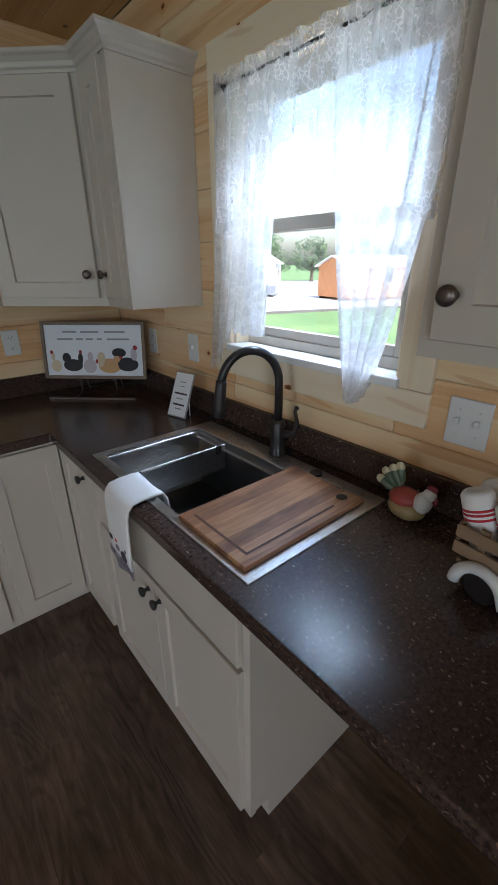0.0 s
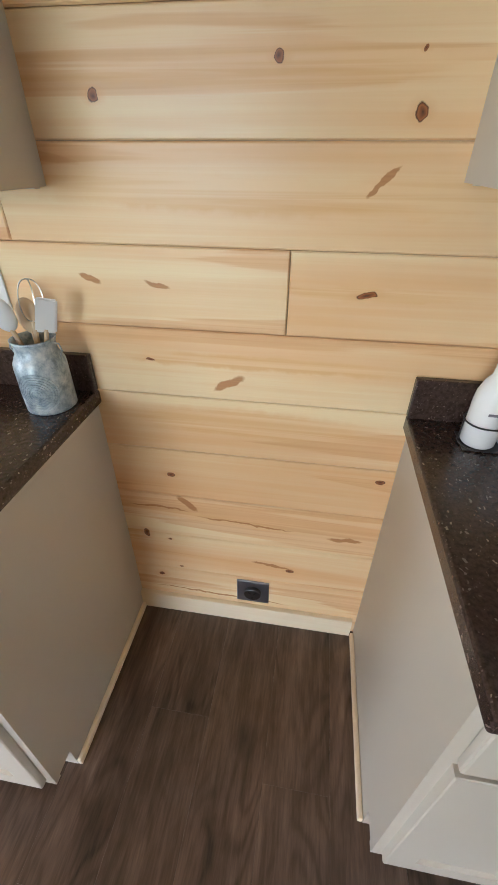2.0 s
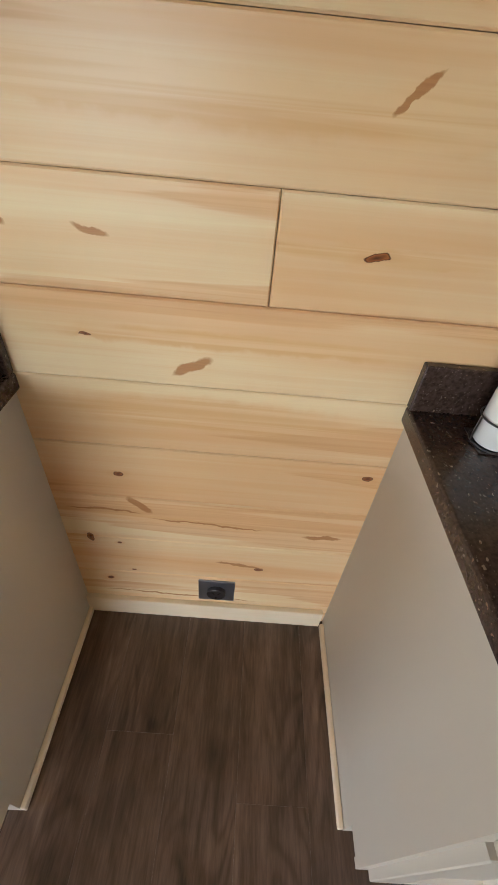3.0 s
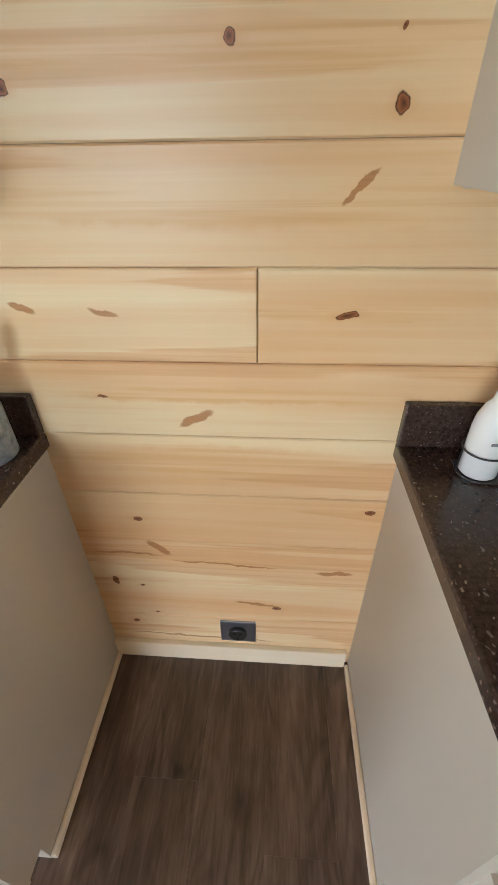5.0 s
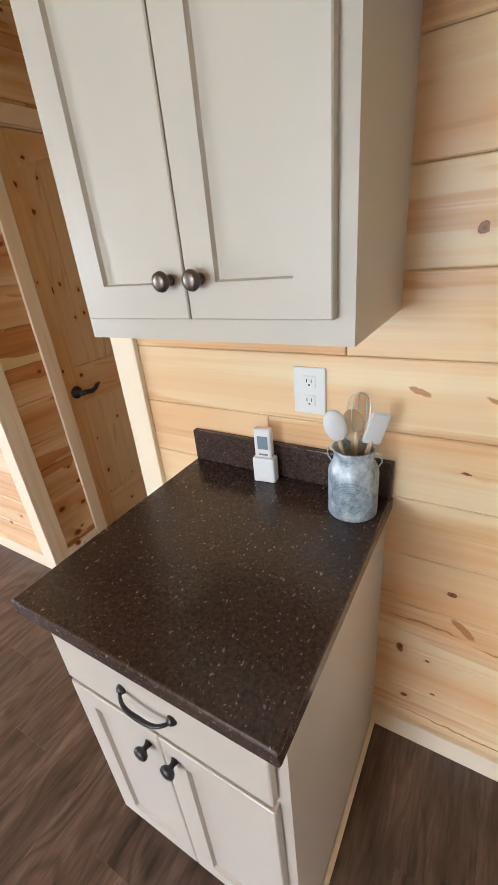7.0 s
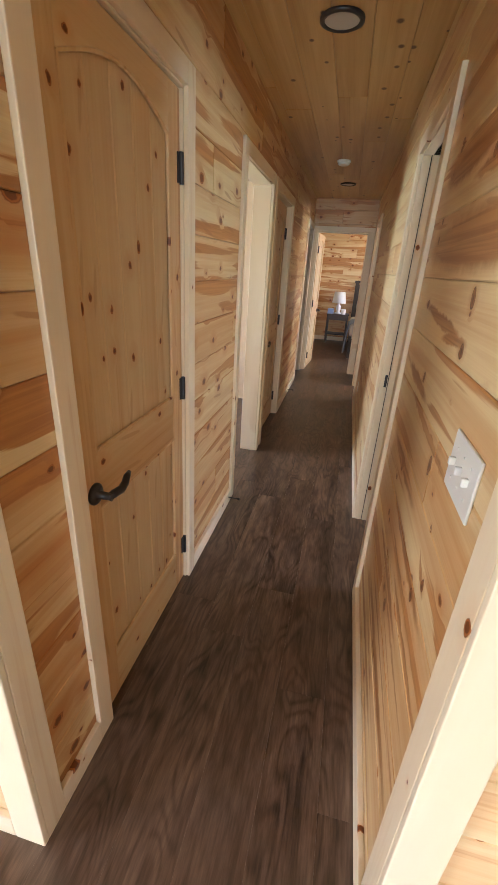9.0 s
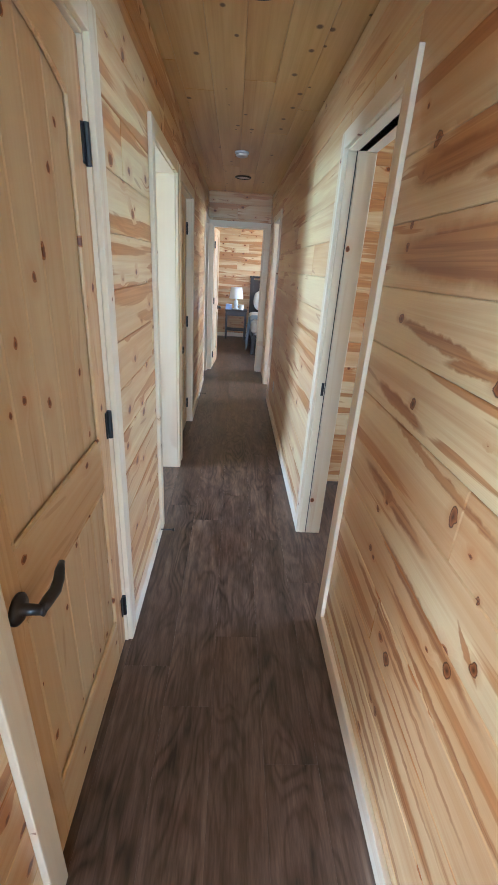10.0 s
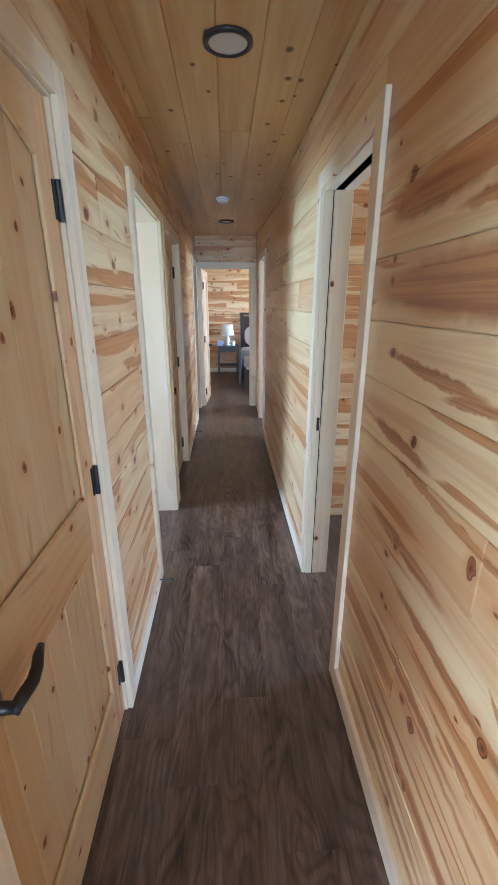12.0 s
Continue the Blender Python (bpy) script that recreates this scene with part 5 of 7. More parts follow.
def hand_towel():
    """A folded tea towel over the counter edge: a strip that lies on the rim and hangs down."""
    e = thing("tea_towel", (1.66, -1.25, CT), "white tea towel with a printed hem hung over the counter edge", "towel")
    line = [(1.770, CT - 0.05), (1.765, CT - 0.01), (1.755, CT + 0.009), (1.73, CT + 0.012), (1.69, CT + 0.012), (1.664, CT + 0.010), (1.650, CT - 0.004), (1.644, CT - 0.03), (1.641, CT - 0.09), (1.639, CT - 0.15), (1.640, CT - 0.192), (1.640, CT - 0.208), (1.641, CT - 0.222)]

    def strip(a, b, ya0, ya1, yb0, yb1, thick=0.006):
        bm = bmesh.new()
        n = 20
        rows = []
        for k in range(a, b + 1):
            f = k / (len(line) - 1)
            x, z = line[k]
            lo, hi = ya0 + (yb0 - ya0) * f, ya1 + (yb1 - ya1) * f
            hang = max(0.0, f - 0.5)
            rows.append([(x - 0.010 * hang * math.sin(9 * i / n + 2 * f) - 0.003 * math.sin(5 * i / n), lo + (hi - lo) * i / n, z - 0.028 * hang * i / n) for i in range(n + 1)])
        top = [[bm.verts.new(p) for p in r] for r in rows]
        nrm = [Vector((0, 0, 0))] * len(rows)
        for j, r in enumerate(rows):
            p, q = Vector(rows[max(j - 1, 0)][0]), Vector(rows[min(j + 1, len(rows) - 1)][0])
            d = (q - p).normalized()
            nrm[j] = Vector((-d.z, 0, d.x)).normalized()
        low = [[bm.verts.new(Vector(p) + nrm[j] * -thick) for p in r] for j, r in enumerate(rows)]
        for j in range(len(rows) - 1):
            for i in range(n):
                bm.faces.new((top[j][i], top[j][i + 1], top[j + 1][i + 1], top[j + 1][i]))
                bm.faces.new((low[j][i], low[j + 1][i], low[j + 1][i + 1], low[j][i + 1]))
            for i in (0, n):
                bm.faces.new((top[j][i], top[j + 1][i], low[j + 1][i], low[j][i]))
        for r in (0, len(rows) - 1):
            for i in range(n):
                bm.faces.new((top[r][i], top[r][i + 1], low[r][i + 1], low[r][i]))
        return bm

    part("cloth", strip(0, 10, -1.345, -1.180, -1.362, -1.212), LINEN, e, "", True)
    part("hem", strip(10, 12, -1.345, -1.180, -1.362, -1.212), GREYCLOTH, e, "grey striped hem", True)
    for k in range(3):
        z = CT - 0.176 - k * 0.008
        bm = bmesh.new()
        tube(bm, [(1.6310, -1.214 - 0.146 * i / 6, z - 0.004 * i / 6 * 2.6) for i in range(7)], 0.0014, 5)
        part("stripe", bm, GREYCLOTH, e)
    for y, z, r, mt in ((-1.205, CT - 0.165, 0.013, INK), (-1.245, CT - 0.185, 0.014, GREYCLOTH), (-1.285, CT - 0.195, 0.022, INK), (-1.300, CT - 0.170, 0.008, INK), (-1.240, CT - 0.162, 0.008, REDCLOTH)):
        bm = bmesh.new()
        bmesh.ops.create_uvsphere(bm, u_segments=12, v_segments=8, radius=r)
        bmesh.ops.scale(bm, vec=(0.10, 1, 0.8), verts=bm.verts)
        bmesh.ops.translate(bm, vec=(1.6310, y - 0.03, z + 0.03), verts=bm.verts)
        part("printed_mark", bm, mt, e)


hand_towel()


def framed_print():
    """A wide framed print on a low easel, set diagonally in the corner."""
    mid = Vector((2.005, -0.255, CT))
    u = Vector((2.199 - 1.819, -0.439 + 0.075, 0)).normalized()
    ang = math.degrees(math.atan2(u.y, u.x))
    e = thing("framed_print", mid, "framed print with coloured shapes and lines of writing", "picture")
    M = Matrix.Translation(mid + Vector((0, 0, 0.085))) @ Matrix.Rotation(radians(ang), 4, "Z") @ Matrix.Rotation(radians(-9), 4, "X")
    w, h, b, t = 0.515, 0.275, 0.016, 0.02
    bm = bmesh.new()
    box(bm, -w / 2, w / 2, 0, t, 0, b, bev=0.003, m=M)
    box(bm, -w / 2, w / 2, 0, t, h - b, h, bev=0.003, m=M)
    box(bm, -w / 2, -w / 2 + b, 0, t, b, h - b, bev=0.003, m=M)
    box(bm, w / 2 - b, w / 2, 0, t, b, h - b, bev=0.003, m=M)
    part("frame", bm, painted("grey_wood_frame", (0.20, 0.145, 0.10), 0.6, 0.25), e)
    part("print", boxed(-w / 2 + b, w / 2 - b, 0.008, 0.016, b, h - b, m=M), painted("print_paper", (0.76, 0.78, 0.82), 0.6), e)
    rng = random.Random(3)

    def mark(x, z, rx, rz, mat, name="coloured_shape"):
        bm = bmesh.new()
        bmesh.ops.create_uvsphere(bm, u_segments=14, v_segments=8, radius=1)
        bmesh.ops.scale(bm, vec=(rx, 0.0016, rz), verts=bm.verts)
        bmesh.ops.translate(bm, vec=(x, 0.0078 - 0.0004 * rng.random(), z), verts=bm.verts)
        bm.transform(M)
        part(name, bm, mat, e)

    cream, dark, tan, pale, red = (painted(n, c, 0.7) for n, c in (("print_cream", (0.62, 0.52, 0.36)), ("print_black", (0.03, 0.028, 0.03)), ("print_tan", (0.56, 0.34, 0.16)), ("print_pale", (0.52, 0.47, 0.50)), ("print_red", (0.34, 0.04, 0.04))))
    for x, z, rx, rz, mt in ((-0.195, 0.062, 0.026, 0.030, cream), (-0.208, 0.108, 0.010, 0.018, cream), (-0.110, 0.066, 0.050, 0.030, dark), (-0.140, 0.102, 0.022, 0.024, dark), (-0.070, 0.098, 0.013, 0.028, dark),
                              (-0.025, 0.062, 0.034, 0.034, pale), (-0.020, 0.106, 0.014, 0.026, pale), (0.035, 0.092, 0.022, 0.040, cream), (0.075, 0.064, 0.058, 0.036, tan), (0.115, 0.098, 0.020, 0.022, tan),
                              (0.165, 0.072, 0.056, 0.034, dark), (0.125, 0.128, 0.036, 0.022, dark), (0.198, 0.118, 0.016, 0.034, pale), (-0.214, 0.128, 0.008, 0.010, red), (-0.068, 0.130, 0.008, 0.010, red), (0.012, 0.086, 0.008, 0.010, red), (0.132, 0.106, 0.009, 0.010, red), (0.206, 0.152, 0.011, 0.012, red)):
        mark(x, z, rx, rz, mt)
    grey = painted("print_grey", (0.30, 0.31, 0.34), 0.7)
    for x0, x1 in ((-0.15, -0.08), (-0.06, 0.03), (0.06, 0.16)):
        part("writing_bar", boxed(x0, x1, 0.0072, 0.0082, 0.222, 0.230, m=M), grey, e)
    for x0, x1 in ((-0.18, -0.10), (-0.085, -0.05), (-0.035, 0.0), (0.02, 0.045), (0.07, 0.18)):
        part("writing_bar", boxed(x0, x1, 0.0072, 0.0082, 0.188, 0.196, m=M), grey, e)
    s = thing("display_easel", mid, "black metal easel with a front bar on the counter", "easel")
    R = Matrix.Translation(mid) @ Matrix.Rotation(radians(ang), 4, "Z")
    bm = bmesh.new()
    box(bm, -0.215, 0.215, -0.075, -0.055, 0.0, 0.010, bev=0.002, m=R)
    part("front_bar", bm, PEWTER, s)
    for x in (-0.09, 0.09):
        bm = bmesh.new()
        tube(bm, [R @ Vector(p) for p in ((x, -0.065, 0.006), (x, 0.02, 0.006), (x, 0.03, 0.02), (x, 0.012, 0.078), (x, -0.012, 0.080), (x, -0.012, 0.094))], 0.003, 8)
        tube(bm, [R @ Vector(p) for p in ((x, 0.026, 0.02), (x, 0.06, 0.25))], 0.003, 8)
        tube(bm, [R @ Vector(p) for p in ((x, 0.05, 0.18), (x, 0.12, 0.004))], 0.003, 8)
        part("leg", bm, BLACK, s)


framed_print()


def table_sign():
    a, b = Vector((2.115, -0.752, CT)), Vector((2.140, -0.850, CT))
    u = (b - a).normalized()
    ang = math.degrees(math.atan2(u.y, u.x))
    e = thing("table_sign", (a + b) / 2, "small white sign with lines of writing and a white strut", "sign")
    M = Matrix.Translation((a + b) / 2 + Vector((0, 0, 0.004))) @ Matrix.Rotation(radians(ang), 4, "Z") @ Matrix.Rotation(radians(-24), 4, "X")
    w, h = 0.105, 0.195
    part("frame", boxed(-w / 2, w / 2, 0, 0.008, 0, h, bev=0.004, m=M), painted("sign_edge", (0.30, 0.30, 0.30), 0.5), e)
    part("face", boxed(-w / 2 + 0.005, w / 2 - 0.005, -0.0015, 0.002, 0.005, h - 0.005, bev=0.0007, m=M), painted("sign_face", (0.76, 0.77, 0.78), 0.5), e)
    for z, x0, x1, t in ((0.150, -0.015, 0.015, 0.006), (0.132, -0.012, 0.014, 0.005), (0.098, -0.035, 0.035, 0.012), (0.078, -0.018, 0.018, 0.006), (0.050, -0.030, 0.034, 0.013), (0.034, -0.014, 0.02, 0.008)):
        part("writing_bar", boxed(x0, x1, -0.0026, -0.0012, z, z + t * 0.6, m=M), INK if t > 0.01 else GREYCLOTH, e)
    bm = bmesh.new()
    tube(bm, [M @ Vector((-0.03, 0.008, 0.12)), M @ Vector((-0.03, 0.075, -0.028)), M @ Vector((0.03, 0.075, -0.028)), M @ Vector((0.03, 0.008, 0.12))], 0.0022, 6)
    part("strut", bm, WHITE, e)


table_sign()


def recipe_stand():
    e = thing("recipe_stand", (1.285, -0.10, CT), "white printed card leaning in a pine stand on the counter", "card stand")
    M = Matrix.Translation((1.285, -0.105, CT)) @ Matrix.Rotation(radians(-6), 4, "Z")
    part("pine_base", boxed(-0.108, 0.108, -0.03, 0.03, 0, 0.026, bev=0.003, m=M), painted("stand_pine", (0.50, 0.29, 0.12), 0.5, 0.15), e)
    C = M @ Matrix.Translation((0, 0.0, 0.020)) @ Matrix.Rotation(radians(-13), 4, "X")
    part("card", boxed(-0.103, 0.103, 0, 0.003, 0, 0.285, m=C), painted("card_paper", (0.70, 0.71, 0.75), 0.6, 0.02), e)
    rng = random.Random(6)
    soft = painted("card_print", (0.42, 0.43, 0.50), 0.7)
    for k, z in enumerate((0.262, 0.225, 0.218, 0.196, 0.186, 0.176, 0.160, 0.150, 0.138, 0.124, 0.112, 0.096, 0.084, 0.070, 0.058)):
        wd = 0.06 if k == 0 else rng.uniform(0.02, 0.045)
        x = 0.0 + rng.uniform(-0.012, 0.012)
        part("writing_bar", boxed(x - wd, x + wd, -0.0009, 0.0005, z, z + (0.006 if k == 0 else 0.0032), m=C), soft, e)


recipe_stand()


def oil_bottles():
    caddy = thing("bottle_caddy", (0.93, -0.095, CT), "black wire caddy round two white bottles", "caddy")
    for dz in (0.004, 0.055):
        bm = bmesh.new()
        pts = []
        for k in range(33):
            a = 2 * math.pi * k / 32
            pts.append((0.93 + 0.036 * (1 if math.cos(a) > 0 else -1) + 0.037 * math.cos(a), -0.095 + 0.037 * math.sin(a), CT + dz))
        tube(bm, pts, 0.0018, 6)
        part("ring", bm, BLACK, caddy)
    for x in (0.93 - 0.073, 0.93 + 0.073):
        bm = bmesh.new()
        tube(bm, [(x, -0.095, CT + 0.004), (x, -0.095, CT + 0.056)], 0.0018, 6)
        part("upright", bm, BLACK, caddy)
    part("tray", boxed(0.93 - 0.07, 0.93 + 0.07, -0.13, -0.06, CT + 0.001, CT + 0.003), BLACK, caddy)
    CER = painted("white_ceramic", (0.80, 0.79, 0.77), 0.25, 0.02)
    for x in (0.895, 0.967):
        e = thing("oil_bottle", (x, -0.095, CT + 0.003), "white ceramic oil bottle with a steel pourer", "bottle", "oil bottles in the caddy")
        m = Matrix.Translation((x, -0.095, CT + 0.0035))
        bm = bmesh.new()
        lathe(bm, [(0.030, 0), (0.0335, 0.004), (0.034, 0.095), (0.032, 0.115), (0.024, 0.138), (0.016, 0.150), (0.0145, 0.165), (0.0145, 0.183), (0.013, 0.186)], m, 28)
        part("body", bm, CER, e, "", True)
        bm = bmesh.new()
        lathe(bm, [(0.012, 0.186), (0.014, 0.189), (0.012, 0.194), (0.006, 0.197), (0.005, 0.212), (0.0065, 0.216), (0.004, 0.222)], m, 16)
        part("pourer", bm, STEEL, e, "steel pouring spout", True)
        part("writing_bar", boxed(x - 0.012, x + 0.012, -0.1298, -0.1285, CT + 0.083, CT + 0.088), GREYCLOTH, e)


oil_bottles()


def galvanised():
    m = material("galvanised_tin", (0.42, 0.47, 0.50), 0.45, 0.25)
    g = Graph(m)
    p = g.coords()
    n1 = g.noise(p, 38.0, 4.0, 0.7)
    g.color(g.ramp(n1, [(0.35, (0.20, 0.25, 0.29)), (0.50, (0.38, 0.45, 0.50)), (0.66, (0.62, 0.66, 0.66))]))
    g.bump(n1, 0.12, 0.001)
    return m


TIN = galvanised()


def utensil_jar():
    x, y = -0.060, -0.092
    e = thing("milk_can_jar", (x, y, CT), "galvanised tin milk can with an embossed ring pattern", "jar")
    m = Matrix.Translation((x, y, CT))
    bm = bmesh.new()
    lathe(bm, [(0.052, 0), (0.056, 0.003), (0.056, 0.104), (0.055, 0.114), (0.049, 0.127), (0.0445, 0.134), (0.0435, 0.150), (0.0455, 0.160), (0.048, 0.166), (0.0455, 0.167), (0.042, 0.156), (0.041, 0.11)], m, 36)
    body = part("body", bm, TIN, e, "", True)
    # embossed rings face the room
    fw = Vector((0.18, -1, 0)).normalized()
    sd = Vector((-fw.y, fw.x, 0))
    for k in range(8):
        bm = bmesh.new()
        r = 0.006 + 0.0058 * k
        pts = []
        for i in range(33):
            a = 2 * math.pi * i / 32
            th = r * math.cos(a) / 0.056
            pts.append(Vector((x, y, CT + 0.055 + r * math.sin(a))) + (fw * math.cos(th) + sd * math.sin(th)) * 0.0562)
        tube(bm, pts, 0.0019, 5)
        part("embossed_ring", bm, TIN, body)
    for s in (-1, 1):
        bm = bmesh.new()
        tube(bm, [(x + s * 0.043, y, CT + 0.158), (x + s * 0.058, y, CT + 0.156), (x + s * 0.062, y, CT + 0.140), (x + s * 0.052, y, CT + 0.122)], 0.0018, 6)
        part("ear_handle", bm, TIN, e)
    WOOD = painted("utensil_wood", (0.62, 0.47, 0.30), 0.6, 0.2)
    GREY = painted("utensil_silicone", (0.68, 0.68, 0.67), 0.5)

    def upright(b, d, turn):
        """A frame at b with z along d and its flat side (y) turned to the given plan direction."""
        flat = Vector((math.sin(radians(turn)), -math.cos(radians(turn)), 0))
        flat = (flat - d * flat.dot(d)).normalized()
        side = flat.cross(d)
        return Matrix.Translation(b) @ Matrix((side, flat, d)).transposed().to_4x4()


    def utensil(name, label, foot, top, head, mat):
        t = thing(name, (x, y, CT + 0.02), label, "utensil", "utensils in the jar")
        a, b = Vector((x + foot[0], y + foot[1], CT + 0.02)), Vector((x + top[0], y + top[1], CT + top[2]))
        bm = bmesh.new()
        tube(bm, [a, b], 0.005, 8)
        part("handle", bm, WOOD, t)
        head(t, b, (b - a).normalized(), mat)

    def paddle(w, l, th=0.008):
        def make(t, b, d, mat):
            bm = bmesh.new()
            bmesh.ops.create_cube(bm, size=1)
            bmesh.ops.scale(bm, vec=(w, th, l), verts=bm.verts)
            bmesh.ops.bevel(bm, geom=bm.edges[:], offset=min(w, l) * 0.0 + 0.0035, segments=2, affect="EDGES")
            bm.transform(upright(b + d * l * 0.4, d, 30))
            part("head", bm, mat, t)
        return make

    def spoon(t, b, d, mat):
        bm = bmesh.new()
        bmesh.ops.create_uvsphere(bm, u_segments=16, v_segments=10, radius=1)
        bmesh.ops.scale(bm, vec=(0.025, 0.010, 0.038), verts=bm.verts)
        bm.transform(upright(b + d * 0.03, d, 15))
        part("head", bm, mat, t, "", True)

    def whisk(t, b, d, mat):
        rot = d.to_track_quat("Z", "Y").to_matrix().to_4x4()
        for k in range(5):
            bm = bmesh.new()
            pts = []
            for i in range(21):
                a = math.pi * (i / 20)
                r = 0.026 * math.sin(a) ** 0.8 * (1 if i <= 20 else -1)
                pts.append((r, 0.085 * (1 - math.cos(a)) / 2))
            c, s = math.cos(math.pi * 2 * k / 5), math.sin(math.pi * 2 * k / 5)
            tube(bm, [Matrix.Translation(b) @ rot @ Vector((r * c, r * s, z)) for r, z in pts], 0.0012, 5)
            part("wire", bm, STEEL, t)

    utensil("spoon", "pale grey silicone spoon standing in the tin jar", (0.01, 0.0), (-0.028, -0.020, 0.192), spoon, GREY)
    utensil("spatula", "pale grey silicone spatula standing in the tin jar", (-0.01, 0.0), (0.036, 0.004, 0.185), paddle(0.042, 0.075, 0.006), GREY)
    utensil("whisk", "wire whisk standing in the tin jar", (0.0, -0.01), (0.000, 0.020, 0.195), whisk, STEEL)
    utensil("wooden_spoon", "wooden spoon standing in the tin jar", (0.0, 0.01), (-0.010, 0.022, 0.175), spoon, WOOD)


utensil_jar()


def ac_remote():
    WP = painted("white_plastic", (0.78, 0.78, 0.76), 0.35, 0.02)
    x, y = -0.312, -0.047
    M = Matrix.Translation((x, y, CT)) @ Matrix.Rotation(radians(8), 4, "Z")
    h = thing("remote_holder", (x, y, CT), "white plastic remote cradle standing against the backsplash", "holder")
    part("cradle", boxed(-0.031, 0.031, -0.018, 0.014, 0, 0.072, bev=0.005, m=M), WP, h)
    e = thing("remote_control", (x, y, CT + 0.07), "white remote control with a grey-blue display in its cradle", "remote")
    part("case", boxed(-0.024, 0.024, -0.012, 0.010, 0.0725, 0.155, bev=0.005, m=M), WP, e)
    part("display", boxed(-0.014, 0.014, -0.0132, -0.011, 0.098, 0.135, bev=0.0008, m=M), material("lcd_grey_blue", (0.20, 0.27, 0.31), 0.2), e)
    part("button_row", boxed(-0.012, 0.012, -0.0128, -0.0110, 0.080, 0.085, bev=0.0006, m=M), GREYCLOTH, e)


ac_remote()


def rooster():
    """A small painted bird figure as one plain mesh of rounded lumps."""
    x, y = 2.178, -1.848
    cols = [painted(n, c, 0.4, 0.12) for n, c in (("figure_ochre", (0.28, 0.20, 0.08)), ("figure_red", (0.30, 0.05, 0.04)), ("figure_white", (0.62, 0.60, 0.56)), ("figure_green", (0.09, 0.12, 0.07)), ("figure_cream", (0.52, 0.45, 0.28)), ("figure_comb", (0.22, 0.02, 0.03)))]
    bm = bmesh.new()

    def lump(px, py, pz, rx, ry, rz, mat, tilt=0):
        b = bmesh.new()
        bmesh.ops.create_uvsphere(b, u_segments=16, v_segments=10, radius=1)
        bmesh.ops.scale(b, vec=(rx, ry, rz), verts=b.verts)
        merge(bm, b, Matrix.Translation((x + px, y + py, CT + pz)) @ Matrix.Rotation(radians(tilt), 4, "X"), mat)

    lump(0, 0, 0.030, 0.036, 0.050, 0.030, 0)
    lump(0.002, 0.008, 0.055, 0.034, 0.042, 0.028, 1)
    lump(0, -0.038, 0.060, 0.022, 0.024, 0.032, 2, 20)
    lump(0, -0.052, 0.088, 0.014, 0.017, 0.017, 2)
    lump(0, -0.056, 0.106, 0.005, 0.014, 0.010, 5)
    lump(0, -0.068, 0.078, 0.006, 0.008, 0.011, 5)
    for k, (dy, dz, a) in enumerate(((0.040, 0.105, 30), (0.056, 0.092, 50), (0.062, 0.074, 70), (0.030, 0.112, 12))):
        lump(0.004 * (k % 2), dy, dz, 0.010, 0.012, 0.030, 3, -a)
        lump(0.004 * (k % 2), dy + 0.02 * math.sin(radians(a)), dz + 0.02 * math.cos(radians(a)), 0.009, 0.012, 0.013, 4, -a)
    ob = part("bird_figurine", bm, cols, None, "", True)
    tagged(ob, "small painted ceramic figurine beside the sink", "figurine")


rooster()


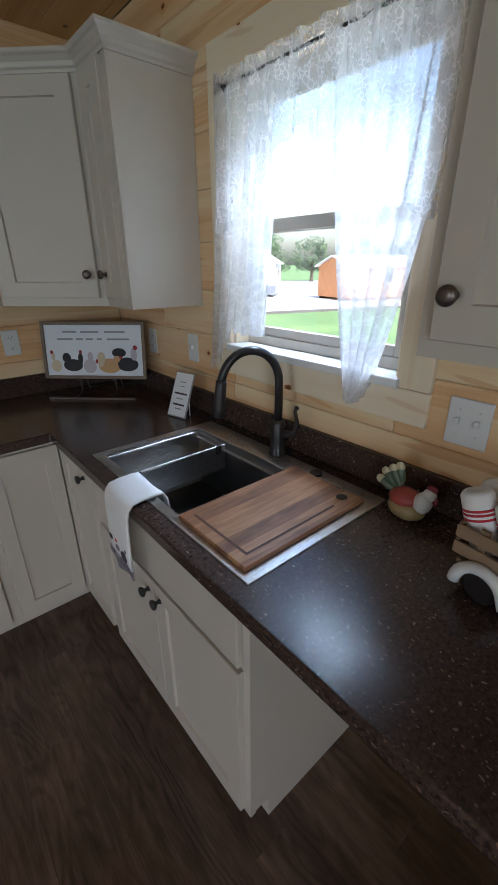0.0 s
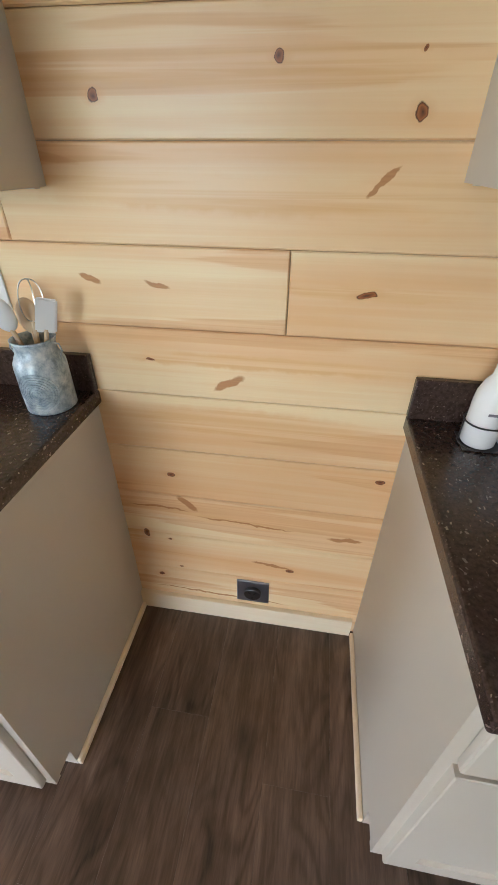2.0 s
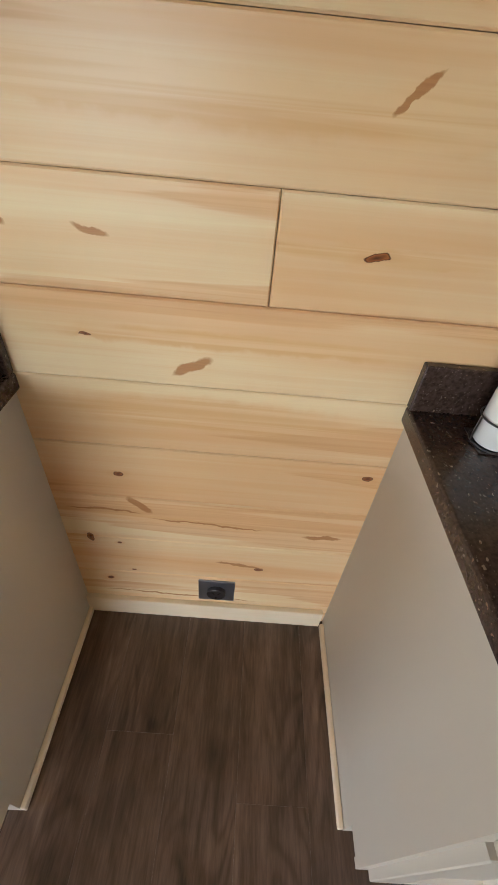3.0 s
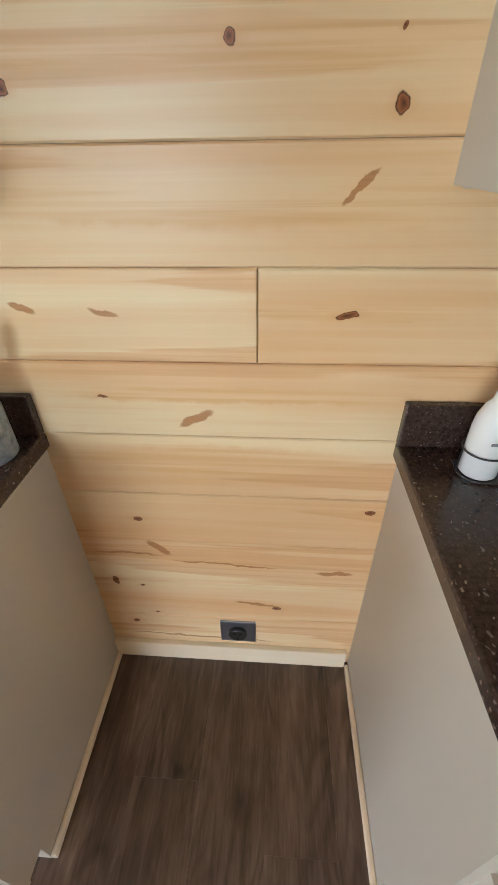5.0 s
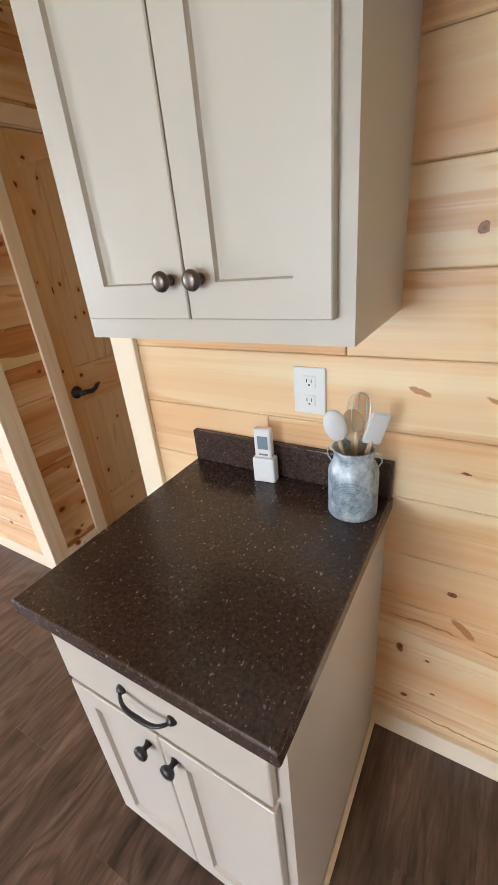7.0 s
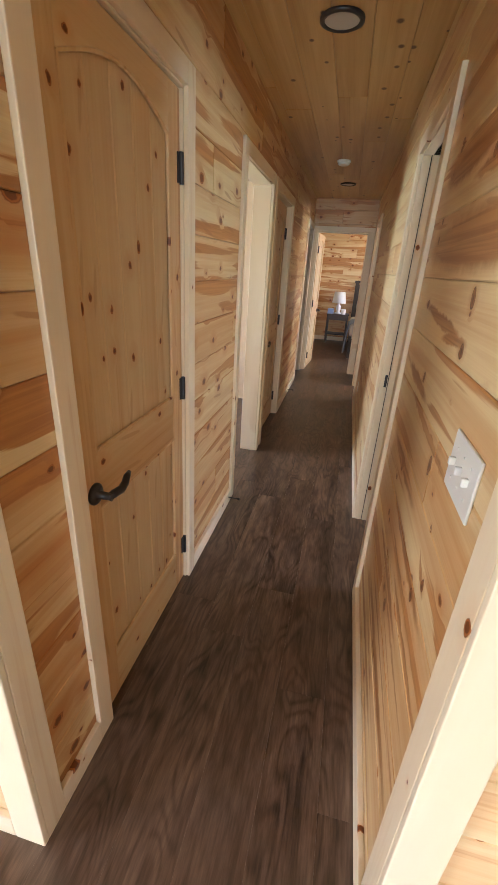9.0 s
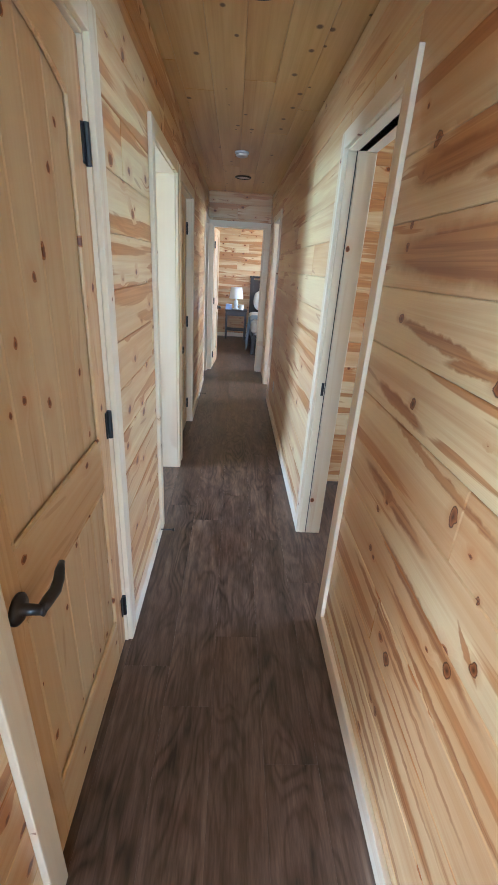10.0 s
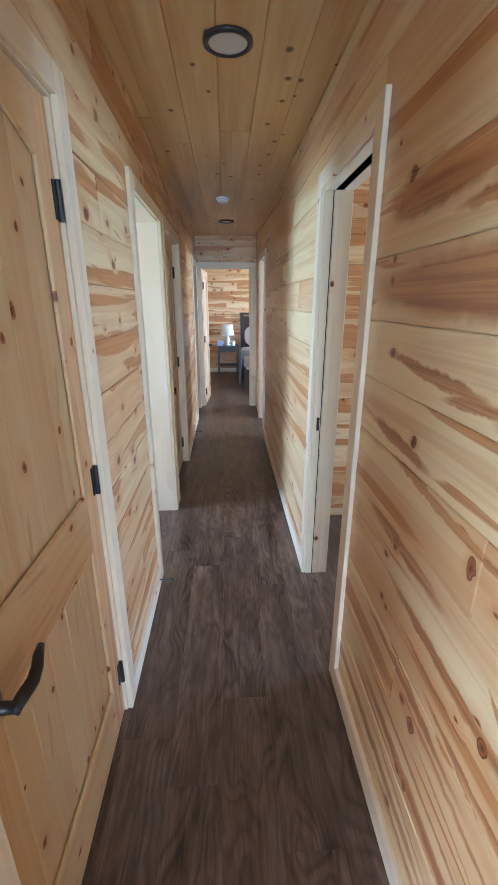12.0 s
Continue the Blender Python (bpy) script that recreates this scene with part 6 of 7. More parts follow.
def crate_truck():
    """A white tin toy truck whose slatted bed holds rolled towels; only its tail end is in view."""
    e = thing("toy_truck", (2.09, -2.16, CT), "white toy truck with a slatted wooden bed of towels", "toy truck")
    PLANK = painted("weathered_slat", (0.26, 0.17, 0.10), 0.7, 0.3)
    M = Matrix.Translation((2.100, -2.045, CT)) @ Matrix.Rotation(radians(-96), 4, "Z")
    part("bed_floor", boxed(0.0, 0.24, -0.075, 0.075, 0.060, 0.070, bev=0.002, m=M), PLANK, e)
    for side in (-0.080, 0.072):
        for z in (0.082, 0.118):
            part("slat", boxed(-0.01, 0.24, side, side + 0.008, z, z + 0.026, bev=0.002, m=M), PLANK, e)
        for xx in (0.03, 0.20):
            part("post", boxed(xx, xx + 0.016, side + 0.009 if side < 0 else side - 0.009, side + 0.017 if side < 0 else side - 0.001, 0.065, 0.150, m=M), PLANK, e)
    for z in (0.082, 0.118):
        part("tail_slat", boxed(-0.012, -0.004, -0.071, 0.071, z, z + 0.026, bev=0.002, m=M), PLANK, e)
    WP = painted("white_enamel", (0.72, 0.71, 0.68), 0.35, 0.05)
    for side in (-1, 1):
        bm = bmesh.new()
        lathe(bm, [(0.026, -0.012), (0.034, -0.009), (0.034, 0.009), (0.026, 0.012)], M @ Matrix.Translation((0.055, side * 0.070, 0.0345)) @ Matrix.Rotation(radians(90), 4, "X"), 24)
        w = part("wheel", bm, BLACK, e, "black tyre", True)
        bm = bmesh.new()
        pts = [M @ Vector((0.055 - 0.046 * math.cos(math.pi * k / 12), side * 0.088, 0.030 + 0.050 * math.sin(math.pi * k / 12))) for k in range(13)]
        pts.append(M @ Vector((0.17, side * 0.088, 0.022)))
        tube(bm, pts, 0.012, 10)
        part("fender", bm, WP, e, "white rounded fender", True)
    part("chassis", boxed(-0.005, 0.30, -0.055, 0.055, 0.035, 0.060, bev=0.004, m=M), WP, e)
    part("cab", boxed(0.245, 0.34, -0.07, 0.07, 0.035, 0.16, bev=0.02, m=M), WP, e)
    for k, (a, b) in enumerate(((0.035, -0.03), (0.10, -0.028), (0.04, 0.035), (0.115, 0.035))):
        t = thing("rolled_towel", M @ Vector((a, b, 0.071)), "rolled white towel with red stripes in the truck bed", "towel", "rolled towels")
        R = M @ Matrix.Translation((a, b, 0.085)) @ Matrix.Rotation(radians(-22), 4, "Y")
        bm = bmesh.new()
        lathe(bm, [(0.024, 0), (0.030, 0.006), (0.031, 0.075), (0.030, 0.118), (0.024, 0.126), (0.012, 0.124)], R, 20)
        part("roll", bm, LINEN, t, "", True)
        for z in (0.070, 0.080, 0.088):
            bm = bmesh.new()
            lathe(bm, [(0.0312, z), (0.0316, z + 0.001), (0.0316, z + 0.004), (0.0312, z + 0.005)], R, 20)
            part("red_stripe", bm, REDCLOTH, t)


crate_truck()

# ---- plates and outlets ----
PLATE = painted("white_plate", (0.74, 0.74, 0.71), 0.35, 0.02)


def wall_plate(m, kind, label, w=0.074, h=0.118):
    """An outlet or switch plate; local x right, z up, wall face at y=0."""
    e = thing("outlet_plate" if kind != "switch" else "switch_plate", m.translation, label, "outlet" if kind != "switch" else "switch")
    part("plate", boxed(-w / 2, w / 2, -0.006, 0, -h / 2, h / 2, bev=0.003, m=m), PLATE, e)
    if kind == "outlet":
        for dz in (-0.024, 0.024):
            r = part("receptacle", boxed(-0.016, 0.016, -0.0075, -0.005, dz - 0.014, dz + 0.014, bev=0.001, m=m), PLATE, e)
            for dx in (-0.006, 0.006):
                part("slot", boxed(dx - 0.001, dx + 0.001, -0.0080, -0.0070, dz - 0.002, dz + 0.006, m=m), DARK, r)
            part("slot", boxed(-0.002, 0.002, -0.0080, -0.0070, dz - 0.010, dz - 0.006, m=m), DARK, r)
    else:
        n = max(1, round(w / 0.05))
        for k in range(n):
            x = (k - (n - 1) / 2) * 0.046
            part("toggle", boxed(x - 0.005, x + 0.005, -0.018, -0.005, -0.004, 0.012, bev=0.002, m=m), PLATE, e)
            for dz in (-0.030, 0.030):
                bm = bmesh.new()
                lathe(bm, [(0.0032, 0), (0.003, 0.0015), (0.001, 0.002)], m @ Matrix.Translation((x, -0.006, dz)) @ Matrix.Rotation(radians(90), 4, "X"), 8)
                part("screw", bm, PLATE, e)
    return e


wall_plate(facing(-0.198, 0, 1.165, 0), "outlet", "white duplex outlet above the small counter", 0.082)
wall_plate(facing(1.035, 0, 1.168, 0), "outlet", "white duplex outlet above the bottles")
wall_plate(facing(1.718, 0, 1.177, 0), "outlet", "white duplex outlet in the counter corner")
wall_plate(facing(XW, -0.365, 1.170, -90), "outlet", "white duplex outlet beside the framed print")
wall_plate(facing(XW, -0.732, 1.185, -90), "switch", "white switch plate beside the window")
wall_plate(facing(XW, -1.912, 1.165, -90), "switch", "white double switch plate beyond the window", 0.100)
wall_plate(facing(HR, 0.250, 1.170, -90), "switch", "white switch plate with three toggles in the hall", 0.165)
wall_plate(facing(HR, 4.10, 0.33, -90), "outlet", "white duplex outlet low on the hall wall")
wall_plate(facing(HL - 0.22, -0.0, 1.14, 0), "switch", "white switch plate on the wall beside the hall", 0.116)


def range_outlet():
    m = facing(0.417, -0.0, 0.162, 0)
    e = thing("range_outlet", m.translation, "grey steel range outlet low on the pine wall", "outlet")
    part("plate", boxed(-0.056, 0.056, -0.006, 0, -0.055, 0.055, bev=0.002, m=m), brushed("plate_steel", (0.34, 0.35, 0.40), 0.4, (400, 400, 30)), e)
    bm = bmesh.new()
    lathe(bm, [(0.029, 0), (0.029, 0.012), (0.026, 0.014)], m @ Matrix.Translation((0, -0.006, 0)) @ Matrix.Rotation(radians(90), 4, "X"), 28)
    part("socket", bm, BLACK, e, "round black socket")
    for a in (40, -40, 180):
        bm = bmesh.new()
        box(bm, -0.002, 0.002, -0.0206, -0.0195, -0.006, 0.006, m=m @ Matrix.Rotation(radians(a), 4, "Y") @ Matrix.Translation((0, 0, 0.014)))
        part("slot", bm, DARK, e)


range_outlet()

# ---- hall fittings ----
LAMPGLASS = painted("lamp_diffuser", (0.62, 0.60, 0.55), 0.5, 0.02)
for y in (1.69, 5.08):
    e = thing("ceiling_light", (-1.245, y, CEIL), "flush round ceiling light with a black rim, switched off", "ceiling light", "hall ceiling lights")
    bm = bmesh.new()
    prof = [(0.070, 0.0), (0.089, 0.0), (0.089, -0.010), (0.080, -0.014), (0.070, -0.012)]
    b = bmesh.new()
    rings = [[b.verts.new((-1.245 + r * math.cos(2 * math.pi * k / 40), y + r * math.sin(2 * math.pi * k / 40), CEIL + z)) for k in range(40)] for r, z in prof]
    for i in range(5):
        lo, hi = rings[i], rings[(i + 1) % 5]
        for k in range(40):
            b.faces.new((lo[k], lo[(k + 1) % 40], hi[(k + 1) % 40], hi[k]))
    part("rim", b, BLACK, e, "black metal rim", True)
    lathe(bm, [(0.069, 0), (0.069, -0.008), (0.05, -0.010)], Matrix.Translation((-1.245, y, CEIL)), 40)
    part("diffuser", bm, LAMPGLASS, e, "milky round diffuser")
e = thing("smoke_detector", (-1.275, 4.0, CEIL), "white round smoke detector on the hall ceiling", "smoke detector")
bm = bmesh.new()
lathe(bm, [(0.060, 0), (0.062, -0.012), (0.055, -0.016)], Matrix.Translation((-1.275, 4.0, CEIL)), 32)
part("base", bm, WHITE, e)
bm = bmesh.new()
lathe(bm, [(0.054, -0.017), (0.052, -0.030), (0.040, -0.038)], Matrix.Translation((-1.275, 4.0, CEIL)), 32)
part("cover", bm, WHITE, e)


def door_stop(x, y, out):
    e = thing("door_stop", (x, y, 0.05), "black rod door stop screwed to the baseboard", "door stop", "door stops")
    bm = bmesh.new()
    tube(bm, [(x, y, 0.05), (x + out * 0.065, y, 0.05)], 0.004, 8)
    part("rod", bm, BLACK, e)
    bm = bmesh.new()
    tube(bm, [(x + out * 0.065, y, 0.05), (x + out * 0.08, y, 0.05)], 0.009, 10)
    part("tip", bm, BLACK, e)


door_stop(HL + T, 1.835, 1)
door_stop(HL + T, 4.66, 1)

# pocket door: the slot, track and latch plate in the far jamb
e = thing("pocket_door", (HR + 0.06, 2.3, 0), "pine pocket door slid into the wall with a black latch", "door")
part("leaf_edge", boxed(HR + 0.045, HR + 0.080, 1.910, 1.9168, 0.01, 2.02), PINE_TRIM_UP, e)
bm = bmesh.new()
box(bm, HR + 0.038, HR + 0.041, 1.912, 1.9165, 0.0, 2.02)
part("slot", bm, DARK, e)
part("track", boxed(HR + 0.045, HR + 0.080, 1.26, 1.91, 2.012, 2.022), DARK, e)
part("latch_plate", boxed(HR + 0.020, HR + 0.034, 1.912, 1.9165, 0.90, 0.97), BLACK, e, "small black latch plate")

# ---- bedroom ----
WALNUT = painted("dark_brown_wood", (0.035, 0.020, 0.014), 0.4, 0.3)
e = thing("nightstand", (-1.27, 9.22, 0), "dark brown open nightstand against the bedroom wall", "nightstand")
nx0, nx1, ny0, ny1 = -1.47, -0.99, 9.05, 9.46
part("top", boxed(nx0, nx1, ny0, ny1, 0.60, 0.625, bev=0.004), WALNUT, e)
part("shelf", boxed(nx0 + 0.03, nx1 - 0.03, ny0 + 0.03, ny1 - 0.02, 0.18, 0.20, bev=0.003), WALNUT, e)
part("apron", boxed(nx0 + 0.04, nx1 - 0.04, ny0 + 0.015, ny0 + 0.03, 0.50, 0.60), WALNUT, e)
for x in (nx0 + 0.01, nx1 - 0.05):
    for y in (ny0 + 0.01, ny1 - 0.05):
        part("leg", boxed(x, x + 0.04, y, y + 0.04, 0, 0.60, bev=0.003), WALNUT, e)
e = thing("table_lamp", (-1.24, 9.27, 0.626), "table lamp with a white drum shade on the nightstand", "lamp")
bm = bmesh.new()
lathe(bm, [(0.07, 0), (0.07, 0.01), (0.03, 0.03), (0.05, 0.09), (0.045, 0.16), (0.015, 0.20), (0.012, 0.25)], Matrix.Translation((-1.24, 9.27, 0.626)), 24)
part("base", bm, WHITE, e, "", True)
bm = bmesh.new()
lathe(bm, [(0.15, 0.22), (0.151, 0.222), (0.12, 0.45), (0.118, 0.45)], Matrix.Translation((-1.24, 9.27, 0.626)), 28)
part("shade", bm, painted("lamp_shade", (0.80, 0.80, 0.80), 0.8), e, "white drum shade", True)
e = thing("tissue_box", (-1.40, 9.15, 0.626), "blue and white box on the nightstand", "box")
part("box", boxed(-1.46, -1.33, 9.10, 9.22, 0.626, 0.73, bev=0.004), painted("pale_blue_box", (0.30, 0.40, 0.62), 0.5), e)
part("top_panel", boxed(-1.44, -1.35, 9.12, 9.20, 0.7305, 0.735), WHITE, e)
e = thing("mug", (-1.12, 9.13, 0.626), "white mug on the nightstand", "mug")
bm = bmesh.new()
lathe(bm, [(0.045, 0), (0.048, 0.005), (0.05, 0.11), (0.046, 0.11), (0.044, 0.02)], Matrix.Translation((-1.12, 9.13, 0.626)), 20)
part("cup", bm, WHITE, e, "", True)
bm = bmesh.new()
tube(bm, [(-1.165, 9.13, 0.72), (-1.20, 9.13, 0.715), (-1.205, 9.13, 0.67), (-1.165, 9.13, 0.65)], 0.006, 8)
part("handle", bm, WHITE, e)


def bed():
    x0, x1, y0, y1 = -0.94, 0.66, 7.42, 9.44
    e = thing("bed", ((x0 + x1) / 2, 8.4, 0), "made bed with a dark headboard and a blue-grey throw", "bed")
    for x in (x0, x1 - 0.07):
        part("headboard_post", boxed(x, x + 0.07, y1 - 0.04, y1 + 0.02, 0, 1.28, bev=0.004), WALNUT, e)
    part("headboard", boxed(x0 + 0.07, x1 - 0.07, y1 - 0.03, y1 + 0.01, 0.40, 1.24, bev=0.004), WALNUT, e)
    part("headboard_cap", boxed(x0 - 0.02, x1 + 0.02, y1 - 0.05, y1 + 0.025, 1.28, 1.32, bev=0.004), WALNUT, e)
    for x in (x0, x1 - 0.06):
        part("leg", boxed(x, x + 0.06, y0 + 0.01, y0 + 0.07, 0, 0.30), WALNUT, e)
    part("side_rail", boxed(x0, x0 + 0.03, y0, y1 - 0.04, 0.22, 0.36, bev=0.003), WALNUT, e)
    part("side_rail", boxed(x1 - 0.03, x1, y0, y1 - 0.04, 0.22, 0.36, bev=0.003), WALNUT, e)
    part("foot_rail", boxed(x0 + 0.03, x1 - 0.03, y0, y0 + 0.03, 0.22, 0.36, bev=0.003), WALNUT, e)
    part("mattress", boxed(x0 + 0.035, x1 - 0.035, y0 + 0.04, y1 - 0.05, 0.30, 0.58, bev=0.05), LINEN, e)
    q = thing("bedspread", ((x0 + x1) / 2, 8.2, 0.58), "pale bedspread hanging over the bed's side", "bedspread")
    part("spread", boxed(x0 - 0.02, x1 + 0.02, y0 - 0.01, 8.95, 0.40, 0.615, bev=0.05), painted("pale_bedspread", (0.50, 0.46, 0.42), 0.9), q)
    t = thing("throw_blanket", (x0, 7.8, 0.62), "blue-grey throw draped over the corner of the bed", "blanket")
    bm = bmesh.new()
    line = [(x0 + 0.5, 0.63), (x0 + 0.02, 0.635), (x0 - 0.03, 0.60), (x0 - 0.05, 0.45), (x0 - 0.06, 0.25), (x0 - 0.07, 0.10)]
    rows = []
    for k, (x, z) in enumerate(line):
        rows.append([bm.verts.new((x + 0.015 * math.sin(i * 1.3 + k), 7.50 + 0.55 * i / 14 - 0.02 * k * (1 - i / 7), z + (0.05 * math.sin(i * 0.9) if k == 5 else 0))) for i in range(15)])
    for a, b in zip(rows, rows[1:]):
        for i in range(14):
            bm.faces.new((a[i], a[i + 1], b[i + 1], b[i]))
    ob = part("cloth", bm, painted("blue_grey_throw", (0.20, 0.25, 0.33), 0.95), t, "", True)
    sol = ob.modifiers.new("thick", "SOLIDIFY")
    sol.thickness = 0.012
    for x in (x0 + 0.1, x0 + 0.85):
        p = thing("pillow", (x + 0.3, 9.2, 0.6), "white pillow against the headboard", "pillow", "bed pillows")
        bm = bmesh.new()
        bmesh.ops.create_uvsphere(bm, u_segments=20, v_segments=12, radius=1)
        for v in bm.verts:
            v.co = Vector((math.copysign(abs(v.co.x) ** 0.6, v.co.x) * 0.34, v.co.y * 0.09, math.copysign(abs(v.co.z) ** 0.7, v.co.z) * 0.23))
        bm.transform(Matrix.Translation((x + 0.32, 9.24, 0.83)) @ Matrix.Rotation(radians(-18), 4, "X"))
        part("cushion", bm, LINEN, p, "", True)


bed()

# ---- outdoors, seen through the kitchen window ----
GZ = -0.62


def grass():
    m = material("lawn", (0.07, 0.13, 0.03), 0.9)
    g = Graph(m)
    p = g.coords()
    n1, n2 = g.noise(p, 0.35, 4.0), g.noise(p, 14.0, 3.0, 0.7)
    g.color(g.ramp(g.math("ADD", g.math("MULTIPLY", n1, 0.5), g.math("MULTIPLY", n2, 0.5)), [(0.35, (0.055, 0.10, 0.025)), (0.5, (0.10, 0.17, 0.045)), (0.66, (0.17, 0.22, 0.075))]))
    g.bump(n2, 0.5, 0.03)
    return m


bm = slab([-3000, -6.5, 3.4, 3000], [-3000, -6.5, 11.0, 3000], lambda i, j: not (i == 1 and j == 1), GZ - 0.3, GZ)
tagged(part("ground", bm, grass()), "green lawn outside the house", "ground", kind="structure")
gravel = material("pale_gravel", (0.42, 0.40, 0.37), 0.9)
gg = Graph(gravel)
gg.color(gg.ramp(gg.noise(gg.coords(), 6.0, 5.0, 0.7), [(0.35, (0.33, 0.31, 0.28)), (0.65, (0.52, 0.50, 0.46))]))


def flat_quad(name, pts, z, mat, label, cat):
    b = bmesh.new()
    lo = [b.verts.new((*p, GZ - 0.05)) for p in pts]
    hi = [b.verts.new((*p, z)) for p in pts]
    b.faces.new(hi)
    n = len(pts)
    for i in range(n):
        b.faces.new((lo[i], lo[(i + 1) % n], hi[(i + 1) % n], hi[i]))
    return tagged(part(name, b, mat), label, cat, kind="structure")


flat_quad("gravel_drive", [(12.5, 13.5), (33, 6.5), (60, 34), (30, 60)], GZ + 0.02, gravel, "pale gravel yard in front of the sheds", "drive")
flat_quad("path", [(3.6, -6), (7.6, -6), (7.6, 9), (3.6, 9)], GZ + 0.02, gravel, "pale gravel strip along the house", "path")
flat_quad("timber_edge", [(12.4, 13.4), (33, 6.3), (33, 6.5), (12.5, 13.6)], GZ + 0.12, painted("grey_timber", (0.10, 0.09, 0.08), 0.9), "dark timber edging between lawn and gravel", "kerb")


def shed(name, cx, cy, way, w, l, wall_h, ridge, wall_mat, roof_mat, label, door=True, band=None, battens=True):
    """A gabled garden building on skids; its gable faces the compass way."""
    M = facing(cx, cy, GZ + 0.02, way)
    e = thing(name, (cx, cy, GZ + 0.02), label, "shed", "garden sheds")
    b = bmesh.new()
    base = 0.15
    pts = [(-w / 2, base), (w / 2, base), (w / 2, wall_h), (0, ridge), (-w / 2, wall_h)]
    fr = [b.verts.new((x, 0, z)) for x, z in pts]
    bk = [b.verts.new((x, l, z)) for x, z in pts]
    b.faces.new(fr)
    b.faces.new(bk[::-1])
    for i in range(5):
        b.faces.new((fr[i], fr[(i + 1) % 5], bk[(i + 1) % 5], bk[i]))
    b.transform(M)
    wall = part("wall", b, wall_mat, e)
    if battens:
        for i in range(13):
            x = -w / 2 + w * i / 12
            top = wall_h + (ridge - wall_h) * (1 - abs(x) / (w / 2)) - 0.05
            part("batten", boxed(x - 0.025, x + 0.025, -0.02, 0, base, top, m=M), wall_mat, wall)
    slope = math.atan2(ridge - wall_h, w / 2)
    for s in (-1, 1):
        b = bmesh.new()
        ov = 0.25
        a0, a1 = Vector((0, -ov, ridge + 0.04)), Vector((s * (w / 2 + ov), -ov, wall_h + 0.04 - ov * math.tan(slope)))
        q = [a0, a1, a1 + Vector((0, l + 2 * ov, 0)), a0 + Vector((0, l + 2 * ov, 0))]
        lo = [b.verts.new(p) for p in q]
        hi = [b.verts.new(p + Vector((0, 0, 0.06))) for p in q]
        b.faces.new(hi)
        b.faces.new(lo[::-1])
        for i in range(4):
            b.faces.new((lo[i], lo[(i + 1) % 4], hi[(i + 1) % 4], hi[i]))
        b.transform(M)
        part("roof", b, roof_mat, e)
    for x in (-w / 2 + 0.2, w / 2 - 0.3):
        part("skid", boxed(x, x + 0.12, 0, l, 0, base, m=M), WALNUT, e)
    if band:
        part("skirt_band", boxed(-w / 2 - 0.03, w / 2 + 0.03, -0.03, 0, base, base + 0.65, m=M), band, e)
    if door:
        d = part("door", boxed(-0.8, 0.8, -0.05, 0, base, base + 1.95, m=M), WHITE, e)
        part("door_split", boxed(-0.02, 0.02, -0.06, -0.05, base, base + 1.95, m=M), GREYCLOTH, d)
    for k in range(2):
        y = l * (0.35 + 0.3 * k)
        S = M @ Matrix.Translation((w / 2, y, 0)) @ Matrix.Rotation(radians(90), 4, "Z")
        wd = part("window", boxed(-0.4, 0.4, -0.05, 0, 0.95, 1.85, m=S), WHITE, e)
        part("pane", boxed(-0.33, 0.33, -0.06, -0.05, 1.02, 1.78, m=S), DARK, wd)
    return e


CEDAR = painted("orange_cedar", (0.50, 0.22, 0.085), 0.7, 0.2)
METAL_ROOF = painted("white_metal_roof", (0.66, 0.67, 0.68), 0.4, 0.04)
shed("cedar_shed", 24.2, 16.1, -107, 3.4, 9.0, 2.05, 2.6, CEDAR, METAL_ROOF, "orange cedar shed with a white metal roof", door=False)
shed("white_shed", 22.0, 21.8, -48, 3.6, 6.0, 2.3, 3.4, painted("white_siding", (0.62, 0.62, 0.60), 0.6), METAL_ROOF, "white garden shed with double doors and a dark skirt", band=painted("slate_skirt", (0.14, 0.15, 0.18), 0.7), battens=False)


def foliage():
    m = material("leaves", (0.06, 0.1, 0.03), 0.7)
    g = Graph(m)
    geo = g.n.new("ShaderNodeNewGeometry")
    g.color(g.ramp(geo.outputs["Random Per Island"], [(0.0, (0.035, 0.065, 0.02)), (0.6, (0.06, 0.10, 0.032)), (1.0, (0.10, 0.14, 0.05))]))
    return m


LEAF, BARK = foliage(), painted("bark", (0.09, 0.07, 0.05), 0.9, 0.3)


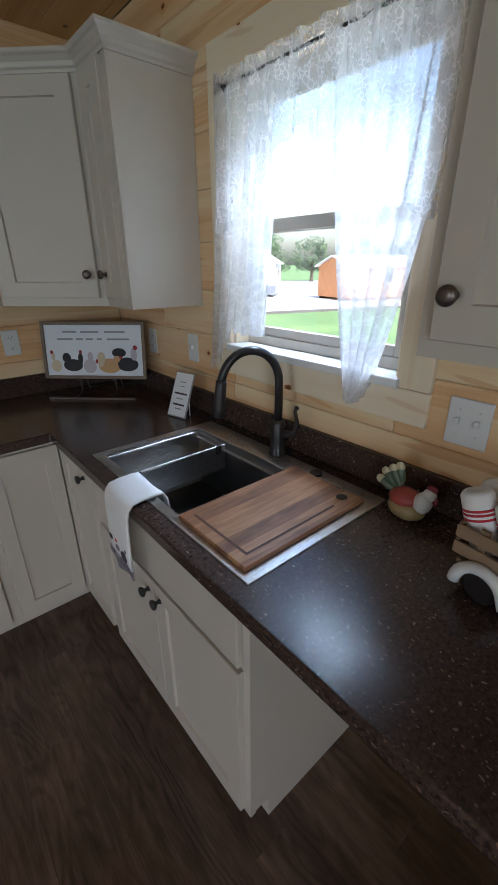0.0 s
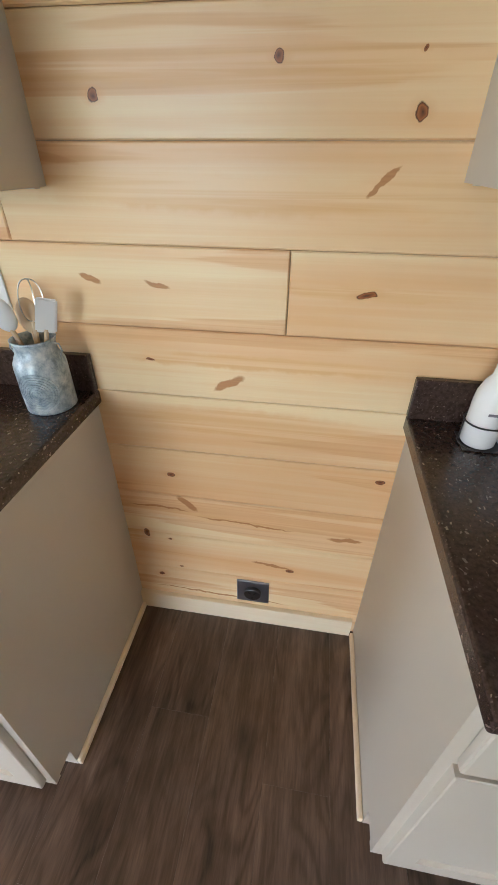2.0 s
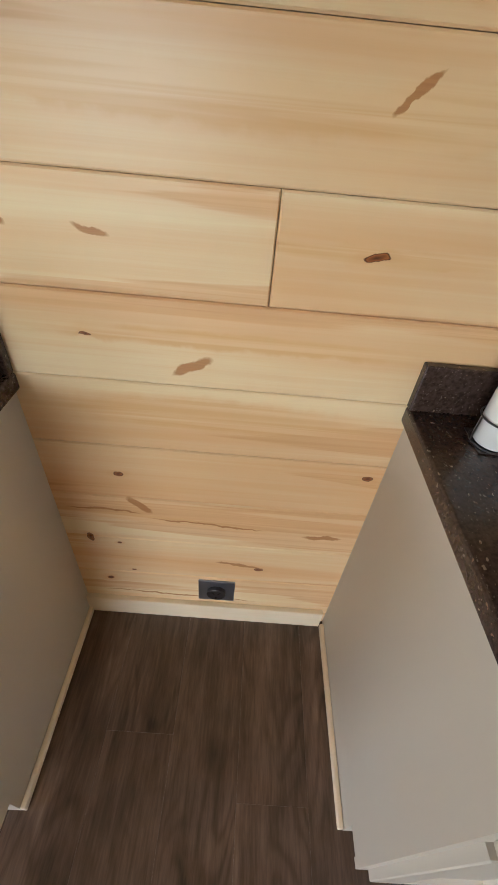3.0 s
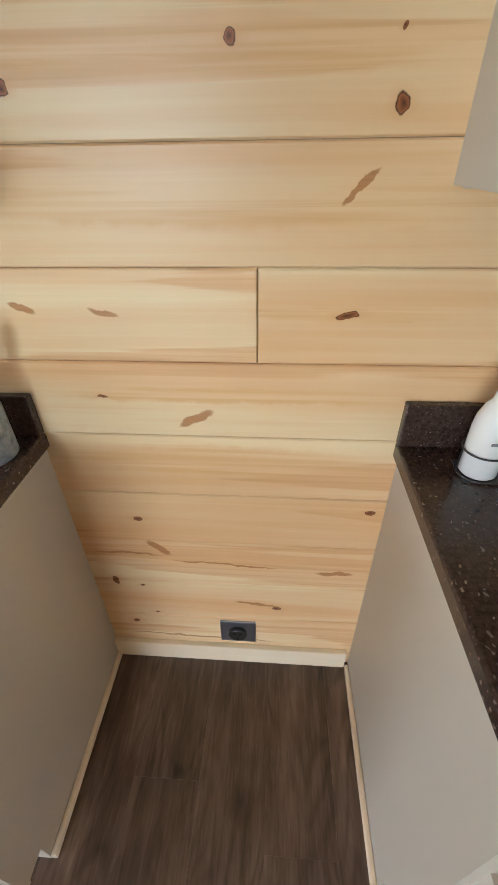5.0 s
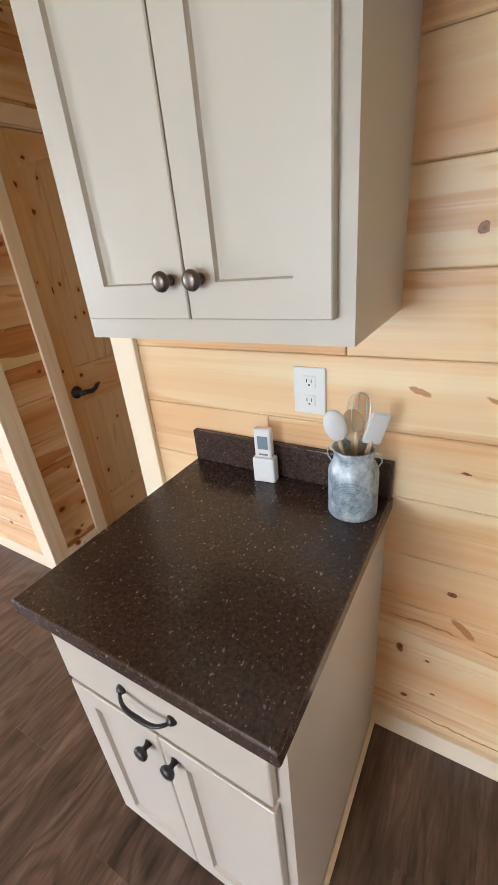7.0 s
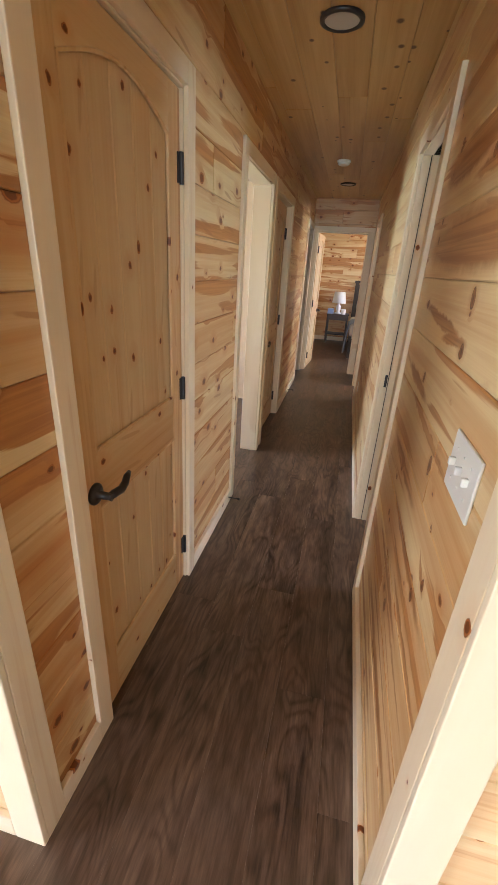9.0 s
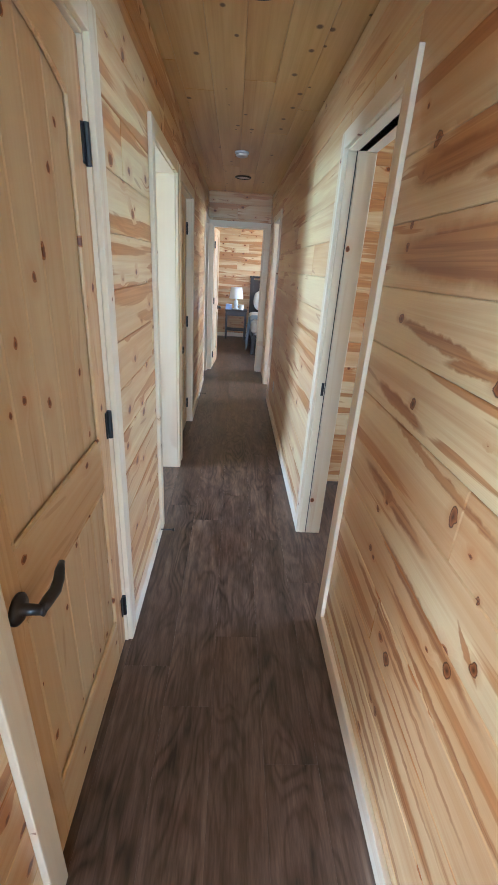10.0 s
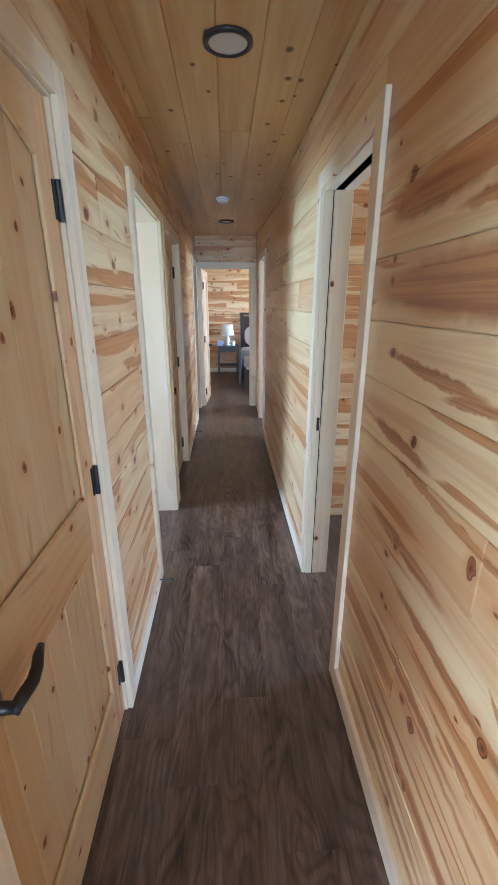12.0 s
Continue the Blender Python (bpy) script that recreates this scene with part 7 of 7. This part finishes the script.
def tree(x, y, h, spread, seed):
    rng = random.Random(seed)
    e = thing("tree", (x, y, GZ), "leafy green tree behind the sheds", "tree", "trees behind the sheds")
    bm = bmesh.new()
    tube(bm, [(x, y, GZ - 0.1), (x + 0.1, y, GZ + h * 0.25), (x, y + 0.1, GZ + h * 0.75)], 0.2, 8, radii=[0.28, 0.2, 0.06])
    for k in range(6):
        a, z = rng.uniform(0, 6.28), GZ + h * rng.uniform(0.25, 0.55)
        tube(bm, [(x, y, z), (x + math.cos(a) * spread * 0.4, y + math.sin(a) * spread * 0.4, z + h * 0.14), (x + math.cos(a) * spread * 0.7, y + math.sin(a) * spread * 0.7, z + h * 0.22)], 0.06, 6, radii=[0.09, 0.05, 0.02])
    part("trunk", bm, BARK, e)
    verts, faces = [], []
    clumps = [(rng.gauss(0, spread * 0.42), rng.gauss(0, spread * 0.42), h * rng.uniform(0.28, 0.98), rng.uniform(0.5, 1.0) * spread * 0.30) for _ in range(26)]
    for cx, cy, cz, r in clumps:
        shrink = 1 - 0.55 * max(0, cz / h - 0.6) / 0.4
        for _ in range(95):
            d = Vector((rng.gauss(0, 1), rng.gauss(0, 1), rng.gauss(0, 0.8))).normalized() * r * rng.uniform(0.6, 1.05)
            c = Vector((x + cx * shrink, y + cy * shrink, GZ + cz)) + d
            u = Vector((rng.gauss(0, 1), rng.gauss(0, 1), rng.gauss(0, 1))).normalized()
            v = u.orthogonal().normalized()
            s = rng.uniform(0.10, 0.22)
            i = len(verts)
            verts += [c - u * s, c + v * s * 0.5, c + u * s, c - v * s * 0.5]
            faces.append((i, i + 1, i + 2, i + 3))
    me = bpy.data.meshes.new("crown")
    me.from_pydata(verts, [], faces)
    me.materials.append(LEAF)
    ob = new("crown", me)
    ob.parent = e
    ob.matrix_parent_inverse = e.matrix_basis.inverted()


for k, (x, y, h, s) in enumerate(((36, 46, 7.5, 3.4), (42, 41, 6.0, 3.2), (48, 39, 5.2, 3.4), (52, 34, 5.4, 3.4), (56, 29, 5.0, 3.4), (38, 52, 7.0, 3.2), (60, 24, 5.2, 3.6), (46, 46, 6.2, 3.2))):
    tree(x, y, h, s, 40 + k)

# ---- floor planks ----
def floor_planks():
    rng = random.Random(21)
    meshes = {}

    def plank(x, y, w, l, z=0.0):
        key = (round(w, 3), round(l, 3))
        if key not in meshes:
            a, b, c = w / 2 - 0.0001, l / 2 - 0.0001, 0.0003
            v = [(-a, -b, -0.006), (a, -b, -0.006), (a, b, -0.006), (-a, b, -0.006), (-a, -b, -c), (a, -b, -c), (a, b, -c), (-a, b, -c), (-a + c, -b + c, 0), (a - c, -b + c, 0), (a - c, b - c, 0), (-a + c, b - c, 0)]
            f = [(0, 1, 5, 4), (1, 2, 6, 5), (2, 3, 7, 6), (3, 0, 4, 7), (4, 5, 9, 8), (5, 6, 10, 9), (6, 7, 11, 10), (7, 4, 8, 11), (8, 9, 10, 11)]
            me = bpy.data.meshes.new("plank")
            me.from_pydata(v, [], f)
            me.materials.append(FLOOR)
            meshes[key] = me
        ob = new("plank", meshes[key])
        ob.parent = floor_core
        ob.matrix_basis = Matrix.Translation((x, y, 0))

    W, L = 0.1825, 1.22
    x = -5.14
    while x < XW:
        y = -5.45 - rng.uniform(0, L)
        inner = -2.6 < x < 1.0
        while y < 9.5:
            lo, hi = max(y, -5.45), min(y + L, 9.5)
            if hi - lo > 0.03:
                plank(x + W / 2, (lo + hi) / 2, W, round(hi - lo, 2) if hi - lo < L - 0.01 else L)
            y += L
        x += W


floor_planks()
